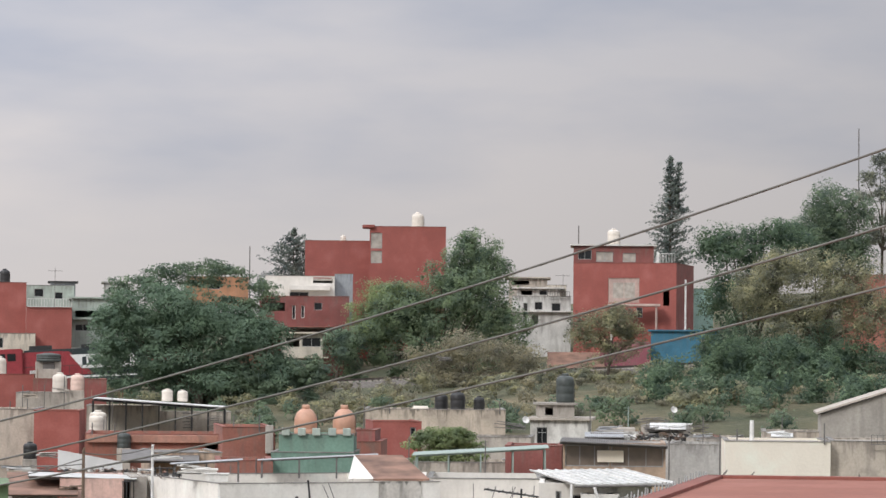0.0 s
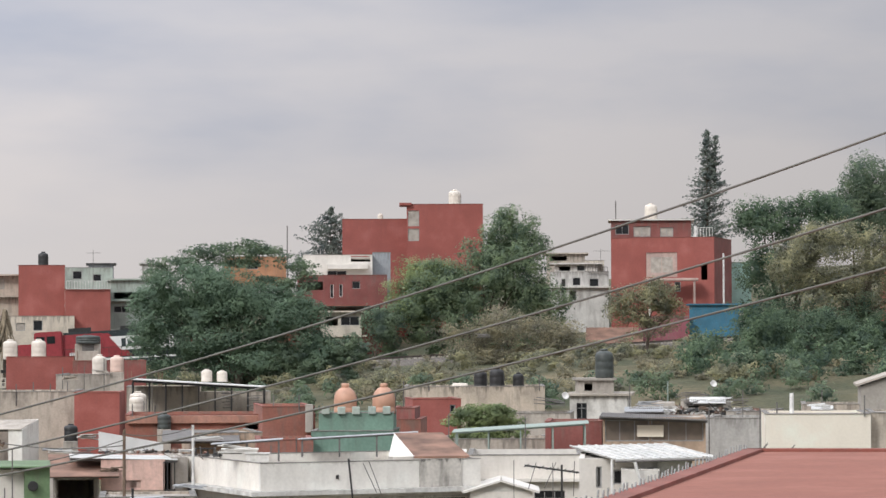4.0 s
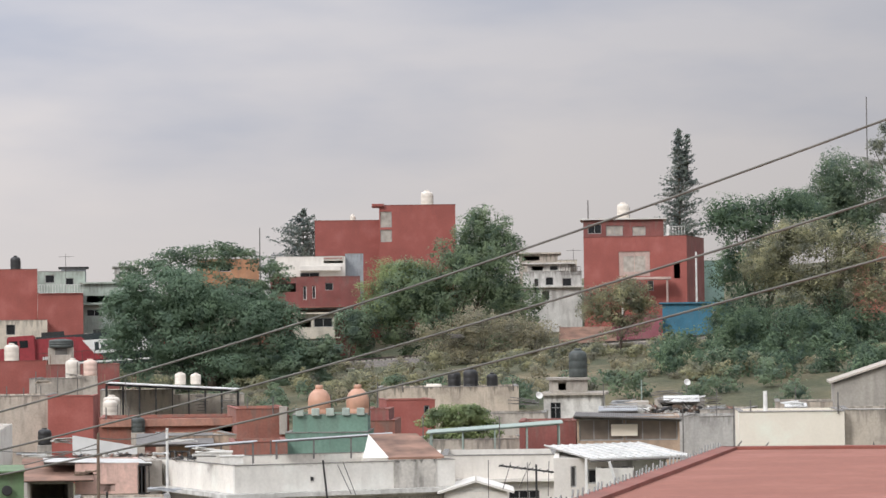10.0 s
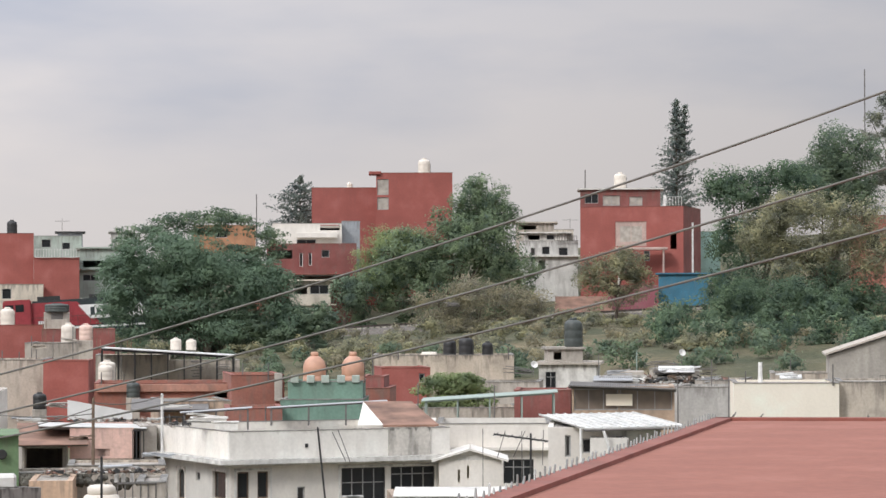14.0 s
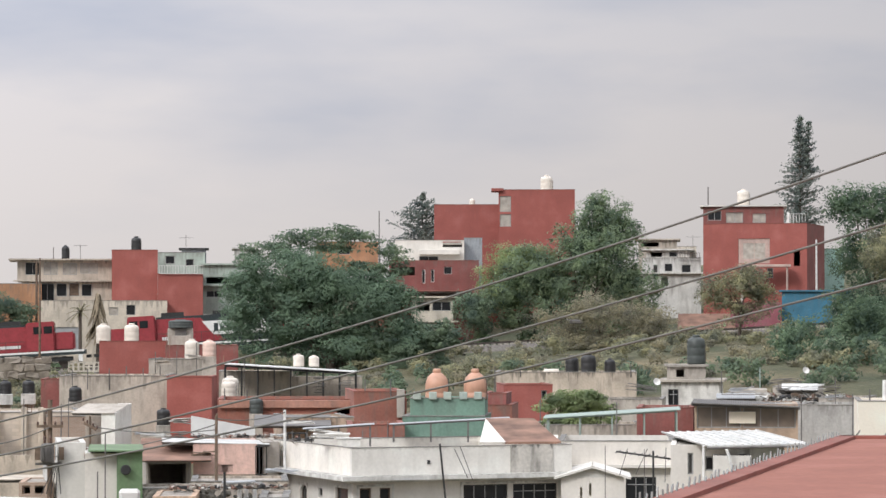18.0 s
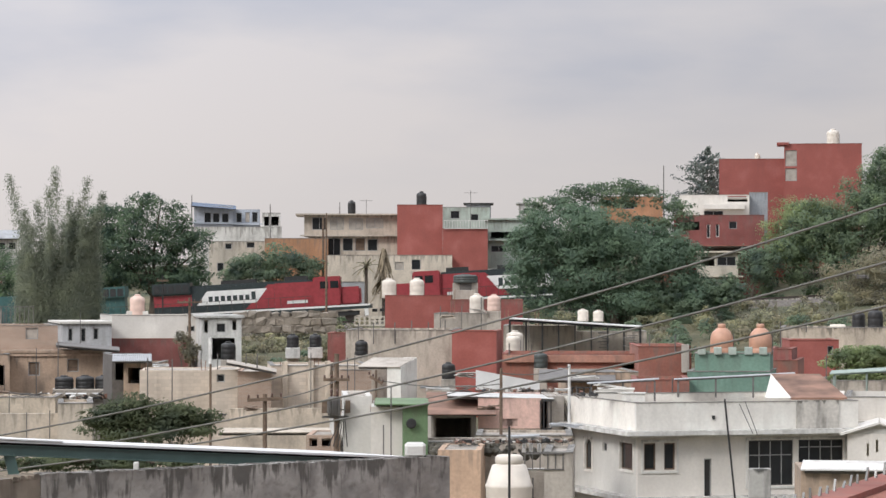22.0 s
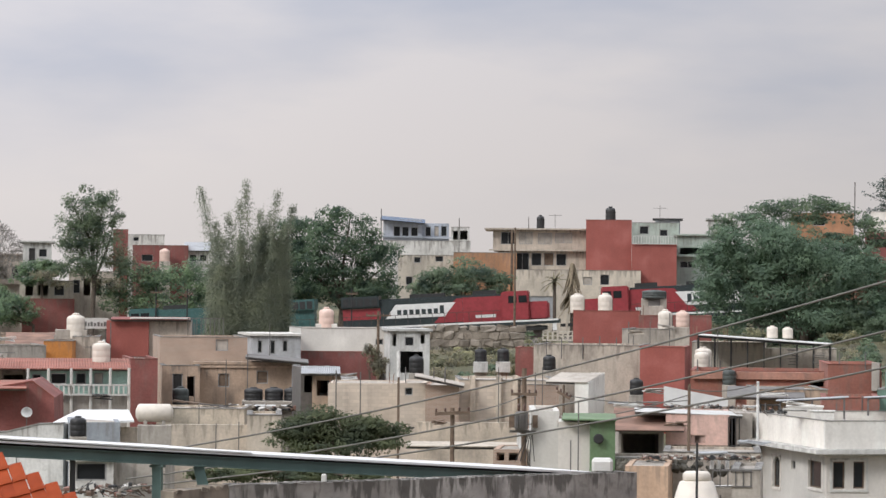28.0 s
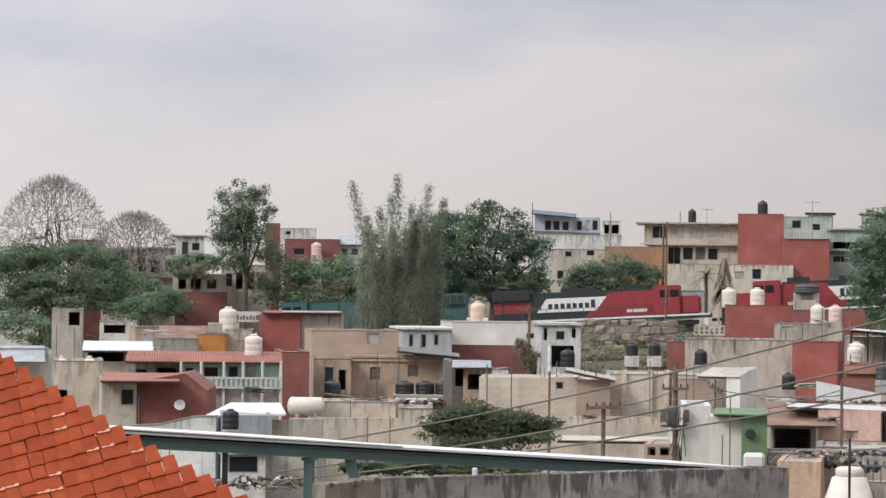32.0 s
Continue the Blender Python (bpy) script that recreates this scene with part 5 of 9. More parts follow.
house("house", -15.53, 323.63, 12.37, 7.59, 9, 10.86, 2.75, WHITE, "white flat-roofed house with a dark recessed terrace", [(5.24, 10.12, 7.47, 10.74, "open"), (2.65, 8.51, 4.75, 9.13, "win")])
solid("balcony_parapet", -14.42, 322.88, 21.67, 4.43, 1.6, 0.55, 2.56, WHITE, "white projecting balcony parapet", "balcony")
house("house", -10.82, 325.82, 12.75, 1.99, 8, 10.8, 1.9, GREYBLUE, "narrow grey blue rendered house wall", parapet=0.2)
house("red_house", -14.66, 315.66, 11.89, 9.57, 9, 8.95, 2.66, DEEPRED, "faded dark red house with pale window frames and a recessed porch", [(0.18, 7.38, 2.71, 8.28, "open"), (3.49, 6.54, 3.85, 7.99, "white"), (4.45, 6.66, 4.81, 7.99, "white"), (5.84, 7.51, 6.68, 8.29, "win")], parapet=0.2)
sheet_roof("roof", -15.51, 311.61, 17.6, 10.09, 4, 2.85, -4.61, BRICKRED, "sloping faded clay coloured porch roof")
house("house", -14.26, 303.16, 11.04, 4.27, 8, 5.73, 2.69, CREAM, "cream two-storey house with open balconies and concrete slabs", [(0.58, 4.38, 1.85, 5.3, "open"), (2.14, 4.39, 4.04, 5.32, "win"), (0.81, 1.49, 1.96, 2.88, "open"), (2.42, 1.51, 3.92, 2.43, "win")], parapet=0.1, slab=0.5, bands=[(3.23, 0.5, 0.15)])
house("house", 11.16, 332.81, 14.29, 6.59, 9, 7.18, -1.92, OFFWHITE, "greyed white house with dark doorways and a ragged roof line", [(1.27, 4.77, 1.77, 6.42, "door"), (2.54, 5.66, 3.42, 6.55, "win"), (4.44, 5.53, 5.45, 6.42, "win"), (2.16, 4.01, 2.92, 5.03, "open")], parapet=0.2, bands=[(5.41, 0.5, 0.15)])
house("house", 10.83, 334.32, 14.37, 4.84, 7, 7.99, -1.86, OFFWHITE, "stepped white upper storey with a projecting slab", [(0.51, 7.26, 1.78, 7.84, "open"), (2.55, 7.26, 3.44, 7.83, "win")], parapet=0.05, slab=0.6)
railing("terrace_railing", 13.05, 332.34, 21.46, 2.53, 0.57, -2.25, STEEL, "thin terrace railing on the white house", 0.05)
house("house", 9.99, 344.86, 15.03, 4.47, 8, 8.79, -1.66, BEIGE, "beige rooftop room behind the white house", [(0.39, 8.03, 2.37, 8.55, "open")], parapet=0.1, slab=0.4)
house("house", 13.18, 340.75, 14.91, 2.21, 6, 8.04, -2.22, CREAM, "small cream rooftop room", parapet=0.2)
# side and back walls are set to a darker red than the front
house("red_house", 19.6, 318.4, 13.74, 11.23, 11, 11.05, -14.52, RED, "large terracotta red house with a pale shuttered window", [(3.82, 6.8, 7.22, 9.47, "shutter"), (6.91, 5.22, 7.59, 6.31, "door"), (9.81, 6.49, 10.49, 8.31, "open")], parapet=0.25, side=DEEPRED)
house("rooftop_room", 18.48, 319.97, 13.79, 8.64, 7, 12.91, -3.31, DEEPRED, "dark red rooftop room with white roof edge and broad windows", [(0.49, 11.43, 1.95, 12.46, "win"), (2.44, 11.18, 4.26, 12.28, "curtain"), (5.3, 11.17, 6.7, 12.15, "curtain")], parapet=0.1, slab=0.35, slab_mat=WHITE)
solid("terrace_railing", 23.21, 319.16, 24.82, 0.3, 0.1, 1.22, -4.16, WHITEFRAME, "white terrace railing post", "railing")
railing("terrace_railing", 24.05, 318.69, 24.74, 1.94, 1.15, -4.32, WHITEFRAME, "white metal railing round the red house's terrace", 0.05)
water_tank("water_tank", 18.68, 323.46, 26.86, 0.67, 1.87, TANKWHITE, "cream plastic water tank on the rooftop room")
post("drain_pipe", 26.08, 317.53, 14.1, 8.97, 0.12, WHITEFRAME, "white drain pipe on the red wall", "pipe")
house("blue_house", 24.9, 304.48, 13.07, 6.83, 6, 4.3, -4.68, BLUE, "teal blue rendered trackside building with a thin roof slab", [(5.09, 1.92, 5.78, 3.55, "curtain")], parapet=0.1, slab=0.3)
house("plum_shed", 18.76, 303.62, 12.72, 5.08, 5, 3.48, -3.54, MAGENTA, "plum coloured trackside shed wall", parapet=0.1)
sheet_roof("roof", 13.66, 301.69, 13.32, 5.86, 5, -2.59, 21.35, RUST, "rusty red sheet roof of a trackside shed")
house("shed", 13.69, 302.19, 12.37, 5.87, 5, 0.94, -2.59, DEEPRED, "low dark red trackside shed", parapet=0.1)
house("house", 45.37, 318.79, 14.48, 4.7, 9, 9.3, -8.1, BRICKRED, "brick red house beyond the trees", [(1.81, 5.77, 3.31, 7.29, "win")], parapet=0.2)
house("teal_house", 28.98, 329.73, 14.95, 2.32, 6, 7.42, -5.02, TURQ, "turquoise house wall behind the trees", parapet=0.1)
post("antenna_mast", 50.06, 356.5, 17.86, 24.72, 0.08, STEEL, "tall grey lattice antenna mast on the hill", "mast")
post("antenna_mast", -22.06, 339.28, 13.2, 13.86, 0.07, STEEL, "thin roof mast above the trees", "mast")
post("antenna_mast", 14.77, 321.66, 26.86, 2.06, 0.07, STEEL, "thin steel roof mast", "mast")

# the far row of houses on the hill, left of the big tree
house("red_house", -45.86, 309.62, 9.96, 4.8, 10, 11.92, 8.43, RED, "tall windowless terracotta red house block", parapet=0.15)
house("red_house", -40.99, 309.3, 10.18, 4.72, 10, 9.17, 7.55, RED, "lower terracotta red house block beside the tall one", parapet=0.15)
house("house", -53.58, 311.43, 18.6, 9.91, 9, 2.25, 9.76, BEIGE, "beige top storey with a row of windows", [(0.84, 0.69, 2.4, 2.02, "win"), (2.76, 0.71, 4.2, 2.03, "curtain"), (4.8, 0.73, 6.25, 1.93, "curtain"), (6.61, 0.86, 8.41, 1.95, "curtain")], parapet=0.1, slab=0.9, bands=[(0, 0.4, 0.15)])
house("house", -53.39, 311.86, 9.75, 9.44, 9, 8.98, 9.71, CREAM, "cream lower storeys with a recessed balcony", [(1.92, 6.67, 3.37, 8.66, "win"), (3.61, 7.29, 4.69, 8.67, "win"), (4.93, 7.3, 6.01, 8.69, "shut"), (6.25, 7.31, 7.33, 8.58, "win")], parapet=0.1, bands=[(6.69, 0.3, 0.15)])
house("house", -48.07, 303.21, 9.43, 12.93, 8, 7.08, 9.01, CREAM, "stained cream house front with a grey sheet gate", [(0.35, 2.02, 4.08, 4.36, "gate"), (6.99, 5.58, 7.92, 6.39, "curtain"), (8.74, 5.59, 9.67, 6.64, "win")], parapet=0.4)
house("orange_house", -58.98, 308.92, 9.28, 6.71, 8, 9.07, 10.81, ORANGE, "orange painted house wall", parapet=0.2)
house("house", -64.92, 311.3, 9.15, 7.88, 9, 8.9, 11.78, CREAM, "pale cream house with small square windows", [(1.7, 8.09, 2.42, 8.7, "win"), (4, 8.24, 4.85, 8.84, "win"), (0.85, 5.72, 1.58, 6.63, "win")])
house("blue_house", -75.21, 341.82, 10.67, 4.54, 10, 12.02, 12.41, PALEBLUE, "pale blue modern house with a long strip of windows", [(1.2, 10.01, 2, 11.21, "win"), (2.2, 10.02, 3, 11.15, "win"), (3.27, 10.03, 4.07, 11.1, "win")], parapet=0.05, bands=[(9.88, 0.3, 0.15)])
house("blue_house", -71.5, 343.03, 10.93, 3.21, 10, 11.33, 11.77, PALEBLUE, "pale blue house wing with tall windows", [(0.4, 9.79, 1.07, 10.93, "win"), (1.47, 9.8, 2, 11, "curtain"), (2.27, 9.81, 2.94, 11.01, "win")], parapet=0.05, bands=[(9.53, 0.3, 0.15)])
sheet_roof("roof", -74.91, 340.46, 22.46, 5.32, 6, 12.41, 5.33, SLATEBLUE, "thin slate blue roof sloping over the pale blue house", lean=4.5, ribs=False)
house("house", -71.75, 338.48, 10.62, 10.55, 9, 9.49, 11.97, OFFWHITE, "pale grey lower storey of the blue house", parapet=0.2)
house("house", -68.35, 342.24, 11.04, 2.13, 7, 10.76, 11.29, OFFWHITE, "open concrete rooftop frame with bare columns", [(0, 9.29, 0.8, 10.35, "open"), (1.06, 9.3, 1.93, 10.36, "open")], parapet=0.1)
house("house", -42.72, 323.19, 11.02, 5.17, 9, 10.92, 7.53, PALEGREEN, "pale green grey rooftop storey behind a balustrade", [(0.86, 9.68, 1.85, 10.54, "win"), (3.08, 9.44, 3.94, 10.19, "win")], parapet=0.2)
railing("balustrade", -40.9, 309.11, 19.35, 4.59, 0.89, 7.54, WHITEFRAME, "white roof terrace balustrade", 0.05)
house("house", -37.43, 317.8, 10.92, 4.46, 9, 9.53, 6.72, PALEGREEN, "grey green house with stacked balconies", [(0.36, 7.51, 3.86, 8.24, "open"), (0.36, 6.05, 2.05, 6.77, "win")], parapet=0.1, slab=0.4, bands=[(7.27, 0.5, 0.15)])
house("rooftop_room", -41.89, 327.33, 11.33, 2.74, 5, 11.05, 7.29, GREYBLUE, "small grey rooftop room under a dark tarpaulin", [(0.25, 10.09, 2.37, 10.71, "open")], parapet=0.05, slab=0.3, slab_mat=DARKSTEEL)
house("house", -37.59, 339.93, 12.38, 2.44, 8, 10.36, 6.31, OFFWHITE, "white house behind the tree crown", [(0.51, 9.22, 1.29, 9.87, "win")], parapet=0.1, slab=0.3)
house("house", -37.61, 306.7, 10.17, 1.28, 6, 4.93, 6.99, OFFWHITE, "narrow grey white wall with tall shutters", [(0.23, 2.58, 0.58, 4.34, "white"), (0.82, 2.59, 1.17, 4.34, "white")], parapet=0.1)
house("terrace_house", -19.34, 317.41, 11.78, 5.13, 8, 6.78, 3.49, BRICKRED, "faded brick red terrace house", [(0.6, 5.48, 3.02, 6.21, "open")], parapet=0.2, slab=0.3)
house("orange_house", -24.66, 325.07, 20.02, 6.8, 8, 3.1, 4.34, ORANGE, "orange house glimpsed behind the tree crown", [(2.47, 1.73, 3.71, 2.48, "win")], parapet=0.2)
water_tank("water_tank", -46.44, 314.59, 21.74, 0.53, 1.73, TANKBLACK, "black water tank on the tall red house")
water_tank("water_tank", -54, 314.4, 21.01, 0.41, 1.52, TANKBLACK, "black water tank on the beige house")
post("antenna_mast", -55.08, 313.19, 21.01, 1.25, 0.05, STEEL, "thin roof aerial on the beige house", "mast")
post("antenna_mast", -67.69, 338.29, 10.9, 11.85, 0.06, STEEL, "thin roof aerial on the blue house", "mast")
post("antenna_mast", -77.24, 339.32, 19.91, 3.97, 0.06, STEEL, "thin steel roof aerial above a house", "mast")
post("utility_pole", -53.61, 295.17, 8.73, 11.62, 0.14, WOOD, "tall weathered wooden utility pole by the railway", "utility pole")

# houses behind the bamboo
house("house", -108.05, 306.51, 6.73, 3.08, 8, 12.39, 19.42, OFFWHITE, "white hillside house with a dark doorway", [(0.62, 10.32, 1.35, 11.8, "door"), (1.72, 10.82, 2.58, 11.69, "win")], parapet=0.1, slab=0.4)
house("house", -100.81, 288.92, 5.91, 5.45, 8, 9, 19.24, CREAM, "cream trackside house with open bays", [(0.58, 7.47, 1.39, 8.63, "open"), (1.85, 7.48, 2.9, 8.64, "open"), (3.48, 7.5, 4.52, 8.54, "win")])
house("house", -97.21, 293.31, 6.38, 5.16, 8, 9.53, 18.34, BEIGE, "beige trackside house with tall open bays", [(0.47, 7.28, 1.17, 8.69, "win"), (1.52, 7.05, 2.23, 8.82, "open"), (2.7, 7.07, 3.4, 8.83, "open"), (3.75, 7.2, 4.46, 8.72, "white")])
house("house", -101.68, 316.05, 7.67, 1.64, 8, 13.09, 17.83, DEEPRED, "brick red house wall behind a tall tree", parapet=0.2)
house("red_house", -96.27, 313.55, 7.77, 6.12, 9, 11.21, 17.07, DEEPRED, "brick red house with a rooftop water tank", [(1, 9.45, 2.25, 10.2, "win")], parapet=0.2)
solid("tank_stand", -95.3, 311.97, 7.84, 1.2, 1.2, 9.39, 16.99, CONCRETE, "tall bare concrete tank tower", "plinth")
water_tank("water_tank", -95.48, 312.54, 17.22, 0.57, 1.43, TANKPINK, "bleached pink water tank on the brick red house")
house("house", -92.94, 316.64, 8.13, 2.77, 8, 10.42, 16.36, OFFWHITE, "small white house with a hipped sheet roof", [(0.5, 9.16, 1.26, 9.91, "win"), (1.63, 9.17, 2.39, 9.92, "win")], parapet=0.05)
sheet_roof("roof", -92.82, 316.26, 18.49, 3.01, 4, 16.36, 14.4, ZINC, "grey sheet roof of a small white house")
house("house", -122.29, 311.88, 6.39, 4.09, 8, 12.33, 21.41, BRICKRED, "dark brick red house behind the bare trees", parapet=0.2)
house("house", -117.69, 310.44, 6.52, 4.07, 8, 11.1, 20.76, BEIGE, "beige house with a tarpaulin roof behind bare trees", [(0.63, 10, 3.13, 10.76, "open")], parapet=0.1, slab=0.3)
house("house", -117.03, 318, 6.6, 6.6, 8, 11.29, 20, BEIGE, "beige flats with open bays behind the bare trees", [(0.4, 8.6, 1.5, 10.0, "open"), (2.0, 8.6, 3.0, 10.0, "win"), (3.5, 8.6, 4.6, 10.0, "open"), (5.1, 8.6, 6.2, 10.0, "win"), (0.6, 6.2, 1.8, 7.5, "win"), (3.4, 6.2, 4.6, 7.5, "open")], parapet=0.1, slab=0.4, bands=[(8.0, 0.4, 0.15)])
house("red_wall", -99.81, 286.62, 5.83, 5.29, 5, 7.23, 19.2, DEEPRED, "dark red wall beside the railway", parapet=0.1)
house("house", -107.51, 343.57, 9.21, 4.79, 8, 11.53, 17.38, OFFWHITE, "far pale house on the skyline", [(1.03, 10.77, 1.71, 11.25, "win")], parapet=0.1)
house("house", -127.2, 304.5, 5.66, 4.32, 8, 12.09, 22.67, OFFWHITE, "white house behind the dark trees", [(1.11, 10.34, 1.97, 11.33, "win")], parapet=0.2)

# mid field below the railway, left part
house("white_house", -51.01, 212.98, 5.34, 6.8, 9, 6, 19.97, WHITE, "long white rendered house with a stained parapet", [(5.54, 4.82, 6.13, 5.24, "win")], parapet=0.25)
house("red_house", -50.93, 209.91, 5.15, 5.76, 4, 4.53, 14.94, DEEPRED, "dark red wall below the white house", parapet=0.1)
house("house", -54.49, 205.91, 4.81, 3.51, 8, 6.03, 21.32, PALEGREY, "pale grey house with tall narrow windows", [(0.41, 4.79, 0.74, 5.69, "win"), (1.31, 4.72, 1.68, 5.7, "win"), (2.21, 4.89, 2.57, 5.71, "win")], parapet=0.15, slab=0.2, slab_mat=WHITE)
house("house", -44.97, 207.18, 5.17, 2.83, 8, 6.1, 16.15, OFFWHITE, "grey white house tower with dark slots", [(0.73, 3.12, 2.35, 4.65, "open"), (0.12, 5.04, 0.44, 5.93, "open"), (2.18, 5.22, 2.47, 5.95, "open"), (1.05, 5.05, 1.7, 5.7, "win")], parapet=0.1, slab=0.2)
water_tank("water_tank", -52.95, 214.56, 11.09, 0.56, 1.81, TANKPINK, "bleached cream water tank on the white house")
solid("tank_stand", -52.86, 214.17, 11.3, 1.6, 2, 0.34, 13.86, WHITE, "white concrete tank plinth", "plinth")
post("white_post", -42.27, 191.39, 4.36, 5.84, 0.09, WHITEFRAME, "white painted steel post", "post")
house("brick_house", -54.19, 186.28, 3.67, 5.7, 9, 7.32, 20.12, BRICK, "bare brick upper storey with a square hatch", [(3.63, 6.45, 4.44, 7.19, "curtain")])
house("brick_house", -54.44, 182.03, 3.42, 2.39, 9, 5.81, 19.25, TAN, "tan unfinished wall with a doorway and a dark cistern", [(0.65, 3.49, 1.3, 5.3, "door"), (1.59, 3.86, 2.03, 5.13, "open")], parapet=0.1)
house("brick_house", -51.18, 185.05, 3.67, 6.29, 9, 5.61, 15.46, TAN, "tan rendered unfinished house with window holes", [(1.54, 4.15, 2.27, 5.03, "shut"), (4.02, 4.39, 4.75, 5.23, "shut")], parapet=0.15, slab=0.1, bands=[(5.4, 0.12, 0.15)])
sheet_roof("roof", -48.71, 184.27, 9.64, 4.07, 5, 14.81, 1.3, STEEL, "thin dark roof sheet sloping over the unfinished house", lean=5, ribs=False)
solid("tank_stand", -49.18, 180.31, 3.57, 1.21, 1.21, 3.48, 15.26, CONCRETE, "tall bare concrete tank tower", "plinth")
water_tank("water_tank", -49.34, 180.89, 7.05, 0.58, 0.93, TANKBLACK, "squat black water tank in a row beside scrap")
solid("tank_stand", -47.94, 180.64, 3.61, 1.21, 1.21, 3.45, 14.86, CONCRETE, "tall bare concrete tank tower", "plinth")
water_tank("water_tank", -48.09, 181.23, 7.07, 0.58, 0.93, TANKBLACK, "squat black water tank in a row beside scrap")
solid("tank_stand", -46.77, 180.95, 3.66, 1.21, 1.21, 3.42, 14.49, CONCRETE, "tall bare concrete tank tower", "plinth")
water_tank("water_tank", -46.92, 181.53, 7.08, 0.58, 0.93, TANKBLACK, "squat black water tank in a row beside scrap")
solid("yard_platform", -47.85, 180.15, 6.68, 3.91, 3, 0.46, 14.87, CONCRETE, "grey concrete platform below the black tanks", "platform")
solid("roof_board", -47.7, 177.71, 6.84, 2.73, 0.8, 0.14, 15.03, SHEET, "pale board leaning before the black tanks", "board")
house("red_house", -63.18, 198.17, 4.1, 2.94, 9, 7.8, 11.18, RED, "dark red house front under a thin roof", parapet=0.05)
sheet_roof("roof", -61.49, 198.18, 12.01, 5.52, 4, 17.24, 1.8, DEEPRED, "thin dark red sheet roof over a terrace", ribs=False)
solid("roof_edge", -60.79, 198.19, 12.02, 4.18, 0.15, 0.12, 17.05, WHITE, "white fascia board of a terrace roof", "fascia")
house("house", -60.48, 199.22, 4.24, 3.01, 6, 7.61, 15.59, BEIGE, "beige concrete terrace wall", parapet=0.1)
railing("terrace_railing", -57.15, 196.87, 10.9, 2.5, 1.25, 16.19, STEEL, "dark steel terrace posts and rail", 0.05)
house("red_house", -54.3, 173.71, 2.96, 1.66, 8, 6.86, 21.26, DEEPRED, "dark maroon side wall of a house", parapet=0.1)
house("orange_shed", -65.46, 190.04, 3.59, 1.92, 6, 6.96, 12.5, BRIGHTORANGE, "orange painted rooftop room", parapet=0.15)
house("house", -64.32, 192.54, 3.76, 1.85, 7, 7.05, 17.17, BEIGE, "beige rooftop wall beside the orange room", parapet=0.2)
water_tank("water_tank", -65.94, 195.16, 10.61, 0.64, 1.79, TANKWHITE, "cream water tank on a rooftop plinth")
solid("tank_stand", -66.08, 194.59, 10.56, 2.18, 2, 0.7, 18.76, CONCRETE, "concrete tank plinth with a pale box", "plinth")
house("house", -66.08, 194.59, 3.83, 2.34, 4, 6.97, 14.86, CONCRETE, "bare grey concrete stairwell block", parapet=0.1)
solid("tank_stand", -53.79, 163.84, 2.58, 1.11, 1.11, 7.16, 18.17, CONCRETE, "tall bare concrete tank tower", "plinth")
water_tank("water_tank", -53.96, 164.37, 9.74, 0.53, 1.32, TANKWHITE, "round cream water tank on the balcony house")
house("turquoise_house", -54.24, 160.9, 2.3, 5.73, 8, 7.25, 18.63, TURQ, "turquoise balcony house with white pillars and dark openings", [(0.32, 6.33, 0.84, 6.91, "win"), (1.35, 6.34, 2.25, 6.98, "white"), (2.77, 6.35, 3.35, 7, "win"), (3.8, 6.36, 4.31, 7, "curtain")], parapet=0.1)
sheet_roof("roof", -55.32, 159.58, 9.56, 8.95, 6, 19.12, 4.31, BRICKRED, "long faded clay red porch roof")
house("house", -58.83, 161.1, 2.23, 3.05, 8, 7.17, 16.16, BEIGE, "beige house bay under the red porch roof", [(0.39, 6.32, 1.1, 6.84, "win"), (1.62, 5.62, 2.73, 6.92, "open")], parapet=0.1)
railing("balustrade", -53.78, 159.79, 8.05, 5.69, 0.64, 18.6, WHITE, "white balustrade with turned balusters", 0.09)
post("porch_pillar", -56.53, 159.05, 2.27, 7.28, 0.1, WHITE, "white round porch pillar", "pillar")
post("porch_pillar", -55.45, 159.43, 2.31, 7.25, 0.1, WHITE, "white round porch pillar", "pillar")
post("porch_pillar", -54.24, 159.85, 2.35, 7.23, 0.1, WHITE, "white round porch pillar", "pillar")
post("porch_pillar", -53.21, 160.2, 2.38, 7.2, 0.1, WHITE, "white round porch pillar", "pillar")
post("porch_pillar", -52.17, 160.54, 2.42, 7.18, 0.1, WHITE, "white round porch pillar", "pillar")
post("porch_pillar", -51.17, 160.86, 2.45, 7.16, 0.1, WHITE, "white round porch pillar", "pillar")
house("house", -55.06, 159.67, 2.23, 8.32, 3, 5.86, 21.63, CONCRETE, "grey terrace wall below the balustrade", parapet=0.05)
poly_house("maroon_house", -55.2, 148.2, 1.74, [(0, 0), (0, 6.93), (2.6, 7.4), (3.75, 6.55), (3.95, 0)], 9, 15.84, DEEPRED, "maroon house side wall with a falling roof line")
sheet_roof("roof", -54.42, 146.73, 8.85, 4.13, 6, 20.35, 2.31, BRICKRED, "brick red flat sheet roof over a beige front", ribs=False)
house("house", -55.9, 147.57, 1.66, 1.84, 8, 7.14, 22.05, BEIGE, "pale beige house front with a dark window", [(1.01, 5.83, 1.72, 6.72, "win")], parapet=0.05)
dish(-52.83, 148.48, 6.79, 0.3)
house("house", -60.93, 154.41, 1.89, 2.71, 8, 7.69, 21.53, SAND, "stacked pale rendered house walls", [(0.28, 5.18, 0.78, 6.12, "open")], parapet=0.2)
house("block_hut", -85.99, 215.48, 4.26, 2.35, 6, 7.64, 20.46, CONCRETE, "bare concrete rooftop hut with dark openings", [(1.31, 6.37, 2.18, 7.43, "open")], parapet=0.1)
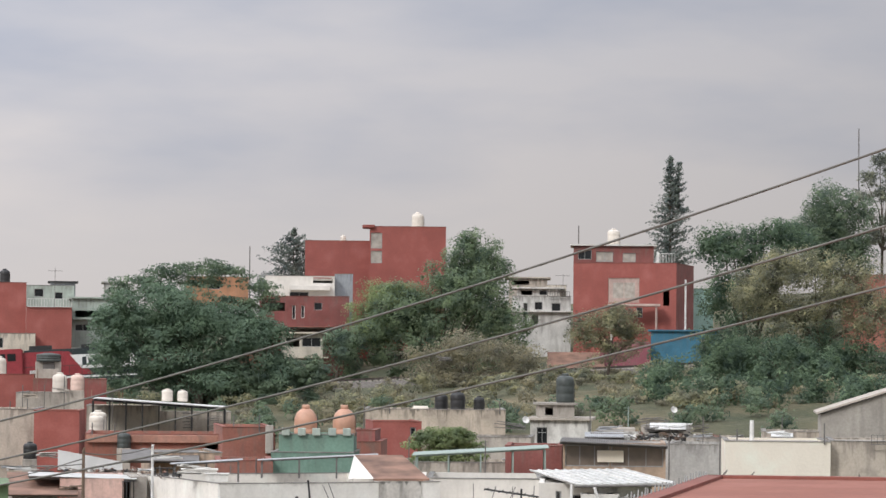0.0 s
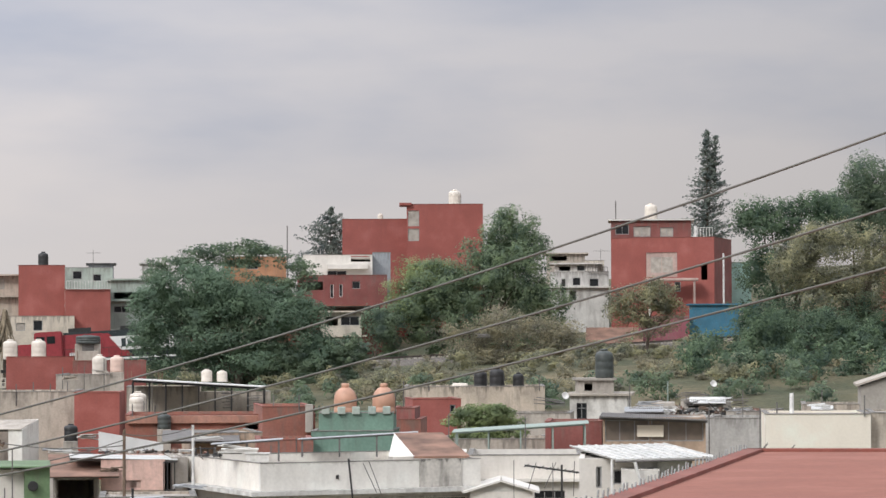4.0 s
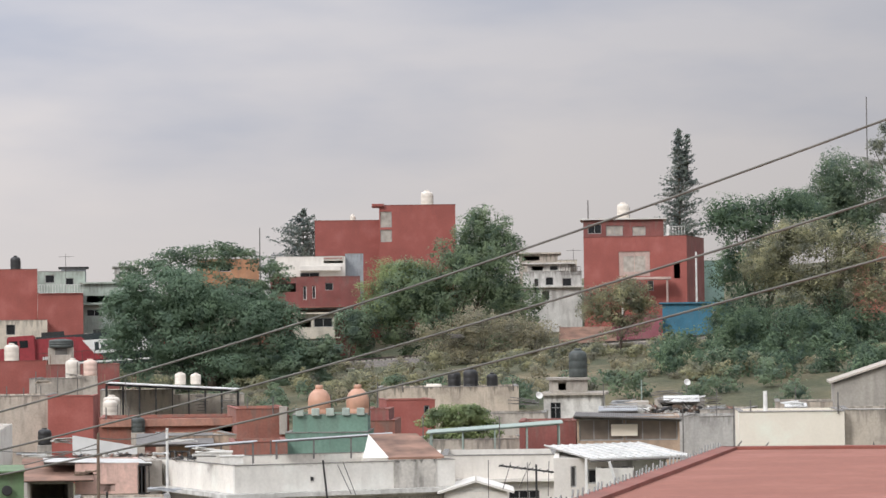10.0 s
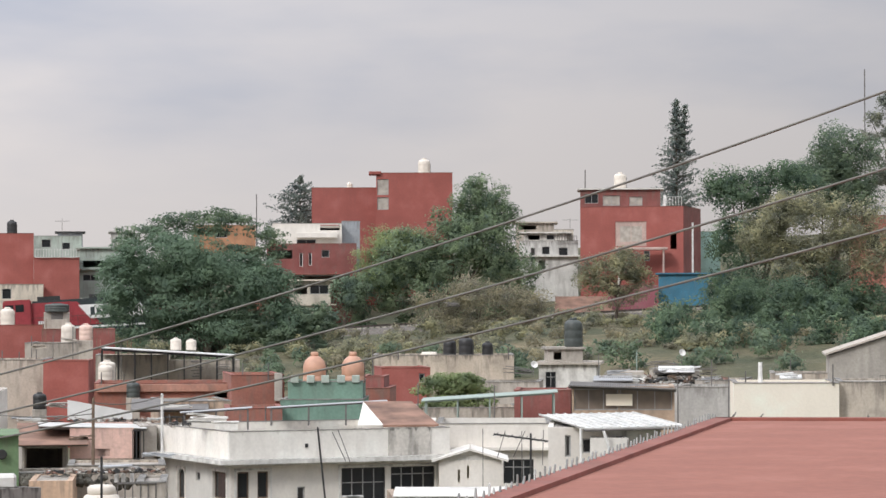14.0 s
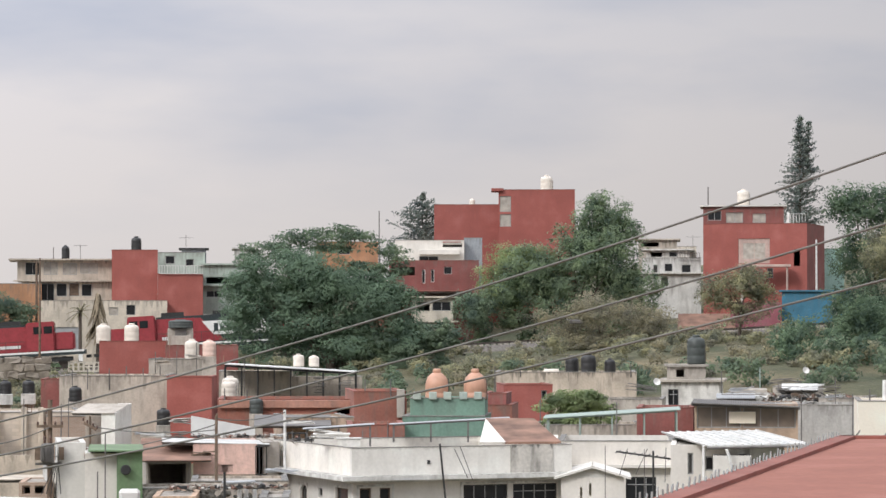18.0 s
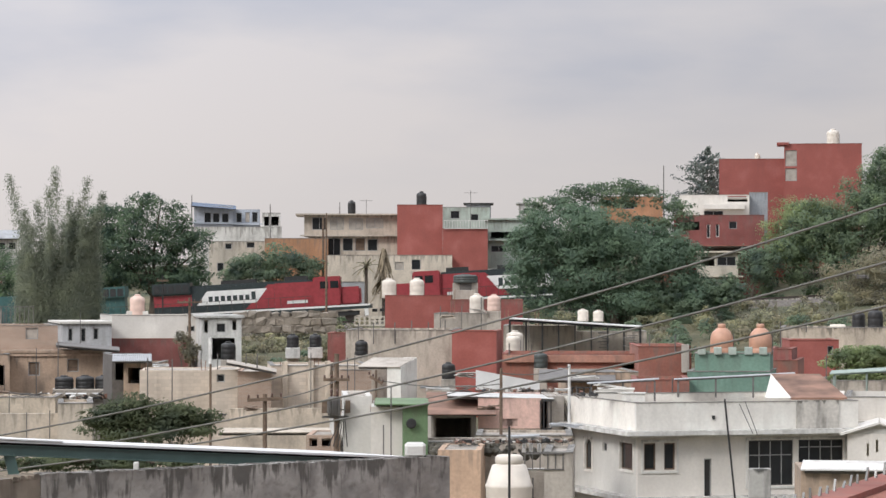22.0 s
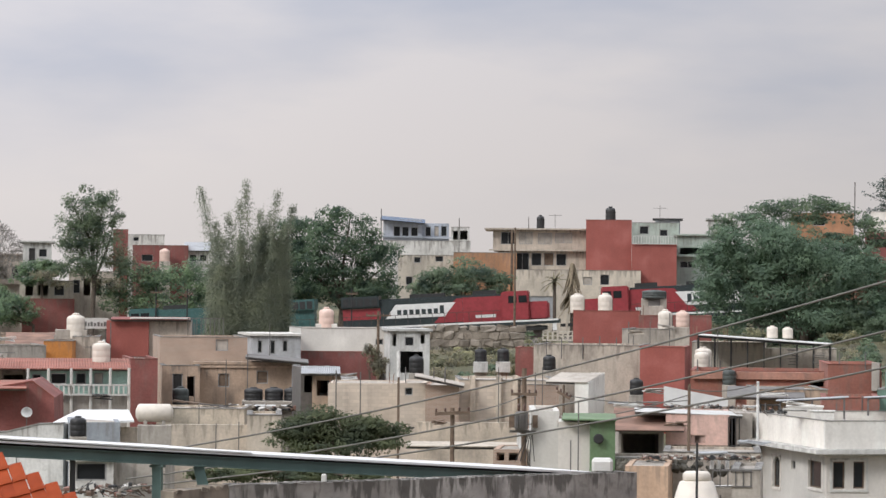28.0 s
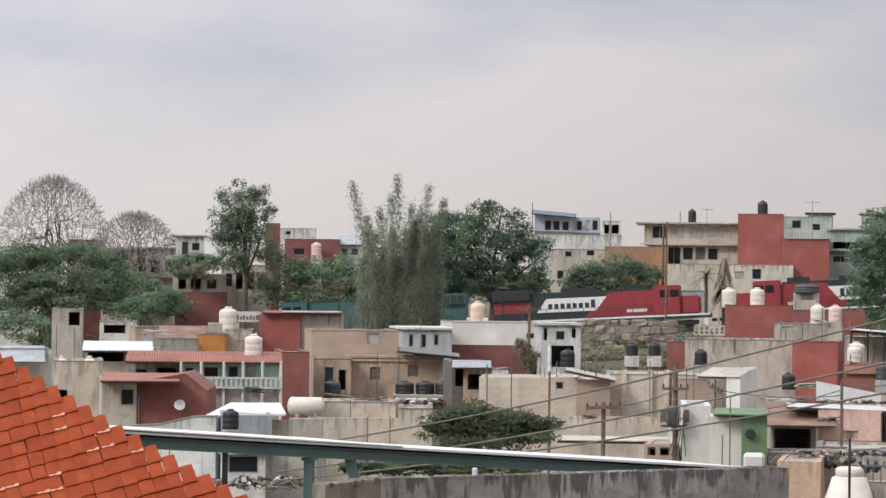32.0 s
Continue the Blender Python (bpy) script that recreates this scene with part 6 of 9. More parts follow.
house("block_hut", -80.94, 213.15, 4.33, 2.75, 6, 6.65, 19.49, OFFWHITE, "pale rooftop hut with a dark window", [(0.34, 5.78, 1.98, 6.43, "open")], parapet=0.1)
sheet_roof("roof", -65.98, 173.9, 9.77, 4.41, 6, 20.78, 4.35, SHEET, "pale sheet roof of a workshop")
house("workshop", -66.3, 174.85, 2.77, 4.23, 7, 7.05, 18.17, BEIGE, "low beige workshop with an open front", [(0.21, 6.26, 2.47, 6.9, "open")], parapet=0.05)
house("house", -65.99, 184.56, 3.29, 3.06, 7, 7.03, 26.18, CONCRETE, "grey concrete roof wall", parapet=0.15)
house("house", -72.44, 202.43, 4.06, 5.7, 8, 6.72, 23.59, TAN, "tan house with a low flat roof", parapet=0.15)
sheet_roof("roof", -67.71, 192.44, 10.26, 4.48, 6, 19.38, 7.07, RUST, "faded reddish brown pitched roof", ribs=False)
house("house", -78.55, 189.36, 3.21, 3.54, 8, 6.16, 27.73, OFFWHITE, "pale house with a grey roof", parapet=0.15)
sheet_roof("roof", -77.17, 184.51, 8.65, 3.73, 7, 22.7, 7.55, ZINC, "dull grey corrugated sheet roof")

# mid field, sheds behind the green canopy
house("shed", -43.63, 131.98, 1.2, 2.37, 6, 6.65, 19.59, GREYBLUE, "grey shed wall under a pale dome roof", parapet=0.05)
skew_roof("roof", ((-47.46, 141, 8.05), (-44.86, 141, 8.09), (-42.67, 135, 7.84), (-46.74, 135, 7.66)), SHEET, "pale sheet roof sloping down from a short ridge")
poly_house("low_house", -51.8, 133, 1.6, [(0, 0), (0, 5.4), (3.5, 5.66), (5.1, 6.05), (6.3, 6.1), (6.3, 0)], 1.2, 0, OFFWHITE, "low grey white wall with a rising top beside the maroon house", category="house")
solid("tank_stand", -40.34, 130.73, 1.32, 1.56, 0.68, 6.51, 17.15, CONCRETE, "low bare concrete tank plinth", "plinth")
lying_tank("water_tank", -40.55, 131.39, 7.82, 0.42, 1.4, 17.15, TANKWHITE, "horizontal cream plastic water tank")
house("yard_wall", -40.13, 137.25, 1.44, 7.67, 0.5, 6.01, 22.8, SAND, "long beige rendered yard wall", parapet=0.02)
house("yard_wall", -36.6, 136.17, 1.43, 1.61, 5, 6.7, 15.05, SAND, "cream rendered yard wall end", parapet=0.1)
solid("tank_stand", -43.26, 128.52, 1.21, 0.78, 0.78, 6.13, 18.6, CONCRETE, "tall bare concrete tank tower", "plinth")
water_tank("water_tank", -43.39, 128.89, 7.34, 0.37, 0.93, TANKBLACK, "black water tank beside the shed")
house("low_house", -37.1, 112.01, 0.82, 1.66, 6, 6.43, 19.63, OFFWHITE, "pale low house with a dark window", [(0.18, 5.65, 1.39, 6.37, "win")], parapet=0.1, slab=0.2)
house("low_house", -36.25, 115.44, 0.84, 2.08, 5, 6.33, 12.23, CONCRETE, "grey low wall behind the steel posts", parapet=0.05)
house("block_house", -37.71, 161.66, 2.61, 3.99, 6, 6.32, 10.53, BLOCK, "bare concrete block wall with stubs of posts", parapet=0.05)
house("block_house", -34.43, 159.32, 2.53, 1.43, 7, 6.52, 9.59, BLOCK, "pale block house corner with a small window", [(0.31, 5.84, 0.74, 6.27, "win")], parapet=0.05)
house("block_house", -32.74, 159.27, 2.55, 1.85, 7, 6.41, 10.31, BRICK, "bare brick panel in a concrete frame", parapet=0.05)
sheet_roof("roof", -32.75, 158.55, 9.23, 2.77, 2.0, 11.67, 3, CONCRETE, "pale sheet roof raking down over a brick hut", lean=11, ribs=False, thick=0.03)
house("block_house", -29.52, 161.83, 2.74, 5.46, 8, 6.46, 12.94, BLOCK, "tall bare block wall with concrete columns", parapet=0.1)
solid("concrete_column", -31.41, 161.17, 5.56, 0.31, 0.3, 3.9, 11.03, SAND, "pale concrete wall column", "column")
solid("concrete_column", -30, 161.44, 5.58, 0.31, 0.3, 3.9, 10.53, SAND, "pale concrete wall column", "column")
solid("concrete_column", -29.09, 161.6, 5.59, 0.31, 0.3, 3.9, 10.2, SAND, "pale concrete wall column", "column")
house("block_house", -27.67, 161.45, 2.75, 2.11, 8, 6.24, 12.32, BRICK, "bare brick upper wall", parapet=0.1)
house("garden_wall", -30.47, 155.03, 2.36, 5.4, 0.4, 4.78, 13.72, SAND, "peeling beige rendered garden wall", parapet=0.02)
sheet_roof("roof", -28.98, 147.17, 6.29, 6.12, 4, 11.14, 0.47, SAND, "low pale ledge over a yard wall", ribs=False)
poly_house("white_house", -23.2, 150.0, 2.9, [(0, 0), (2.6, 0), (2.6, 7.05), (0, 6.6)], 0.74, 80, CREAMWHITE, "white cube house with a grey side under a raking roof")
sheet_roof("roof", -24.38, 150.1, 9.53, 2.3, 2.5, -10, 9.5, CONCRETE, "grey sheet roof raking up over the white cube house", ribs=False, thick=0.03)
house("house", -30.09, 193.68, 4.71, 7.06, 9, 5.94, 3.63, BEIGE, "long beige parapet wall with a water tank", parapet=0.9)
house("red_wall", -24.65, 190.41, 4.62, 2.89, 6, 6.02, 3.48, RED, "terracotta red rooftop wall of a house", parapet=0.1)
house("house", -34.81, 196.95, 4.8, 1.29, 5, 5.57, 6.12, DEEPRED, "dark red rooftop wall of a house", parapet=0.1)
solid("tank_stand", -32.21, 191.37, 4.63, 0.87, 0.87, 4.39, 9.55, CONCRETE, "tall bare concrete tank tower", "plinth")
water_tank("water_tank", -32.28, 191.8, 9.02, 0.41, 1.03, TANKBLACK, "black water tank on the beige roof")
house("red_house", -33.23, 223.54, 6.6, 5.08, 9, 6.17, 4.56, RED, "terracotta red rooftop block", parapet=0.2)
breeze_wall("breeze_blocks", -36.73, 221.98, 10.47, 2.3, 0.77, 9.4, "cream pierced breeze block parapet")
water_tank("water_tank", -35.91, 226.17, 12.57, 0.56, 1.55, TANKWHITE, "cream water tank on the red rooftop")
water_tank("water_tank", -33.78, 226.5, 12.57, 0.56, 1.57, TANKWHITE, "second cream water tank on the red rooftop")
house("house", -28.36, 212.11, 6, 4.04, 8, 5.54, 2.42, CONCRETE, "raw concrete roof structure", parapet=0.2)
house("house", -27.82, 222.27, 6.7, 5.46, 9, 5.76, 8.43, DEEPRED, "dark red house wall behind the concrete roof", parapet=0.2)
solid("tank_stand", -25.75, 209.92, 6.06, 1.01, 1.01, 5.69, 6.99, CONCRETE, "tall bare concrete tank tower", "plinth")
water_tank("water_tank", -25.81, 210.42, 11.75, 0.48, 1.2, TANKPINK, "bleached pink water tank on a concrete roof")
water_tank("water_tank", -27.42, 213.24, 11.33, 0.52, 1.67, TANKWHITE, "grey cream water tank behind")
solid("tank_stand", -29.64, 223.71, 12.26, 1.94, 1.94, 1.49, 7.55, CONCRETE, "low bare concrete tank plinth", "plinth")
water_tank("water_tank", -29.68, 224.04, 13.75, 0.92, 0.68, TANKGREY, "wide dark saucer-shaped water tank on a stand")
solid("tank_stand", -29.59, 223.55, 13.15, 0.89, 1.4, 0.6, 7.54, STEEL, "dark steel frame under a tank", "stand")
solid("tank_stand", -29.5, 223.06, 11.41, 1.35, 2, 1.79, 7.53, CONCRETE, "tall raw concrete tank tower", "plinth")
solid("tank_stand", -21.85, 188.24, 4.66, 0.99, 0.99, 4.64, 6.62, CONCRETE, "tall bare concrete tank tower", "plinth")
water_tank("water_tank", -21.91, 188.73, 9.31, 0.47, 1.18, TANKWHITE, "cream water tank at the canopy wall")
solid("tank_stand", -22.55, 163.05, 3.04, 0.79, 0.79, 5.43, 7.87, CONCRETE, "tall bare concrete tank tower", "plinth")
water_tank("water_tank", -22.6, 163.44, 8.47, 0.37, 0.94, TANKBLACK, "black water tank behind the white cube house")
house("green_house", -17.9, 119.67, 1.08, 1.01, 6, 7.81, 13.71, LIME, "apple green house front with a round vent", parapet=0.05)
house("green_house", -19.09, 119.79, 1.08, 1.33, 6, 7.72, 9.06, WHITE, "white side wall of the green house", parapet=0.05)
solid("roof_edge", -18.4, 119.19, 8.88, 2.23, 6, 0.07, 8.78, LIME, "thin apple green roof edge slab", "roof")
house("white_house", -20.72, 122.26, 1.13, 1.17, 6, 8, 10.92, WHITE, "white narrow house wall", parapet=0.05)
round_vent(-18.04, 119.45, 8.14, 0.21, 8.59)
sheet_roof("roof", -18.21, 135.78, 7.78, 3.3, 7, 7.64, 6.2, RUST, "rusty brown sheet roof over an open shed", ribs=False, thick=0.03)
house("open_shed", -18.74, 137.33, 1.67, 2.11, 5, 6.09, 10.37, CONCRETE, "dark open shed under the rusty roof", [(0.11, 4.77, 1.98, 5.94, "open")], parapet=0.05)
pink_house = house("pink_house", -16.2, 138.09, 1.73, 2.95, 7, 6.72, 6.6, PINK, "salmon pink house wall with a red brown hatch and brown foot", [(1.15, 5.4, 1.85, 5.75, "shutter")], parapet=0.05)
part("base_band", boxm((-1.475, -0.05, 4.8, 1.475, -0.003, 5.3)), TAN, pink_house, "dirty brown painted foot of the wall")
railing("slatted_gate", -14.5, 138.1, 7.0, 0.55, 1.35, 6.0, DARKSTEEL, "dark slatted gate beside the pink wall", 0.05)
house("dark_gap", -14.15, 139.28, 1.8, 0.78, 5, 6.7, 9.7, CONCRETE, "grey block wall in shade", parapet=0.05)
poly_house("awning", -19.33, 150.0, 8.39, [(0, 0), (0, 1.0), (3.25, 0.4), (3.25, 0)], 0.06, 6.7, SHEET, "white canvas awning hung over a yard", category="awning")
sheet_roof("roof", -16.6, 138.0, 8.5, 5.0, 4, 8.5, 0.4, DIRTYSHEET, "thin pale sheet roof over the pink house", lean=1.6, ribs=False, thick=0.03)
house("beige_house", -15.6, 115.96, 1.08, 1.69, 5, 6.2, 5.06, PEACH, "peeling orange beige wall", parapet=0.05)
house("rubble_wall", -15.11, 121.06, 1.15, 5.6, 4, 6.15, 12.32, CONCRETE, "broken concrete roof slab with weeds", parapet=0.1)
solid("tank_stand", -9.26, 78.79, 1.21, 1.33, 1.33, 6.04, 6.7, CONCRETE, "tall bare concrete tank tower", "plinth")
water_tank("water_tank", -9.33, 79.45, 7.24, 0.63, 2.04, TANKWHITE, "large cream water tank close below", "cone")

# mid field, centre
house("terrace_house", -15.37, 175.33, 3.79, 11.19, 9, 5.78, 5.01, BRICKRED, "faded brick red house with a long parapet", [(7.06, 4.91, 8.39, 5.44, "open")], parapet=0.4)
house("terrace_house", -21.68, 202.64, 5.53, 5, 6, 5.28, 4.81, CREAM, "beige concrete terrace wall", parapet=0.1)
canopy("canopy", -18.92, 199.1, 8.97, 8.86, 3.4, 2.1, 5.43, SHEET, DARKSTEEL, "thin sloping sheet canopy on dark steel posts", 9, fall=0.55, thick=0.07)
house("house", -17.42, 203.76, 5.73, 6, 4, 4.68, 6.19, BEIGE, "shaded beige wall under the canopy", parapet=0.1)
water_tank("water_tank", -18.54, 200.85, 11.17, 0.37, 0.86, TANKWHITE, "cream water tank on the terrace canopy")
water_tank("water_tank", -17.51, 200.94, 11.17, 0.35, 0.78, TANKWHITE, "second cream water tank on the terrace canopy")
solid("tank_stand", -22.43, 194.12, 5.06, 1.18, 1.18, 4.17, 6.59, CONCRETE, "tall bare concrete tank tower", "plinth")
water_tank("water_tank", -22.5, 194.7, 9.23, 0.56, 1.41, TANKWHITE, "cream water tank at the terrace wall")
solid("tank_stand", -18.61, 174.3, 3.8, 0.81, 0.81, 4.96, 6.09, CONCRETE, "tall bare concrete tank tower", "plinth")
water_tank("water_tank", -18.65, 174.71, 8.75, 0.39, 0.97, TANKGREY, "dark brown water tank in front of the parapet")
house("house", -11.12, 171.64, 3.62, 3.01, 9, 6.5, 7.61, BRICKRED, "brick red end wall with a pale corner pillar")
solid("parapet_band", -16.94, 174.93, 9.08, 7.84, 0.2, 0.47, 5.53, COPING, "faded orange coping band along the red parapet", "parapet")
sheet_roof("roof", -14.84, 157.3, 8.65, 4.12, 4, 5.39, 6.56, STEEL, "dull grey brown sheet roof", ribs=False)
solid("corner_pillar", -9.89, 171.31, 8.63, 0.46, 0.4, 1.63, 3.3, CONCRETE, "pale concrete corner pillar", "pillar")
house("house", -13.55, 159.43, 2.83, 3.66, 7, 6.17, 11.36, TAN, "brown low roofs behind the white house", parapet=0.1)
house("green_house", -6.74, 155.85, 2.72, 4.34, 6, 6.46, -1.42, GREEN, "sea green painted rooftop house", parapet=0.1)
house("green_house", -6.58, 156.86, 2.78, 3.95, 5, 7.33, -0.2, GREEN, "sea green tank tower with crenels", parapet=0.1)
solid("crenel", -8.18, 156.59, 10.05, 0.42, 0.5, 0.4, 2.99, PALEGREEN, "pale topped green crenel block", "crenel")
solid("crenel", -7.34, 156.63, 10.05, 0.42, 0.5, 0.4, 2.68, PALEGREEN, "pale topped green crenel block", "crenel")
solid("crenel", -6.57, 156.66, 10.05, 0.42, 0.5, 0.4, 2.4, PALEGREEN, "pale topped green crenel block", "crenel")
solid("crenel", -5.73, 156.7, 10.05, 0.42, 0.5, 0.4, 2.1, PALEGREEN, "pale topped green crenel block", "crenel")
solid("crenel", -4.96, 156.72, 10.05, 0.42, 0.5, 0.4, 1.81, PALEGREEN, "pale topped green crenel block", "crenel")
water_tank("water_tank", -7.21, 158.34, 10, 0.61, 1.66, TANKTERRA, "terracotta plastic water tank on the green tower", "bell")
water_tank("water_tank", -5.16, 158.42, 10, 0.61, 1.66, TANKTERRA, "terracotta plastic water tank on the green tower", "bell")
house("red_house", -4.44, 169.94, 3.62, 1.36, 5, 6.42, -2.4, DEEPRED, "dark red wall behind the green tower", parapet=0.1)
house("concrete_house", -0.43, 206, 6.34, 9.81, 9, 4.35, 0.12, STREAKED, "long bare concrete house with a stained parapet")
house("red_house", -2.76, 187.98, 4.92, 3.09, 6, 5.27, 6.04, RED, "small terracotta red block with a sloping cap", [(2.37, 4.34, 2.73, 4.92, "win")], parapet=0.1)
lying_tank("water_tank", -1.43, 208, 10.39, 0.2, 0.95, 0.39, TANKWHITE, "small white lying tank on the concrete house")
water_tank("water_tank", 1.16, 209, 10.39, 0.51, 1.61, TANKBLACK, "black water tank on the concrete house")
water_tank("water_tank", 2.67, 208.98, 10.39, 0.38, 1.25, TANKBLACK, "low black water tank on the concrete house")
water_tank("water_tank", 0, 210, 10.39, 0.45, 1.44, TANKBLACK, "black water tank on the concrete house behind")
house("tank_house", 8.11, 203.84, 6.39, 3.96, 7, 3.68, -4.88, OFFWHITE, "small grey white house carrying a black tank", [(0.47, 2.09, 1.16, 3.18, "grid")], parapet=0.05, slab=0.3, slab_mat=CONCRETE)
house("tank_house", 8, 204.84, 6.47, 2.42, 4, 4.63, 1.66, CONCRETE, "raw concrete tank tower", [(0.39, 3.93, 0.94, 4.48, "open")], parapet=0.05, slab=0.2)
water_tank("water_tank", 8.61, 206.32, 11.26, 0.62, 2.02, TANKGREY, "dark water tank on its concrete tower")
house("red_house", 5, 159.92, 3.11, 3.04, 6, 6.41, -3.09, DEEPRED, "dark red wall under the canopy", parapet=0.1)
canopy("canopy", 2.05, 151.98, 8, 6.6, 3.4, 1.42, -0.81, PALESTEEL, PALESTEEL, "pale green sheet canopy on slim posts", 5, 0.8, fall=-0.42, thick=0.04)
house("glass_house", 9.16, 156.73, 2.96, 5.42, 6, 6.86, -3.35, TAN, "brown glazed rooftop room", [(0.12, 5.6, 2.45, 6.74, "bronze"), (2.55, 5.6, 5.3, 6.74, "bronze")], parapet=0.05)
solid("wall_board", 8.95, 156.66, 8.8, 1.4, 0.05, 0.62, -3.35, PALE_YELLOW, "pale yellow board on the glazed rooftop room", "board")
sheet_roof("roof", 9.07, 155.74, 9.81, 5.68, 7, -3.33, 0.27, STEEL, "thin grey brown roof sheet", lean=2)
house("block_house", 14.25, 166.39, 3.65, 3.29, 7, 5.85, -10.1, PALECEMENT, "pale grey rendered low house", parapet=0.2)
solid("roof_slab", 11.25, 189.67, 9.59, 2.34, 4, 0.29, -3.39, CONCRETE, "thin concrete roof slab", "roof")
house("house", 13.83, 185.49, 5.05, 2.65, 6, 5.06, -9.46, CONCRETE, "small grey house with cluttered roof", [(0.35, 4.28, 1.41, 4.85, "open")], parapet=0.1)
house("cream_house", 16.93, 149.04, 2.6, 5.24, 8, 7.55, -3.88, PALE_YELLOW, "smooth pale yellow house wall", parapet=0.1)
house("block_house", 21.39, 149.48, 2.66, 3.49, 8, 7.53, -5.54, BEIGE, "plain beige block wall of a house", parapet=0.1)
poly_house("gable_house", 21.25, 166.0, 3.77, [(0, 0), (0, 7.5), (7.5, 10.0), (7.5, 0)], 8, -6, CONCRETE, "grey concrete house with a raking roof edge", top=2)
railing("window_bars", 22.9, 148.9, 10.05, 2.6, 0.5, -5.5, STEEL, "thin rusty bars standing on a block wall", 0.03)
post("white_pipe", 15.83, 151.17, 10.03, 1.15, 0.12, WHITEFRAME, "white vent pipe on the yellow house", "pipe")
post("white_pipe", -12.79, 131.88, 1.61, 8.61, 0.07, WHITEFRAME, "white pipe at the house corner", "pipe")

# white corrugated roofs beside the white house
ribbed_roof("roof", (3.86, 128.0, 9.38), (7.88, 128.0, 9.47), (9.28, 118.0, 9.29), (5.35, 118.0, 9.2), DIRTYSHEET, "weathered white corrugated roof beside the white house")
rod("porch_post", (5.23, 118.3, 9.2), (5.22, 118.3, 1.4), 0.06, WHITEFRAME, "white painted porch post", "post")
rod("leaning_post", (6.1, 117.5, 9.1), (6.4, 117.5, 8.0), 0.06, WHITEFRAME, "leaning white post under the sheet roof", "post")
house("white_annexe", 5.27, 120.89, 1.34, 2.53, 7, 7.78, -2.5, WHITE, "white annexe with dark windows", [(0.69, 6.58, 0.92, 7.45, "door"), (1.38, 6.72, 2.02, 7.32, "win")], parapet=0.05)
house("white_annexe", 7.38, 118.77, 1.36, 2.14, 6, 7.89, -0.96, OFFWHITE, "greyed white rendered house annexe", [(0.34, 7.03, 0.79, 7.48, "win")], parapet=0.05)
house("white_annexe", 6.35, 117.9, 1.36, 1.5, 1.5, 7.45, -1.5, WHITE, "white wall under the corrugated roof", parapet=0.05)

# trees on the hill
tree("broad_tree", -21.45, 263.13, 9.8, [(-5.26, -0.48, 4.88, 5.07, 4.08, 4), (-0.75, -0.06, 6.14, 5.34, 4.32, 4.27), (4.26, 0.31, 4.38, 4.54, 3.53, 3.31), (-7.51, -0.72, 6.64, 2.77, 2.5, 3.09), (-3.51, -0.31, 8.81, 3.41, 2.79, 2.77), (-1, -0.08, 7.9, 2.93, 2.33, 2.24), (1.86, 2.15, 6.91, 4, 2.88, 2.4), (-1.25, -0.11, 1.86, 7.47, 4.68, 2.93), (6.77, 0.46, 2.87, 2.93, 2.52, 2.67), (8.77, 0.57, 0.86, 2.13, 1.68, 1.6), (-6.26, -0.59, 8.66, 2.24, 2.02, 2.24), (5.27, 0.38, 6.89, 2.4, 1.92, 1.87)], 93600, 0.120, LEAF_BIG, "large broad dark green tree before the railway", 11, 0.5, extra=([(-7.08, 2.34, 10.08, 1.6, 1.15, 0.96), (-5.82, 2.48, 11, 2.24, 1.49, 1.07), (-3.03, 2.75, 11.81, 2.99, 1.87, 1.17), (-0.24, 2.99, 12.22, 2.88, 1.73, 0.96), (2.55, 3.2, 11.76, 2.56, 1.51, 0.8), (4.83, 3.35, 10.84, 1.81, 1.18, 0.8), (6, 3.43, 9.87, 1.17, 0.91, 0.85), (4.83, 3.35, 8.86, 1.92, 1.44, 1.28), (2.55, 3.2, 9.37, 2.13, 1.3, 0.75), (-0.5, 2.97, 11, 2.99, 1.58, 0.53)], 12500, 0.115, LEAF_DARK))
tree("tall_tree", -0.2, 304, 12.22, [(-4.88, -0.04, 5.74, 4.13, 3.72, 4.13), (0, 0, 6.89, 5.67, 4.95, 5.33), (4.47, -0.03, 7.17, 4.67, 4.2, 5.33), (3.33, -0.02, 10.63, 3.33, 3, 4), (-1.72, -0.01, 3.72, 6, 4.2, 3.33), (0.87, 0, 10.35, 2.67, 2.22, 2.27), (6.58, -0.07, 4.86, 3, 2.7, 4), (5.16, -0.04, 11.2, 2, 1.8, 2.67), (-2.87, -0.02, 7.18, 3, 2.55, 2.67), (2.76, -0.01, 14.2, 1.2, 1.08, 1.33), (2.42, -0.01, 12.65, 2.13, 1.92, 2.13)], 72800, 0.129, LEAF_TALL, "tall uneven green tree behind the railway", 12, 0.35, extra=([(-6.2, -0.07, 8.06, 3.33, 2.52, 2.27), (-7.76, -0.1, 5.75, 2.27, 2.04, 3), (-3.9, -0.03, 8.63, 2.8, 2.16, 2), (-6.61, -0.08, 4.3, 2.67, 2.4, 2.67)], 16200, 0.096, LEAF_FRESH))
tree("conifer_shrub", -10.48, 299.82, 11.44, [(0.11, 0, 3.09, 2.3, 2.07, 2.91), (1.24, 0.04, 4.81, 1.46, 1.31, 1.46)], 7800, 0.114, LEAF_DARK, "dark dense evergreen shrub", 13, 0.2)
tree("dry_shrub", 2.99, 280.48, 11.8, [(-3.17, 0.02, 1.86, 3.4, 2.6, 2.38), (0, 0, 2.93, 3.97, 3.01, 2.72), (3.68, -0.06, 1.86, 3.4, 2.81, 2.83), (-1.06, 0.01, 0.27, 5.67, 3.47, 2.04)], 29120, 0.091, LEAF_DRY, "dry olive brown thicket before the railway", 14, 0.15, fill=0.6)
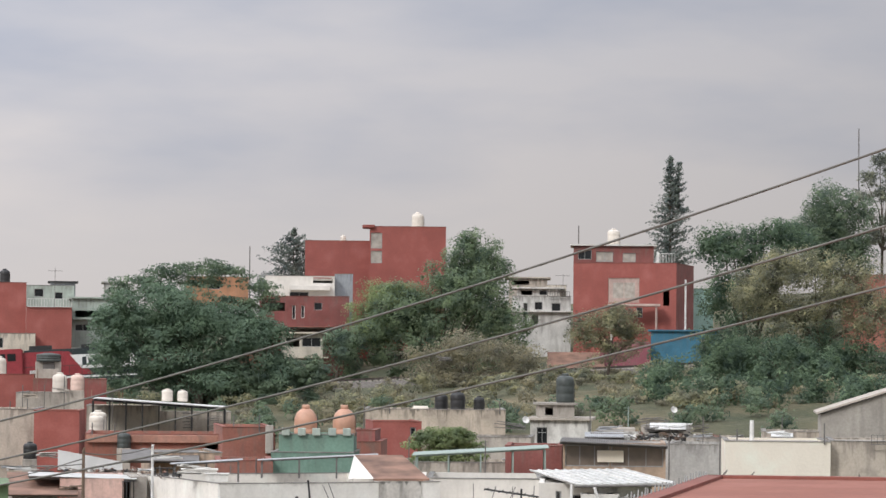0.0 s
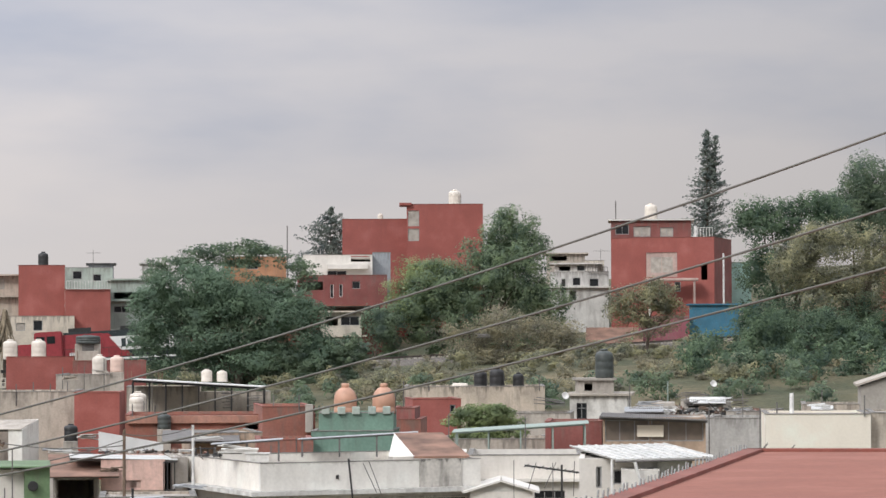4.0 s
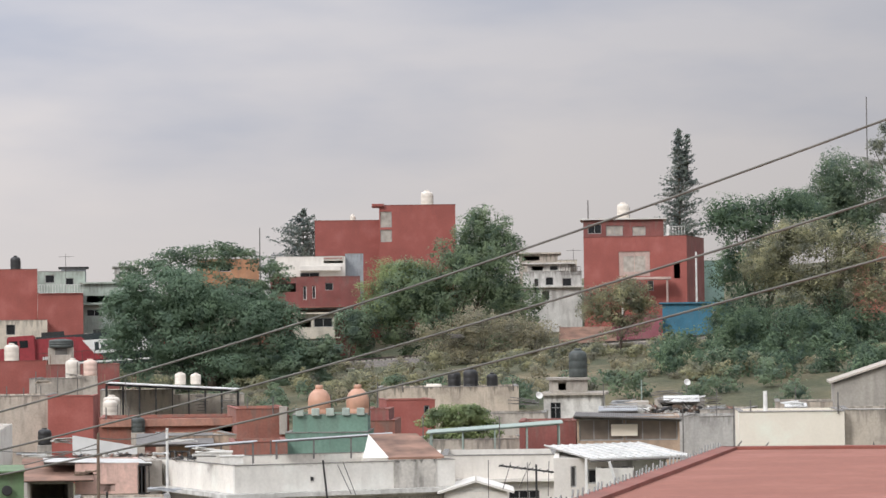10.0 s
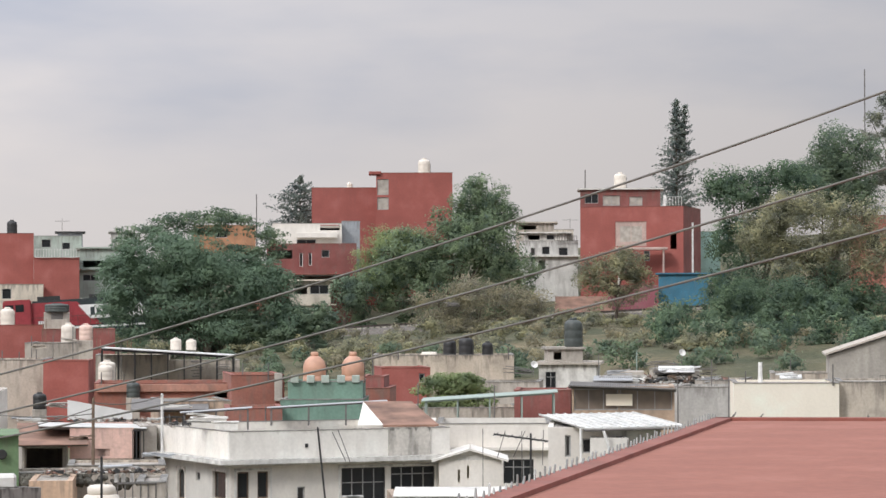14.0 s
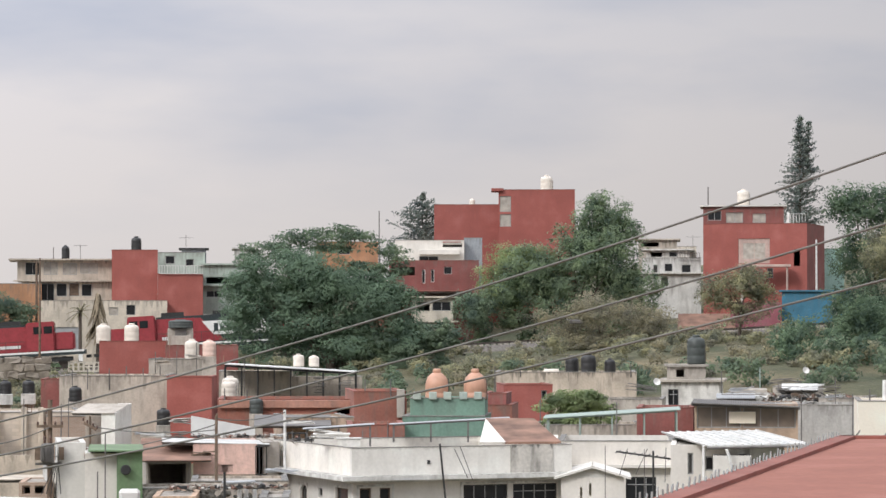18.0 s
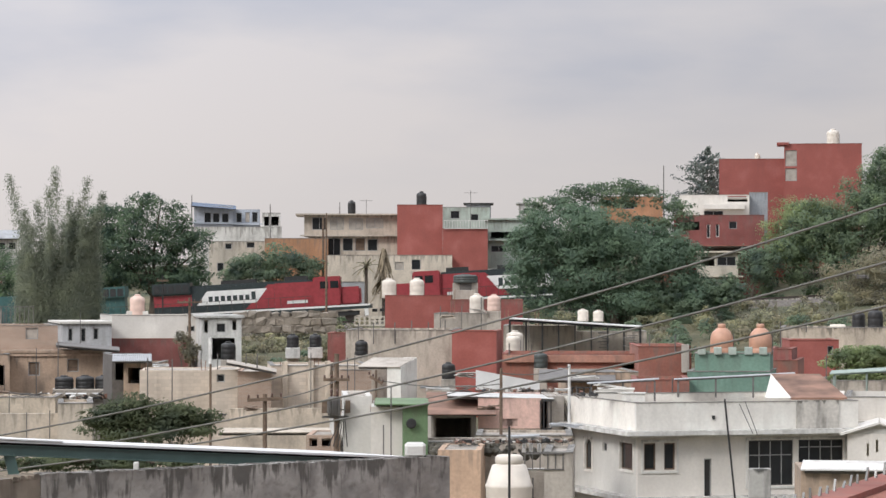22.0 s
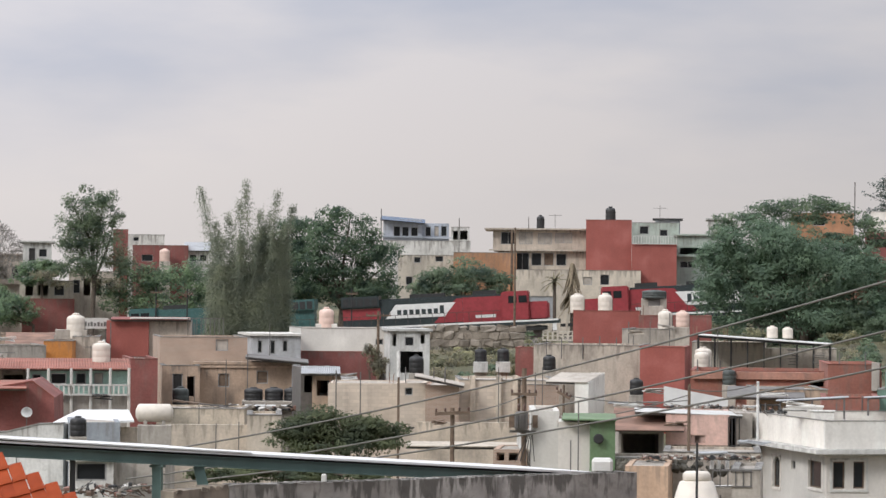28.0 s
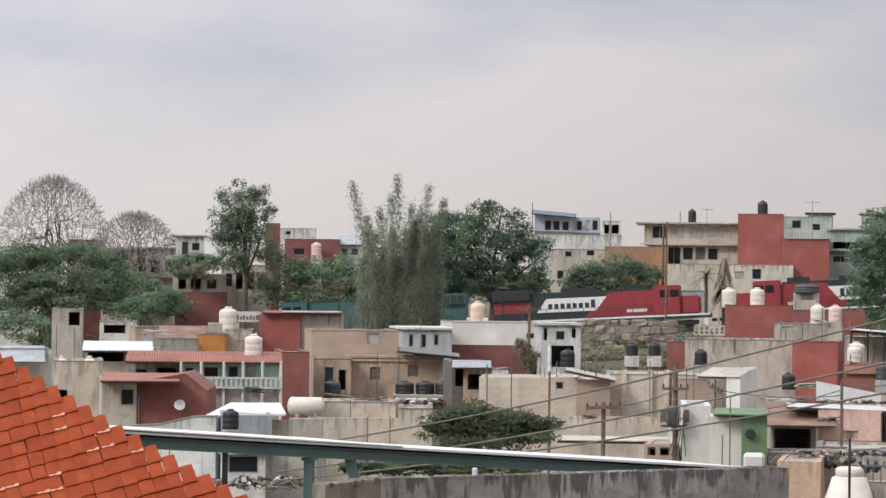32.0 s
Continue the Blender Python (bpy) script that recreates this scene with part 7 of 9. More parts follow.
tree("small_tree", 15.73, 282.56, 12.53, [(-0.75, 0.04, 4.99, 2.75, 2.32, 2.13), (1.4, -0.07, 5.63, 2.09, 1.75, 1.9), (-2.4, 0.1, 3.84, 2.09, 1.62, 1.68), (2.6, 0, 3.84, 1.76, 1.4, 1.57), (0.4, -0.3, 2.43, 2.42, 1.6, 1.46)], 14500, 0.099, LEAF_OLIVE, "small round olive green tree at the trackside", 15, 0.18)
tree("dark_tree", 28.95, 277.49, 12.96, [(-1.57, 0.16, 10.87, 3.83, 3.16, 3.19), (2.09, -0.23, 11.95, 3.83, 3.02, 2.87), (-1.02, 0.1, 6.63, 3.83, 3.45, 3.83), (-3.15, 0.31, 11.92, 2.17, 1.9, 2.04), (4.12, 3.57, 13.19, 2.23, 1.87, 1.91), (-1.52, 0.15, 2.4, 3.51, 3.16, 3.51), (1.11, -0.12, -0.75, 3.83, 3.3, 3.51), (-2.03, 0.2, -1.31, 3.19, 2.87, 3.19)], 44200, 0.122, LEAF_DEEP, "dark green tree on the embankment", 16, 0.35)
tree("olive_tree", 34.58, 271.81, 12.92, [(-5.1, 0.6, 7.63, 3.6, 3.24, 3.6), (-1.01, 0.13, 9.22, 4.21, 3.38, 3.3), (2.56, -0.34, 7.68, 3.6, 3.11, 3.3), (-2.53, 0.31, 5.06, 5.41, 3.65, 2.7), (5.11, -0.7, 5.63, 3.6, 2.97, 3)], 44200, 0.106, LEAF_OLIVE, "olive grey tree with small leaves", 17, 0.35, extra=([(-6.1, 0.71, 1.4, 4.21, 3.78, 4.21), (-0.47, 0.06, 2.48, 4.81, 3.78, 3.6), (4.62, -0.63, 1.49, 4.21, 3.51, 3.6), (-3.52, 0.42, -1.69, 5.41, 3.78, 3), (2.6, -0.34, -1.11, 4.81, 3.51, 3)], 33750, 0.096, LEAF_DEEP))
tree("round_tree", 44.83, 342.08, 16.94, [(0.31, -0.04, 14.17, 4.28, 3.75, 4.52), (-1.29, 0.17, 11.88, 3.71, 3.24, 3.52), (1.92, -0.26, 11.89, 3.29, 2.89, 3.91), (0.65, -0.09, 9.27, 4.52, 3.43, 3.12)], 29000, 0.137, LEAF_DARK, "dark round-crowned tree on the skyline", 18, 0.4)
tree("slender_tree", 51.31, 346.22, 17.53, [(-0.3, 0.04, 20.2, 1.5, 1.4, 1.5), (-1.7, 0.15, 18.3, 1.5, 1.4, 1.5), (1.4, 0.1, 18.6, 1.7, 1.5, 1.6), (-2.3, 0, 16.2, 1.5, 1.4, 1.4), (0.2, 0.1, 16.4, 1.6, 1.5, 1.5), (2.6, -0.14, 16.2, 1.7, 1.5, 1.5), (-2.0, 0.1, 13.9, 1.6, 1.4, 1.3), (1.2, 0, 13.6, 1.8, 1.5, 1.4), (3.2, 0.1, 13.4, 1.5, 1.4, 1.3), (-0.6, 0.1, 11.4, 2.0, 1.7, 1.4), (2.3, 0, 10.9, 1.9, 1.6, 1.4)], 15500, 0.115, LEAF_GREY, "slender open tree on the skyline", 19, 0.22, limbs=11, fill=0.7)
tree("dense_tree", -71.49, 295.47, 8.17, [(-3.69, -0.92, 12.06, 3.19, 2.27, 1.84), (-0.15, -0.04, 12.85, 2.95, 2.27, 2.09), (-5.07, -1.27, 9.44, 3.07, 2.76, 3.07), (-1.7, -0.42, 9.47, 4.92, 3.73, 3.38), (2.52, 0.6, 10.38, 2.83, 2.38, 2.46), (3.95, 0.93, 8.37, 2.46, 2.21, 2.76), (-1.67, -0.41, 6.58, 5.84, 3.62, 2.21), (-5.04, -1.27, 6.25, 3.07, 2.38, 2.21), (2.95, 0.7, 6.62, 2.76, 2.07, 1.84), (-0.17, -0.04, 14.24, 0.49, 0.44, 0.61), (-3.91, -0.97, 5.28, 2.76, 2.02, 1.72), (0.59, 0.14, 5.32, 3.69, 2.32, 1.47), (3.97, 0.93, 5.76, 2.46, 1.82, 1.6)], 54600, 0.120, LEAF_DEEP, "dense dark green tree behind the railway", 20, 0.5)
tree("umbrella_tree", -58.38, 293.25, 8.67, [(-1.92, -0.39, 6.54, 2.42, 1.85, 1.69), (1.14, 0.22, 7.02, 3.02, 2.12, 1.69), (3.65, 0.7, 6.37, 1.69, 1.41, 1.45), (-0.24, -0.05, 5.41, 3.93, 2.37, 1.33), (-3.58, -0.74, 5.55, 1.69, 1.31, 1.21), (2.83, 0.55, 5.05, 2.42, 1.58, 1.09)], 18720, 0.114, LEAF_DARK, "umbrella-shaped small tree with a bare trunk", 22, 0.2)
tree("tall_open_tree", -94.97, 285.62, 6.49, [(-1.46, -0.49, 16.02, 1.58, 1.31, 1.34), (1.02, 0.34, 16.16, 1.82, 1.48, 1.46), (-2.2, -0.74, 14.01, 1.46, 1.31, 1.58), (-0.04, -0.01, 14.03, 1.82, 1.48, 1.46), (2.39, 0.78, 14.63, 0.85, 0.77, 1.22), (-1.37, -0.46, 11.73, 2.31, 1.86, 1.82), (1.33, 0.44, 11.94, 2.55, 2.03, 1.95), (-0.27, -0.09, 9.75, 3.04, 2.24, 1.95), (2.7, 0.89, 9.78, 1.7, 1.37, 1.34), (-2.69, -0.91, 9.44, 1.58, 1.15, 0.97), (-0.05, -0.02, 15.01, 2.43, 2.19, 2.43), (-0.46, -0.15, 12.49, 3.04, 2.6, 2.74), (-0.88, -0.3, 17.74, 0.43, 0.38, 0.85), (-0.07, -0.02, 17.46, 0.36, 0.33, 0.85)], 27000, 0.095, LEAF_DIM, "tall open tree with a straight trunk", 23, 0.3, fill=0.6, extra=([(-4.29, -1.46, 8.85, 1.82, 1.2, 0.85), (-2.94, -1, 8.01, 1.82, 1.09, 0.61), (1.64, 0.54, 8.05, 2.43, 1.53, 0.97), (2.97, 0.97, 10.64, 1.82, 1.53, 1.58)], 4050, 0.09, LEAF_DRY))
tree("shrub_row", -88.53, 289.78, 6.96, [(-2.72, -0.85, 7.8, 2.45, 2.2, 2.69), (0.04, 0.01, 7.25, 3.06, 2.7, 2.94), (2.79, 0.84, 7.86, 2.45, 2.2, 2.94), (4.47, 1.33, 6.73, 1.84, 1.65, 2.45), (-1.04, -0.32, 5.22, 3.67, 2.59, 2.08), (2.27, 0.68, 4.97, 3.06, 2.2, 1.84), (-4.35, -1.36, 6.05, 2.14, 1.79, 1.84)], 21840, 0.114, LEAF_MID, "row of mixed green trees by the railway", 24, 0.2)
tree("shrub_tree", -100.62, 286.87, 6.18, [(-0.26, -0.09, 9.92, 2.09, 1.55, 1.35), (-1.33, -0.47, 9.04, 1.72, 1.27, 1.11), (1.38, 0.48, 9.65, 1.6, 1.27, 1.23)], 6240, 0.114, LEAF_MID, "small leafy tree by the white houses", 25, 0.2)
tree("hedge_tree", -100.43, 283.75, 6.17, [(-4.5, -1.63, 7.28, 2.31, 2.03, 2.19), (-3.15, -1.14, 6.15, 2.74, 2.33, 2.43), (-6.07, -2.22, 5.55, 2.43, 1.92, 1.82), (-1.54, -0.55, 5.31, 2.43, 1.81, 1.58)], 13520, 0.114, LEAF_MID, "low green trees along the railway hedge", 35, 0.2)
tree("dark_broad_tree", -107.26, 267.28, 5.6, [(-2.72, -1.11, 10.1, 4.07, 2.88, 2.33), (1.53, 0.61, 10.6, 4.07, 2.72, 1.98), (-5.8, -1.8, 9.4, 3.4, 2.6, 2.4), (4.31, 1.69, 9.2, 2.91, 2.36, 2.33), (-0.45, -0.18, 7.24, 6.4, 4.19, 2.91), (3.58, 1.41, 6.74, 4.07, 2.88, 2.33), (-4.42, -1.82, 6.11, 3.49, 2.62, 2.33)], 46800, 0.120, LEAF_DARK, "broad dark green tree above the grey roofs", 26, 0.5)
tree("green_shrub", -97.5, 264.61, 6.05, [(0.06, 0.02, 5.84, 2.28, 1.69, 1.48), (-1.03, -0.38, 5.03, 2.28, 1.54, 1.14), (-10.86, -4.26, 3.59, 3.42, 2.31, 1.71), (-8.9, -3.45, 2.55, 2.28, 1.67, 1.42)], 10400, 0.114, LEAF_MID, "green shrubs between the roofs", 27, 0.2)
tree("near_bush", -26.55, 108.81, 1.34, [(-1.17, -0.29, 7.35, 1.13, 0.81, 0.68), (0.07, 0.02, 7.58, 1.58, 1.08, 0.81), (1.52, 0.36, 7.28, 1.24, 0.87, 0.68), (0.07, 0.02, 6.83, 2.49, 1.41, 0.63)], 21840, 0.061, LEAF_BUSH, "round green bush between the yards", 28, 0.2)
tree("near_bush", -24.18, 92.91, 1.35, [(-1.34, -0.36, 6.72, 1.16, 0.66, 0.31), (0.43, 0.11, 6.7, 1.36, 0.75, 0.31), (-2.39, -0.66, 6.71, 0.78, 0.47, 0.27), (2.21, 0.55, 6.65, 1.16, 0.65, 0.27)], 11440, 0.053, LEAF_BUSH, "low green bush behind the stained wall", 29, 0.15)
tree("yard_tree", 0.13, 166, 3.83, [(-0.95, 0, 5.67, 1.21, 0.88, 0.74), (0.63, 0, 5.83, 1.51, 1.01, 0.74), (1.27, -0.01, 5.04, 1.34, 0.97, 0.81), (-0.31, 0, 4.72, 1.68, 1.09, 0.74)], 13520, 0.076, LEAF_FRESH, "green yard tree under the pale canopy", 30, 0.15)
tree("dark_thicket", -19.32, 269.31, 10.2, [(-2.54, -0.19, 0.6, 3.27, 2.46, 2.18), (1.04, 0.07, 1.62, 3.27, 2.7, 2.73), (4.11, 0.26, 1.11, 2.73, 2.21, 2.18), (2.58, 0.17, -0.95, 3.27, 2.21, 1.64)], 20800, 0.114, LEAF_DARK, "dark thicket under the big tree", 31, 0.2)
tree("dark_tree", 29.46, 260.34, 11.95, [(-3.44, 0.37, 1.95, 3.18, 2.62, 2.65), (0.23, -0.03, 2.19, 3.71, 2.98, 2.91), (3.4, -0.41, 0.46, 3.18, 2.86, 3.18), (-1, 0.11, -1.52, 4.24, 2.98, 2.38), (-4.19, 0.44, -2.03, 2.65, 2.14, 2.12), (5.82, -0.72, -1.01, 3.18, 2.62, 2.65), (2.42, -0.28, -2.51, 3.18, 2.38, 2.12)], 41600, 0.114, LEAF_DEEP, "dark green tree spreading down the slope", 36, 0.25)
tree("dark_thicket", -15.47, 262.54, 10.06, [(-2.55, -0.16, 1.97, 2.66, 2.01, 1.81), (1.19, 0.07, 1.44, 2.66, 2.06, 1.91), (3.69, 0.19, 2.77, 2.13, 1.67, 1.59), (-0.07, 0, 0.1, 3.72, 2.25, 1.28), (2.93, 0.16, 0.17, 2.13, 1.48, 1.17)], 26000, 0.114, LEAF_DARK, "dark green thicket beside the big tree", 37, 0.2)
tree("small_tree", -47.51, 206.61, 5.46, [(-0.12, -0.03, 4.01, 0.6, 0.54, 1.03), (0.48, 0.11, 3.21, 0.69, 0.62, 0.86)], 2600, 0.076, LEAF_DRY, "thin dry shrub by a house", 32, 0.08)
conifer("tall_conifer", 26.43, 343.99, 16.17, 21.77, 3.9, "tall spire-shaped conifer with a twin top on the skyline", 41, base=0.40, tiers=30, twin=0.95)
conifer("conifer", -17.38, 345.56, 14.14, 15.05, 7.5, "broad dark conifer behind the red house", 42, base=0.40, tiers=17)
bare_tree("bare_tree", -124.71, 308.00, 6.4, 19.27, 6.4, 8.0, "leafless grey tree with a domed crown of twigs", 43)
bare_tree("bare_tree", -115.36, 309.00, 6.92, 14.92, 5.3, 6.2, "smaller leafless tree with fine twigs", 44)
bamboo(-63.96, 232.36, 6.34, 16.87)
palm(-48.91, 293.45, 9.14, 7.19)
dry_palm(-47.46, 295.72, 9.36, 7.86)

# the train
locomotive(-46, LOCOGREEN, False, "dark green freight locomotive leading the train")
locomotive(-22.8, LOCORED, True, "red and black freight locomotive running hood first, white side panel", flip=True)
locomotive(0.4, LOCORED, True, "red and black freight locomotive with a white side panel")


# ---------- the white house ----------
def arch_fill(parent, place, x0, z1, x1, rise):
    """Fills the corners over an opening's head so that it ends in a round arch."""
    for sgn in (1, -1):
        bm = bmesh.new()
        pts = [(0.0, 0.0)] + [((x1 - x0) / 2 * (1 - math.cos(k * math.pi / 16)), -rise + rise * math.sin(k * math.pi / 16)) for k in range(9)]
        f, r = [], []
        for p, q in pts:
            px = x0 + p if sgn > 0 else x1 - p
            f.append(bm.verts.new(place @ Vector((px, 0.002, z1 + q))))
            r.append(bm.verts.new(place @ Vector((px, 0.2, z1 + q))))
        for k in range(1, 9):
            bm.faces.new((f[0], f[k], f[k + 1]))
            bm.faces.new((r[0], r[k + 1], r[k]))
            bm.faces.new((f[k], r[k], r[k + 1], f[k + 1]))
        bmesh.ops.recalc_face_normals(bm, faces=bm.faces[:])
        part("arch_spandrel", bm, WHITE, parent)


def white_house(x, y, z, yaw, h):
    """Two-storey white corner house; its nearest corner stands on (x, y), the front runs along +x and the side along +y."""
    e = thing("white_corner_house", x, y, z, yaw, "white two-storey corner house with a stained parapet and dark windows", "house")
    eave = h - 1.42
    W, D = 10.6, 10.8
    fr = [(0.31, 3.9, 0.86, 5.1, "wood"), (1.26, 3.9, 1.78, 5.1, "wood"), (3.16, 2.0, 3.53, 4.37, "door"), (5.3, 3.12, 7.45, 5.15, "grid"), (7.72, 4.1, 9.9, 5.15, "grid")]
    s = D - 0.22
    sd = [(s - 2.3, 3.85, s - 0.6, 5.05, "wood"), (s - 4.7, 4.5, s - 4.1, 4.9, "win"), (s - 7.2, 3.55, s - 6.2, 4.95, "wood"), (s - 10.0, 3.45, s - 8.9, 4.9, "wood")]
    for ln, ops, place in ((W, fr, Matrix()), (D - 0.44, sd, pose(0, D - 0.22, 0, 0, 0, -90)), (W, (), pose(W, D, 0, 0, 0, 180)), (D - 0.44, (), pose(W, 0.22, 0, 0, 0, 90))):
        bm = bmesh.new()
        panel(bm, ln, 0, eave, [o[:4] for o in ops], place)
        part("wall", bm, WHITE, e)
        for o in ops:
            window_in(e, place, *o)
    side = pose(0, D - 0.22, 0, 0, 0, -90)
    for o in sd[2:]:
        arch_fill(e, side, o[0], o[3], o[2], 0.42)
    # moulded window surrounds
    for place, (x0, z0, x1, z1) in [(Matrix(), (0.16, 3.75, 1.93, 5.25)), (Matrix(), (5.15, 2.98, 10.05, 5.28))] + [(side, (o[0] - 0.12, o[1] - 0.12, o[2] + 0.12, o[3] + 0.1)) for o in (sd[0], sd[2], sd[3])]:
        bm = boxm((x0, -0.05, z0, x1, -0.002, z0 + 0.09), (x0, -0.04, z0 + 0.092, x0 + 0.09, -0.002, z1 - 0.092), (x1 - 0.09, -0.04, z0 + 0.092, x1, -0.002, z1 - 0.092), (x0, -0.05, z1 - 0.09, x1, -0.002, z1))
        bm.transform(place)
        part("window_surround", bm, OLDWHITE, e)
    part("eave_slab", boxm((-0.75, -0.75, eave + 0.002, W + 0.2, D + 0.3, eave + 0.2)), OLDWHITE, e, "projecting white eave slab with dark stains")
    part("eave_moulding", boxm((-0.45, -0.45, eave - 0.1, W, -0.002, eave)), OLDWHITE, e)
    part("floor_slab", boxm((-0.6, -0.6, eave - 2.95, W + 0.1, -0.002, eave - 2.75), (-0.6, 0.0, eave - 2.95, -0.002, D, eave - 2.75)), OLDWHITE, e)
    for q in ((-0.1, -0.1, W, 0.08), (-0.1, 0.082, 0.08, D), (0.082, D - 0.18, W, D), (W - 0.18, 0.082, W, D - 0.182)):
        part("parapet", boxm((q[0], q[1], eave + 0.202, q[2], q[3], h)), CREAMWHITE, e)
        part("coping", boxm((q[0] - 0.02, q[1] - 0.02, h + 0.003, q[2] + 0.02, q[3] + 0.02, h + 0.035)), GREYCOPE, e, "thin mould-stained coping")
    part("buttress", boxm((7.55, -0.18, eave + 0.203, 9.6, -0.102, h + 0.05)), PEELED, e, "mouldy grey patch of bare concrete")
    part("wall_light", boxm((3.5, -0.16, h - 0.75, 3.62, -0.103, h - 0.58)), DARKSTEEL, e)
    return e


OLDWHITE = plaster("stained_white_paint", (0.70, 0.675, 0.63), 0.6, (0.22, 0.195, 0.17), mottle=0.88, grain=0.3)
white_house(-9.72, 131.64, 1.63, 24.22, 6.88)


# ---------- nearest roofs ----------
def near_roof(far, near, right, z):
    """A flat roof with red waterproofing; its edge runs from `near` to `far` and on to `right`."""
    e = thing("flat_roof_building", 0, 0, 0, 0, "flat roof painted terracotta red with glass shards along its kerb", "building")
    f, n, r = Vector(far), Vector(near), Vector(right)
    n2 = n + (n - f) * 0.45
    r2 = r + (r - f) * 3.0
    back = Vector((r2.x + 2, n2.y - 3))
    ring = [f, r2, back, n2]
    bm = bmesh.new()
    top = [bm.verts.new((p.x, p.y, z)) for p in ring]
    low = [bm.verts.new((p.x, p.y, 1.0)) for p in ring]
    bm.faces.new(top)
    bm.faces.new(low[::-1])
    for k in range(4):
        bm.faces.new((top[k], low[k], low[(k + 1) % 4], top[(k + 1) % 4]))
    bmesh.ops.recalc_face_normals(bm, faces=bm.faces[:])
    part("roof_deck", bm, ROOFRED, e)
    rng = random.Random(4)
    for a, b in ((n2, f), (f, r2)):
        d = (b - a).normalized()
        s = Vector((-d.y, d.x))
        m = Matrix(((d.x, s.x, 0, a.x), (d.y, s.y, 0, a.y), (0, 0, 1, z), (0, 0, 0, 1)))
        ln = (b - a).length
        bm = boxm((0, -0.30, 0.003, ln, 0.06, 0.06))
        bm.transform(m)
        part("kerb", bm, KERBRED, e, "darker red painted kerb")
        k = 0.3
        while k < ln:
            if b is f or k < 1.0 or (k > 2.6 and rng.random() < 0.7):
                bm = bmesh.new()
                lean, hh, wd = rng.uniform(-0.03, 0.09), rng.uniform(0.06, 0.14), rng.uniform(0.018, 0.04)
                v = box(bm, k - wd, -0.012, 0.062, k + wd, 0.012, 0.062 + hh)
                for q in (4, 7):
                    v[q].co.x += wd * 1.5 + lean
                for q in (5, 6):
                    v[q].co.x += lean - wd * 0.2
                    v[q].co.z -= hh * 0.3
                bm.transform(m)
                part("glass_shard", bm, SHARD, e)
            k += rng.uniform(0.3, 0.55)


near_roof((5.2, 57.7), (0.58, 34.45), (8.2, 57.35), 11.8)


def bar_between(name, a, b, w, h, mat, parent, drop=0.0, label=""):
    """A straight rectangular member whose top centre line runs from a to b."""
    a, b = Vector(a), Vector(b)
    d = b - a
    ln = d.length
    d.normalize()
    s = Vector((0, 0, 1)).cross(d).normalized()
    u = d.cross(s)
    bm = boxm((0, -w / 2, -h - drop, ln, w / 2, -drop))
    bm.transform(Matrix(((d.x, s.x, u.x, a.x), (d.y, s.y, u.y, a.y), (d.z, s.z, u.z, a.z), (0, 0, 0, 1))))
    return part(name, bm, mat, parent, label)


def stained_wall(a, m, b):
    """An old wall in two builds: a short board-marked end from a to m, then cement render to b, both with crumbling tops."""
    e = thing("concrete_wall", 0, 0, 0, 0, "old grey concrete wall streaked with black mould", "wall")
    a, m, b = Vector(a), Vector(m), Vector(b)
    bar_between("wall", m, b, 0.25, 6.0, MOULD, e)
    bar_between("wall", a, m, 0.22, 6.0, BOARDMARKED, e, label="brown board-marked concrete end of the wall")
    rng = random.Random(9)
    for k in range(70):
        q0 = rng.random() * 0.97
        p, q = m.lerp(b, q0), m.lerp(b, min(1, q0 + rng.uniform(0.006, 0.03)))
        bar_between("coping_lump", p + Vector((0, 0, rng.uniform(0.004, 0.016))), q + Vector((0, 0, rng.uniform(0.0, 0.012))), 0.2 + 0.06 * rng.random(), 0.014, MOULD, e)
    for k in range(9):
        q0 = rng.random() * 0.9
        p, q = a.lerp(m, q0), a.lerp(m, min(1, q0 + rng.uniform(0.04, 0.1)))
        bar_between("coping_lump", p + Vector((0, 0, rng.uniform(0.004, 0.02))), q + Vector((0, 0, rng.uniform(0.0, 0.015))), 0.24, 0.04, BOARDMARKED, e)


stained_wall((-8.99, 29.6, 11.92), (-8.55, 30.22, 11.955), (-4.71, 33.67, 11.98))


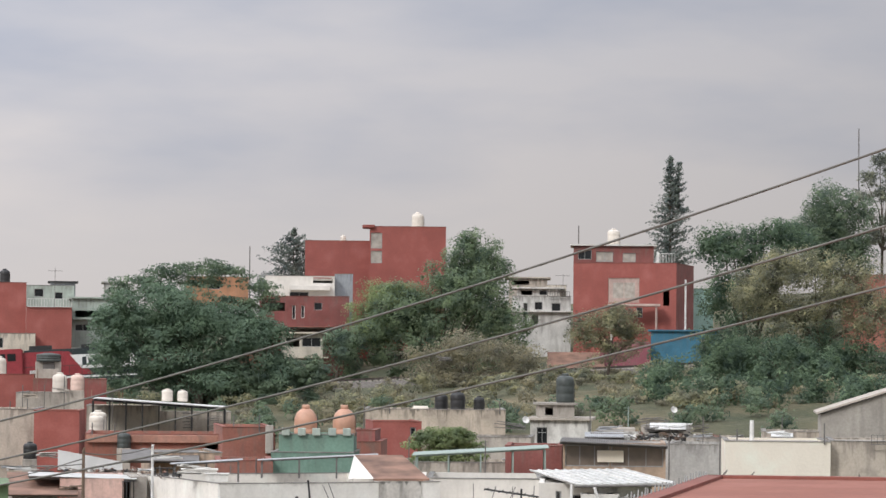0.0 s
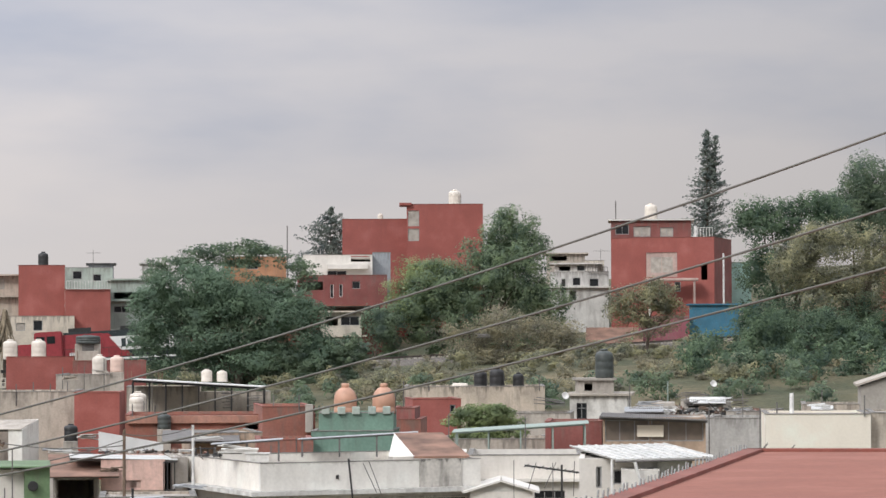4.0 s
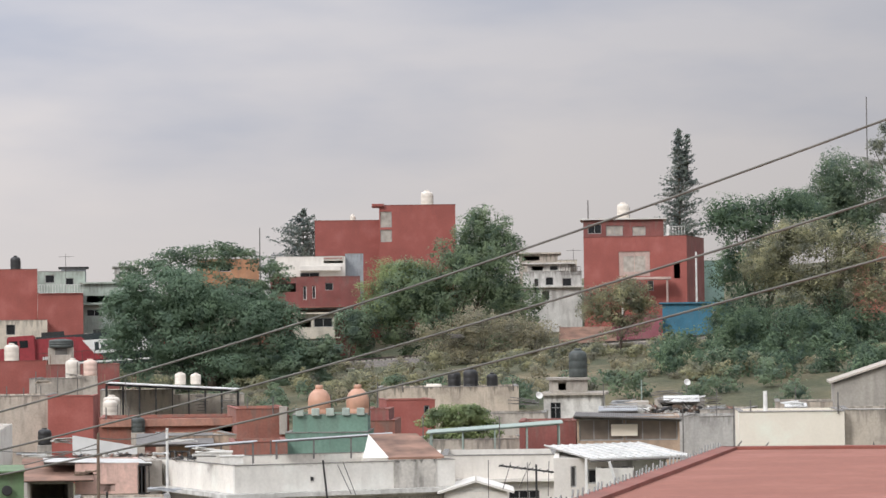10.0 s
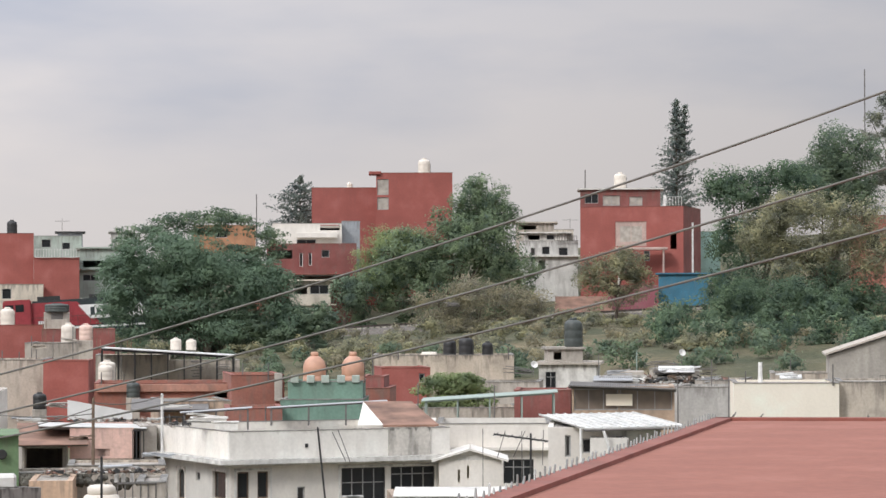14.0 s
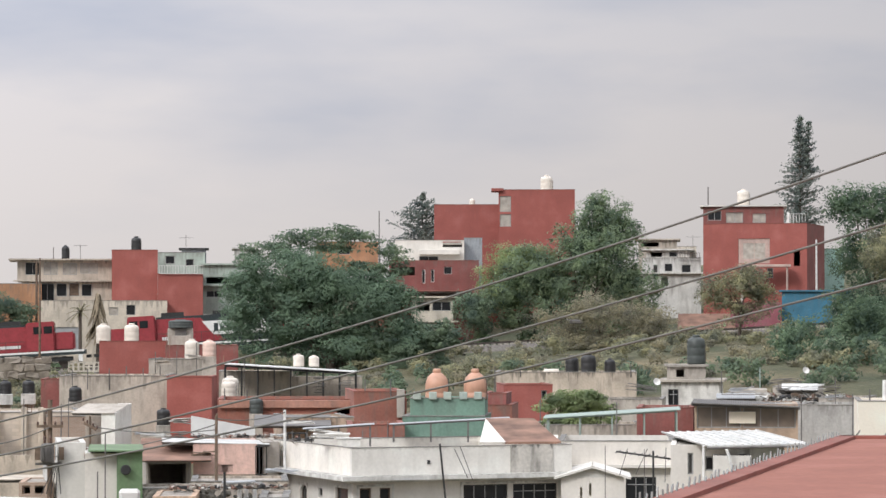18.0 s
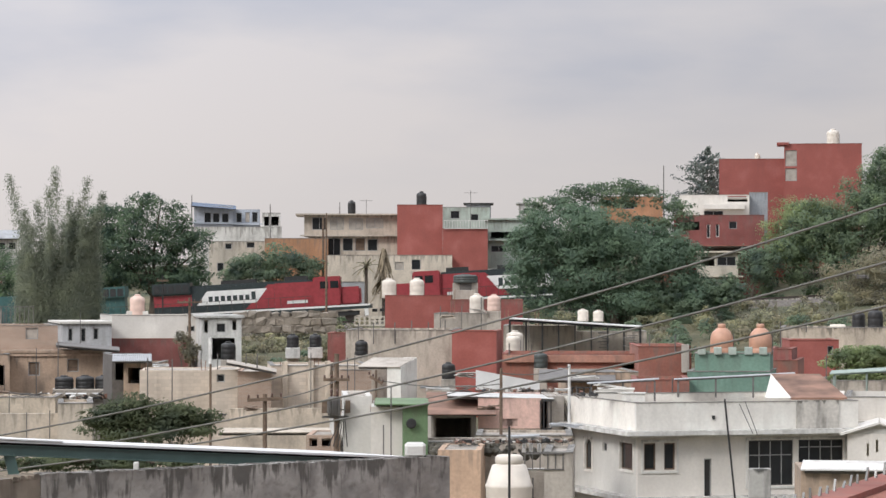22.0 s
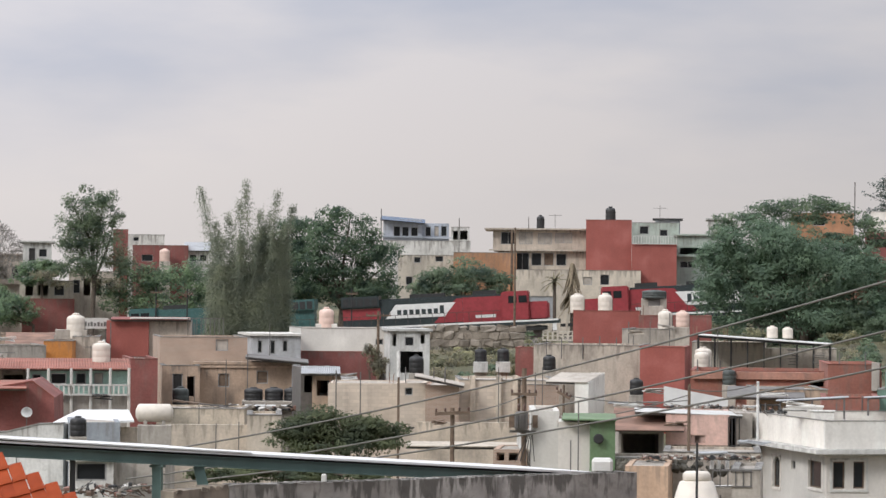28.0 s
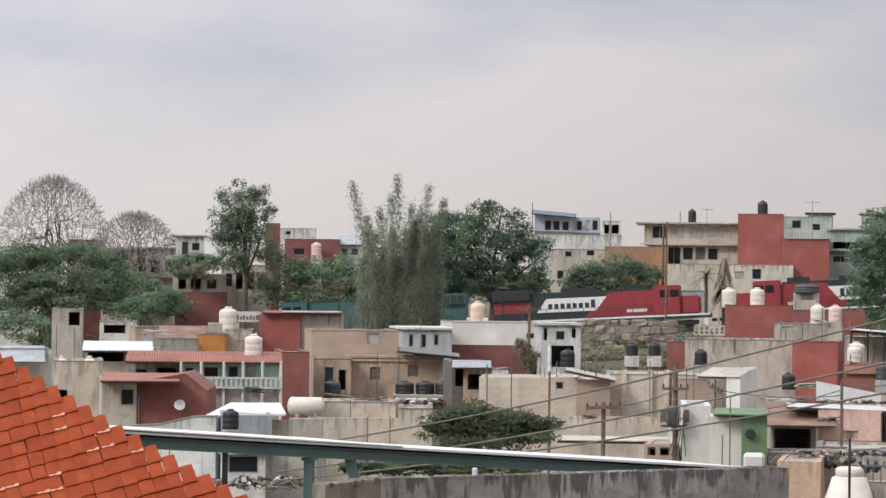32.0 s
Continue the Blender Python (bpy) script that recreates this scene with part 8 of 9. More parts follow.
def green_canopy(a, b):
    """Two lapped white sheets on a green steel edge beam with a post, a raking brace and a dark pipe post."""
    e = thing("green_steel_canopy", 0, 0, 0, 0, "white sheet roof on a green painted steel beam and posts", "canopy")
    a, b = Vector(a), Vector(b)
    side = (b - a).cross(Vector((0, 0, 1))).normalized()
    up = Vector((0, 0, 1))
    # dark set-back bar that stands in for the shadow gap between sheet and beam
    bar_between("purlin", a - side * 0.06, b - side * 0.06, 0.06, 0.034, DARKSTEEL, e, 0.026)
    bar_between("beam", a, b, 0.07, 0.092, GREENSTEEL, e, 0.062)
    bar_between("flange", a + side * 0.01, b + side * 0.01, 0.13, 0.010, GREENSTEEL, e, 0.051)
    bar_between("flange", a + side * 0.01, b + side * 0.01, 0.13, 0.014, GREENSTEEL, e, 0.155)
    bar_between("roof_sheet", a - side * 0.78, b - side * 0.78, 1.8, 0.025, SHEET, e)
    c = a.lerp(b, 0.405)
    bar_between("roof_sheet", a - side * 0.78 + up * 0.028, c - side * 0.78 + up * 0.016, 1.83, 0.014, SHEET, e)
    p = a.lerp(b, 0.274) + up * -0.171
    part("post", boxm((p.x - 0.05, p.y - 0.04, 1.4, p.x + 0.05, p.y + 0.04, p.z)), GREENSTEEL, e)
    part("post_cap", boxm((p.x - 0.075, p.y - 0.06, p.z - 0.03, p.x + 0.075, p.y + 0.06, p.z - 0.002)), GREENSTEEL, e)
    p = a.lerp(b, 0.152) + up * -0.171
    bm = bmesh.new()
    tube(bm, (p.x, p.y, 1.4), p, 0.032, n=8)
    part("post", bm, DARKSTEEL, e, "dark pipe post")
    p = a.lerp(b, 0.334) + up * -0.16
    bar = boxm((-0.058, -0.03, -0.62, 0.058, 0.03, 0))
    bar.transform(pose(p.x, p.y, p.z, 0, -14, 20))
    part("brace", bar, GREENSTEEL, e)


green_canopy((-11.01, 28.98, 12.46), (-5.36, 35.6, 11.85))


def tile_roof(a, yaw):
    """Flat clay tiles in stepped courses; each course reaches one tile further down its ragged raking edge, which starts at a."""
    e = thing("tiled_roof", 0, 0, 0, 0, "pitched roof of overlapping orange clay tiles with pale mortar flecks", "roof")
    frame_of = Matrix.Translation(a) @ pose(0, 0, 0, 0, 0, yaw)
    c = Vector((0.955, 0.13, 0.265)).normalized()
    v = Vector((-0.10, -0.74, -0.66)).normalized()
    up = c.cross(v).normalized() * -1
    v = c.cross(up).normalized()
    if v.z > 0:
        v = -v
    if up.z < 0:
        up = -up
    m = frame_of @ Matrix(((c.x, v.x, up.x, 0), (c.y, v.y, up.y, 0), (c.z, v.z, up.z, 0), (0, 0, 0, 1)))
    bm = bmesh.new()
    pts = [(-1.0, -0.1), (-0.12, -0.1), (0.9, 1.8), (1.6, 3.1), (-1.0, 3.2)]
    hi = [bm.verts.new((p, q, -0.02)) for p, q in pts]
    lo = [bm.verts.new((p, q, -0.14)) for p, q in pts]
    bm.faces.new(hi)
    bm.faces.new(lo[::-1])
    for k in range(5):
        bm.faces.new((hi[k], lo[k], lo[(k + 1) % 5], hi[(k + 1) % 5]))
    bmesh.ops.recalc_face_normals(bm, faces=bm.faces[:])
    bm.transform(m)
    part("deck", bm, TILEJOINT, e)
    W, L, T = 0.117, 0.225, 0.009
    bm = bmesh.new()
    n = 4
    rows = []
    for y, lift in ((0, 0.0), (L * 0.9, 0.018), (L, 0.016)):
        rows.append([[bm.verts.new((-W + W * k / n, y, 0.005 * math.sin(math.pi * k / n) + lift - dz)) for k in range(n + 1)] for dz in (0, T)])
    for r0, r1 in zip(rows, rows[1:]):
        for k in range(n):
            bm.faces.new((r0[0][k], r0[0][k + 1], r1[0][k + 1], r1[0][k]))
            bm.faces.new((r0[1][k + 1], r0[1][k], r1[1][k], r1[1][k + 1]))
        for k in (0, n):
            bm.faces.new((r0[0][k], r1[0][k], r1[1][k], r0[1][k]))
    for k in range(n):
        bm.faces.new((rows[-1][0][k], rows[-1][0][k + 1], rows[-1][1][k + 1], rows[-1][1][k]))
    bmesh.ops.recalc_face_normals(bm, faces=bm.faces[:])
    tile = mesh_of("tile", bm, TILE)
    bm = boxm((-0.11, L - 0.02, 0.004, -0.005, L + 0.012, 0.021))
    for v in bm.verts:
        if v.co.x < -0.05:
            v.co.y = L - 0.002 + (v.co.y - L) * 0.35
    fleck = mesh_of("mortar_fleck", bm, MORTAR)
    rng = random.Random(12)
    for j in range(19):
        for k in range(min(26, 8 + j)):
            p, q = j * 0.092 + j * j * 0.0008 - k * 0.119 + 0.03, j * 0.172 - 0.2
            ob = new("tile", tile)
            ob.parent = e
            loc = m @ pose(p + rng.uniform(-0.006, 0.006), q + rng.uniform(-0.008, 0.008), rng.uniform(0, 0.003), rng.uniform(-0.6, 0.6), rng.uniform(-0.7, 0.7), rng.uniform(-0.8, 0.8))
            ob.matrix_local = loc
            if rng.random() < 0.2:
                ob = new("mortar_fleck", fleck)
                ob.parent = e
                ob.matrix_local = loc


tile_roof((-10.17, 23.93, 13.3), 18)


def wire(a, b, sag, thick=0.022):
    cu = bpy.data.curves.new("power_line", "CURVE")
    cu.dimensions, cu.bevel_depth, cu.bevel_resolution = "3D", thick, 2
    sp = cu.splines.new("POLY")
    sp.points.add(40)
    a, b = Vector(a), Vector(b)
    for k, p in enumerate(sp.points):
        q = k / 40
        c = a.lerp(b, q)
        p.co = (c.x, c.y, c.z - sag * 4 * q * (1 - q), 1)
    cu.materials.append(WIRE)
    ob = new("power_line", cu)
    return tagged(ob, "dark overhead cable sagging from pole to pole", "cable", "overhead cables")


wire((6.61, 28.6, 16.96), (-14.56, 45.68, 11.34), 0.52, thick=0.013)
wire((6.61, 28.6, 16.09), (-14.56, 45.68, 10.97), 0.44, thick=0.013)
wire((6.61, 28.6, 15.4), (-14.56, 45.68, 10.83), 0.40, thick=0.013)

# the white house's roof and porch
house("white_annexe", 2.14, 141.98, 2.08, 5.55, 8, 6.35, -0.86, WHITE, "white annexe block with a stained parapet and a dark window", [(3.2, 3.51, 4.64, 4.66, "grid")], parapet=0.5, bands=[(5.11, 0.45, 0.15)])
gable_block("white_porch", 0.92, 134.5, 5.46, 2.84, 4, 1.63, 0.43, -0.39, WHITE, WHITE, "white gabled porch with two narrow slits", [(0.86, 0.63, 0.96, 1.19, "open"), (1.27, 0.81, 1.37, 1.37, "open")], over=0.3)
skew_roof("pitched_roof", ((-4.13, 141.94, 9.53), (-1.82, 141.99, 9.54), (-0.51, 136.8, 8.62), (-3.05, 136.77, 8.6)), RUST, "faded red brown pitched roof on the white house", ((-4.13, 141.94, 9.53), (-3.05, 136.77, 8.6), (-4.28, 137.93, 8.55)))
house("rooftop_room", -2.45, 142.48, 2.06, 3.51, 4, 6.51, -0.32, WHITE, "low white rooftop room under a faded red roof", parapet=0.05)
kiosk_box("roof_box", -11.08, 136.55, 8.38, 1.62, 1.2, 0.6, 4.64, WHITE, "small white concrete box on the white house roof", "box")
kiosk_box("roof_box", -10.2, 135.62, 8.42, 1.04, 1.2, 0.39, 4.3, OFFWHITE, "small grey white rooftop box", "box")
canopy("rail_canopy", -11.07, 140.56, 8.24, 3.01, 1.2, 0.92, 4.5, ZINC, STEEL, "thin flat sheet shelter on the white roof", 3, thick=0.03, fall=-0.2)
canopy("canopy", -5.9, 142.89, 8.35, 5.4, 1.0, 1.0, 2.22, ZINC, STEEL, "thin pipe shelter with a narrow sheet on dark posts", 4, thick=0.03, fall=-0.3)
roof_aerial()
rod("drain_pipe", (-5.83, 130.9, 8.75), (-5.3, 130.9, 3.6), 0.045, DARKSTEEL, "slim dark pipe leaning down the white house front", "pipe")
rod("hanging_cable", (-5.18, 130.8, 8.54), (-4.59, 130.8, 7.25), 0.02, STEEL, "cable hanging over the white parapet", "cable")
rod("hanging_cable", (-4.93, 130.8, 8.64), (-4.39, 130.8, 7.2), 0.02, STEEL, "cable hanging over the white parapet", "cable")
post("thin_pole", 1.46, 130.99, 1.71, 6.95, 0.02, STEEL, "thin leaning steel rod by the white house", "rod")
post("thin_pole", 3.18, 130.96, 1.72, 6.82, 0.02, STEEL, "thin leaning steel rod by the white house", "rod")
sheet_roof("roof", 0, 112, 6.9, 4.31, 5, 0, 0.51, DIRTYSHEET, "low pale sheet roof with a dark edge", ribs=False)
house("low_house", 0.03, 112.5, 1.26, 4.38, 5, 5.58, 3.89, TAN, "low tan rendered yard wall", parapet=0.05)
solid("pillar", -3.61, 109.94, 5.94, 0.83, 0.6, 1.09, 1.88, OLDCONCRETE, "grey concrete gate pillar", "pillar")

# poles and cables of the street
utility_pole(-21.6, 122.1, 1.21, 9.69, 10.03, "wooden utility pole with crossarm and a transformer", ((8.61, 1.09, 0), ), True, 0.14)
utility_pole(-21.37, 105.86, 1.1, 8.73, 11.41, "wooden utility pole with a single crossarm", ((8.55, 1.28, -3), ), False, 0.11)
utility_pole(-33.44, 151.35, 2.23, 8.7, 12.46, "wooden post with a white painted top", (), False, 0.08)
utility_pole(-47.64, 208.63, 5.28, 7.41, 12.86, "wooden utility pole with a crossarm by the white house", ((7.08, 1.8, 0), ), False, 0.13)
utility_pole(-15.28, 127.09, 1.42, 8.68, 6.85, "slim weathered wooden utility pole", (), False, 0.09)
utility_pole(-20.94, 128.3, 1.41, 8.63, 9.27, "leaning post with cables", ((8.19, 0.64, 30), ), False, 0.07)
utility_pole(-8.86, 75.48, 1.2, 9.04, 6.7, "dark slim pole in front of the cream tank", (), False, 0.045, DARKSTEEL)
utility_pole(-16.7, 139, 1.86, 7.97, 6.85, "slim wooden pole among the low roofs", (), False, 0.07)
utility_pole(13.54, 214.57, 7.51, 3.39, -3.61, "pale street lamp post on the slope", (), False, 0.06, PALESTEEL)
utility_pole(-83.87, 271.86, 6.67, 7.69, 17.15, "dark steel signal post beside the railway", ((7.15, 1.08, 0), ), False, 0.09, DARKSTEEL)
utility_pole(-65.83, 276.78, 7.76, 6.64, 13.38, "dark steel signal post beside the railway", ((6.1, 1.08, 0), ), False, 0.09, DARKSTEEL)
utility_pole(-81.02, 272.72, 6.84, 7.39, 16.55, "dark steel signal post beside the railway", ((6.85, 1.08, 0), ), False, 0.09, DARKSTEEL)
utility_pole(-98.93, 266.75, 5.73, 8.02, 20.35, "dark steel signal post beside the railway", ((7.48, 1.08, 0), ), False, 0.09, DARKSTEEL)
utility_pole(-50.41, 279.29, 8.65, 11.71, 10.23, "tall dark pole beside the railway", (), False, 0.12)
wire((-21.59, 122.11, 9.78), (-21.37, 105.86, 9.63), 0.15)
wire((-21.57, 122.11, 8.55), (-15.27, 127.09, 9.74), 0.25)
wire((-15.27, 127.09, 9.98), (-12.75, 131.38, 10.13), 0.2)
wire((-20.93, 128.3, 9.6), (-15.27, 127.09, 9.5), 0.2)

# more roofs and clutter
rods(-31.61, 161.54, 9.17, 0.25)
rods(-29.77, 161.89, 9.1, 0.53)
rods(-28.97, 162.03, 9.1, 0.48)
rods(-39.55, 161.73, 8.88, 0.43)
rods(-36.31, 162.49, 8.88, 0.62)
rods(-23.58, 199.11, 11.17, 0.84)
rods(-22.13, 205.01, 10.71, 1.16)
rods(-35.3, 196.86, 9.88, 0.53)
rods(-28.84, 211.04, 11.56, 1.83)
solid("tank_stand", -38.8, 201.88, 5.14, 0.86, 0.86, 4.07, 10.88, CONCRETE, "tall bare concrete tank tower", "plinth")
water_tank("water_tank", -38.88, 202.3, 9.21, 0.41, 1.02, TANKBLACK, "black water tank on a white stand")
solid("tank_stand", -38.69, 201.32, 8.54, 1.01, 1.4, 0.74, 10.88, OFFWHITE, "white concrete tank stand", "plinth")
solid("tank_stand", -37.27, 202.17, 5.2, 0.85, 0.85, 4.03, 10.44, CONCRETE, "tall bare concrete tank tower", "plinth")
water_tank("water_tank", -37.34, 202.59, 9.23, 0.41, 1.02, TANKBLACK, "black water tank on a white stand")
solid("tank_stand", -37.16, 201.6, 8.56, 1.01, 1.4, 0.74, 10.44, OFFWHITE, "white concrete tank stand", "plinth")
solid("tank_stand", -43.55, 202.84, 5.07, 1.06, 1.06, 3.33, 12.12, CONCRETE, "tall bare concrete tank tower", "plinth")
water_tank("water_tank", -43.67, 203.36, 8.4, 0.51, 1.27, TANKBLACK, "black water tank beside the grey house")

stone_wall("stone_wall", -50.2, 257.0, 9.3, 8.6, 1.55, 9, "beige dry wall of large rough stones below the railway")
rubble("rubble", -14.87, 119.08, 6.86, 5.0, 1.6, 0.35, 9, "broken concrete rubble on a flat roof", 4, 60)
house("garage", -55.36, 295.87, 8.59, 4, 6, 4.57, 10.6, CONCRETE, "dark open garage beside the railway", [(0.34, 1.87, 3.65, 4.27, "open")], parapet=0.1, slab=0.3)
house("white_shed", -59.67, 296.05, 8.39, 4.19, 5, 4.42, 11.4, OFFWHITE, "white trackside shed wall", parapet=0.1)
house("terrace_house", -4.35, 167.94, 3.49, 1.92, 6, 5.96, -2.42, BRICKRED, "brick red wall behind the white house roof", parapet=0.2)
house("terrace_house", 1.38, 164.99, 3.38, 5.68, 6, 5.05, 4.72, BEIGE, "beige wall behind the canopy", parapet=0.2)
house("terrace_house", -9.87, 149.68, 2.34, 2.85, 6, 6.6, 5.07, BRICKRED, "low brick red house wall", parapet=0.2)
house("low_house", 3.67, 189.96, 5.2, 4.16, 7, 4.02, -3.71, CONCRETE, "grey roofs below the concrete house", parapet=0.2)
house("low_house", 11.72, 181.62, 4.71, 5.19, 7, 4.99, -7.59, OFFWHITE, "pale low houses at the foot of the slope", [(0.69, 4.3, 1.73, 4.71, "open"), (2.42, 4.3, 2.94, 4.72, "win")], parapet=0.2)
sheet_roof("roof", 9.84, 178.73, 9.6, 2.38, 5, -3.15, 1.86, ZINC, "pale sheet roof at the foot of the slope")
sheet_roof("roof", 14.02, 183.46, 10.01, 2.26, 5, -4.37, 2.95, SHEET, "pale sheet roof among small houses")
house("low_house", 15.82, 175.29, 4.31, 2.67, 7, 5.35, -11.66, CONCRETE, "grey concrete house behind the block wall", [(0.5, 4.62, 1.34, 5.15, "open")], parapet=0.2)
house("low_house", 20.52, 170.77, 4.04, 4.03, 7, 6.12, -5.55, BEIGE, "beige low house behind the yellow wall", parapet=0.2)
sheet_roof("roof", 19.19, 166.9, 10, 1.26, 4, -6.56, 1.48, SHEET, "small white sheet roof")
dish(14.51, 185.43, 10.4, 0.22)
dish(5.76, 202.92, 9.35, 0.26)
house("low_house", -42.45, 172.86, 3.15, 2.05, 6, 5.83, 7.3, TAN, "tan shed with a dark opening", [(0.27, 4.64, 1.43, 5.59, "open")], parapet=0.1)
sheet_roof("roof", -42.47, 170.8, 9.2, 2.35, 5, 13.96, 3.27, ZINC, "grey sheet roof over a dark shed")
house("shed", -43.52, 174.66, 3.23, 2.24, 5, 6.2, 20.49, STEEL, "dark open steel framed shed", [(0.21, 4.69, 2.07, 5.99, "open")], parapet=0.05)
house("low_house", -49.32, 168.95, 2.8, 5.21, 6, 4.24, 11.07, SAND, "grey concrete yard wall below the brick house", parapet=0.1)
solid("tank_stand", -53.14, 177.69, 3.33, 1.07, 1.07, 3.45, 16.65, CONCRETE, "tall bare concrete tank tower", "plinth")
water_tank("water_tank", -53.3, 178.2, 6.78, 0.51, 1.27, TANKGREY, "dark plastic cistern beside the tan wall")
lumber("roof_scrap", -51.75, 174.49, 6.66, 2.77, 1.5, 0.55, 16.52, WOOD, "heap of weathered planks and scrap", "scrap")
house("low_house", -21.15, 123.7, 1.16, 1.66, 5, 6.91, 12.3, OFFWHITE, "greyed white wall under the transformer", parapet=0.1)
house("low_house", -22.34, 122.99, 1.13, 1.42, 4, 6.32, 6.4, BRICK, "low brick wall with dark holes", [(0.14, 5.84, 0.47, 6.18, "open"), (0.66, 5.85, 1.04, 6.18, "open")], parapet=0.05)
sheet_roof("roof", -19.37, 120.45, 8.71, 1.04, 4, 9.14, 1.7, RUST, "rusty sheet roof beside the green house")
house("low_house", -14.17, 126.21, 1.3, 4.11, 5, 6.01, 6.41, BEIGE, "beige low wall below the pink house", [(0.97, 5.48, 1.35, 5.82, "win")], parapet=0.1)
house("low_house", -11.22, 111.44, 1.13, 1.07, 5, 6.33, 4.45, CONCRETE, "grey wall with hanging cables", parapet=0.1)
railing("pipe_rack", -11.76, 111.38, 6.82, 1.49, 0.64, 6.02, STEEL, "steel rack on a low roof", 0.05)
house("low_house", -9.03, 77.48, 1.11, 2.2, 5, 6.46, 9.25, BEIGE, "low roof that carries the big cream tank", parapet=0.05)


# shrubs on the slope
rng = random.Random(21)
bush_strip("slope_shrubs", [(*spot(rng.uniform(236, 284), rng.uniform(-60, 75)), rng.uniform(0.8, 1.9), rng.uniform(0.9, 2.2)) for k in range(120)], 0.13, LEAF_OLIVE, "mixed olive shrubs scattered over the railway slope", 61, 480)
bush_strip("slope_dry_shrubs", [(*spot(rng.uniform(232, 285), rng.uniform(-60, 75)), rng.uniform(0.5, 1.4), rng.uniform(0.6, 1.5)) for k in range(280)], 0.11, LEAF_DRY, "dry olive scrub and tall grass on the railway slope", 62, 300)
bush_strip("foot_shrubs", [(*spot(rng.uniform(214, 246), rng.uniform(-45, 60)), rng.uniform(0.8, 1.8), rng.uniform(1.0, 2.6)) for k in range(70)], 0.13, LEAF_DARK, "green shrubs along the foot of the slope", 63, 480)
bush_strip("hill_shrubs", [(*spot(rng.uniform(299, 304), rng.uniform(-95, 90)), rng.uniform(0.7, 1.6), rng.uniform(0.8, 2.0)) for k in range(90)], 0.14, LEAF_MID, "green hedge and weeds behind the railway", 64, 420)
bush_strip("thicket", [(*spot(rng.uniform(225, 270), rng.uniform(48, 85)), rng.uniform(1.2, 2.4), rng.uniform(1.6, 3.6)) for k in range(60)], 0.14, LEAF_DEEP, "dense green thicket under the tall trees", 65, 600)

# small clutter on the roofs
post("roof_post", -82.67, 198.47, 3.64, 7.24, 0.03, STEEL, "thin rusty post on a flat roof", "post")
post("roof_post", -81.04, 199.14, 3.73, 7.37, 0.03, STEEL, "thin rusty post on a flat roof", "post")
post("roof_post", -54.31, 146.24, 1.73, 6.37, 0.03, STEEL, "thin rusty post on a flat roof", "post")
post("roof_post", -48.83, 167.01, 2.81, 4.71, 0.03, STEEL, "thin rusty post on a flat roof", "post")
post("roof_post", -38.79, 135.56, 1.49, 6.25, 0.03, STEEL, "thin rusty post on a flat roof", "post")
post("roof_post", -37.75, 135.85, 1.51, 6.32, 0.03, STEEL, "thin rusty post on a flat roof", "post")
post("roof_post", -47.02, 130.81, 1.23, 5.81, 0.03, STEEL, "thin rusty post on a flat roof", "post")
post("roof_post", -54.7, 204.82, 4.84, 6.97, 0.03, STEEL, "thin rusty post on a flat roof", "post")
post("roof_post", -33.27, 159.57, 9.07, 0.87, 0.03, STEEL, "thin rusty post on a flat roof", "post")
post("roof_post", -27.41, 160.68, 2.81, 7.2, 0.03, STEEL, "thin rusty post on a flat roof", "post")
post("roof_post", -28.23, 211.12, 6.03, 6.08, 0.03, STEEL, "thin rusty post on a flat roof", "post")
post("roof_post", -29.78, 160.26, 2.75, 7.23, 0.03, STEEL, "thin rusty post on a flat roof", "post")
post("roof_post", -54.32, 179.98, 3.41, 5.19, 0.03, STEEL, "thin rusty post on a flat roof", "post")
post("roof_post", -53.05, 180.36, 3.46, 5.15, 0.03, STEEL, "thin rusty post on a flat roof", "post")
post("roof_post", -18.73, 118.53, 1.15, 8.57, 0.03, STEEL, "thin rusty post on a flat roof", "post")
post("roof_post", -18.87, 117.49, 1.15, 7.02, 0.03, STEEL, "thin rusty post on a flat roof", "post")
post("roof_post", -24.59, 161.13, 2.88, 5.63, 0.03, STEEL, "thin rusty post on a flat roof", "post")
post("roof_post", -35, 160.22, 9, 0.89, 0.03, STEEL, "thin rusty post on a flat roof", "post")
post("roof_post", -21.91, 197.79, 5.29, 6.35, 0.03, STEEL, "thin rusty post on a flat roof", "post")
post("roof_post", -13.17, 139.38, 1.91, 7.11, 0.03, STEEL, "thin rusty post on a flat roof", "post")
post("roof_post", -12.25, 139.46, 1.92, 6.96, 0.03, STEEL, "thin rusty post on a flat roof", "post")
post("roof_post", -9.3, 149.71, 8, 1.08, 0.03, STEEL, "thin rusty post on a flat roof", "post")
post("roof_post", -10.58, 149.63, 7.89, 0.77, 0.03, STEEL, "thin rusty post on a flat roof", "post")
post("roof_post", -1.6, 149.99, 2.55, 7.67, 0.03, STEEL, "thin rusty post on a flat roof", "post")
post("roof_post", 2.26, 149.98, 7.93, 2.15, 0.03, STEEL, "thin rusty post on a flat roof", "post")
post("roof_post", 12.44, 179.57, 4.67, 5.84, 0.03, STEEL, "thin rusty post on a flat roof", "post")
post("roof_post", 15.13, 171.33, 9.3, 1.7, 0.03, STEEL, "thin rusty post on a flat roof", "post")
post("roof_post", 19.41, 168.89, 9.76, 1.28, 0.03, STEEL, "thin rusty post on a flat roof", "post")
lumber("roof_lumber", -22.0, 152.0, 8.35, 1.2, 0.7, 0.12, 8.09, ZINC, "dull offcuts laid over a low wall", "lumber")
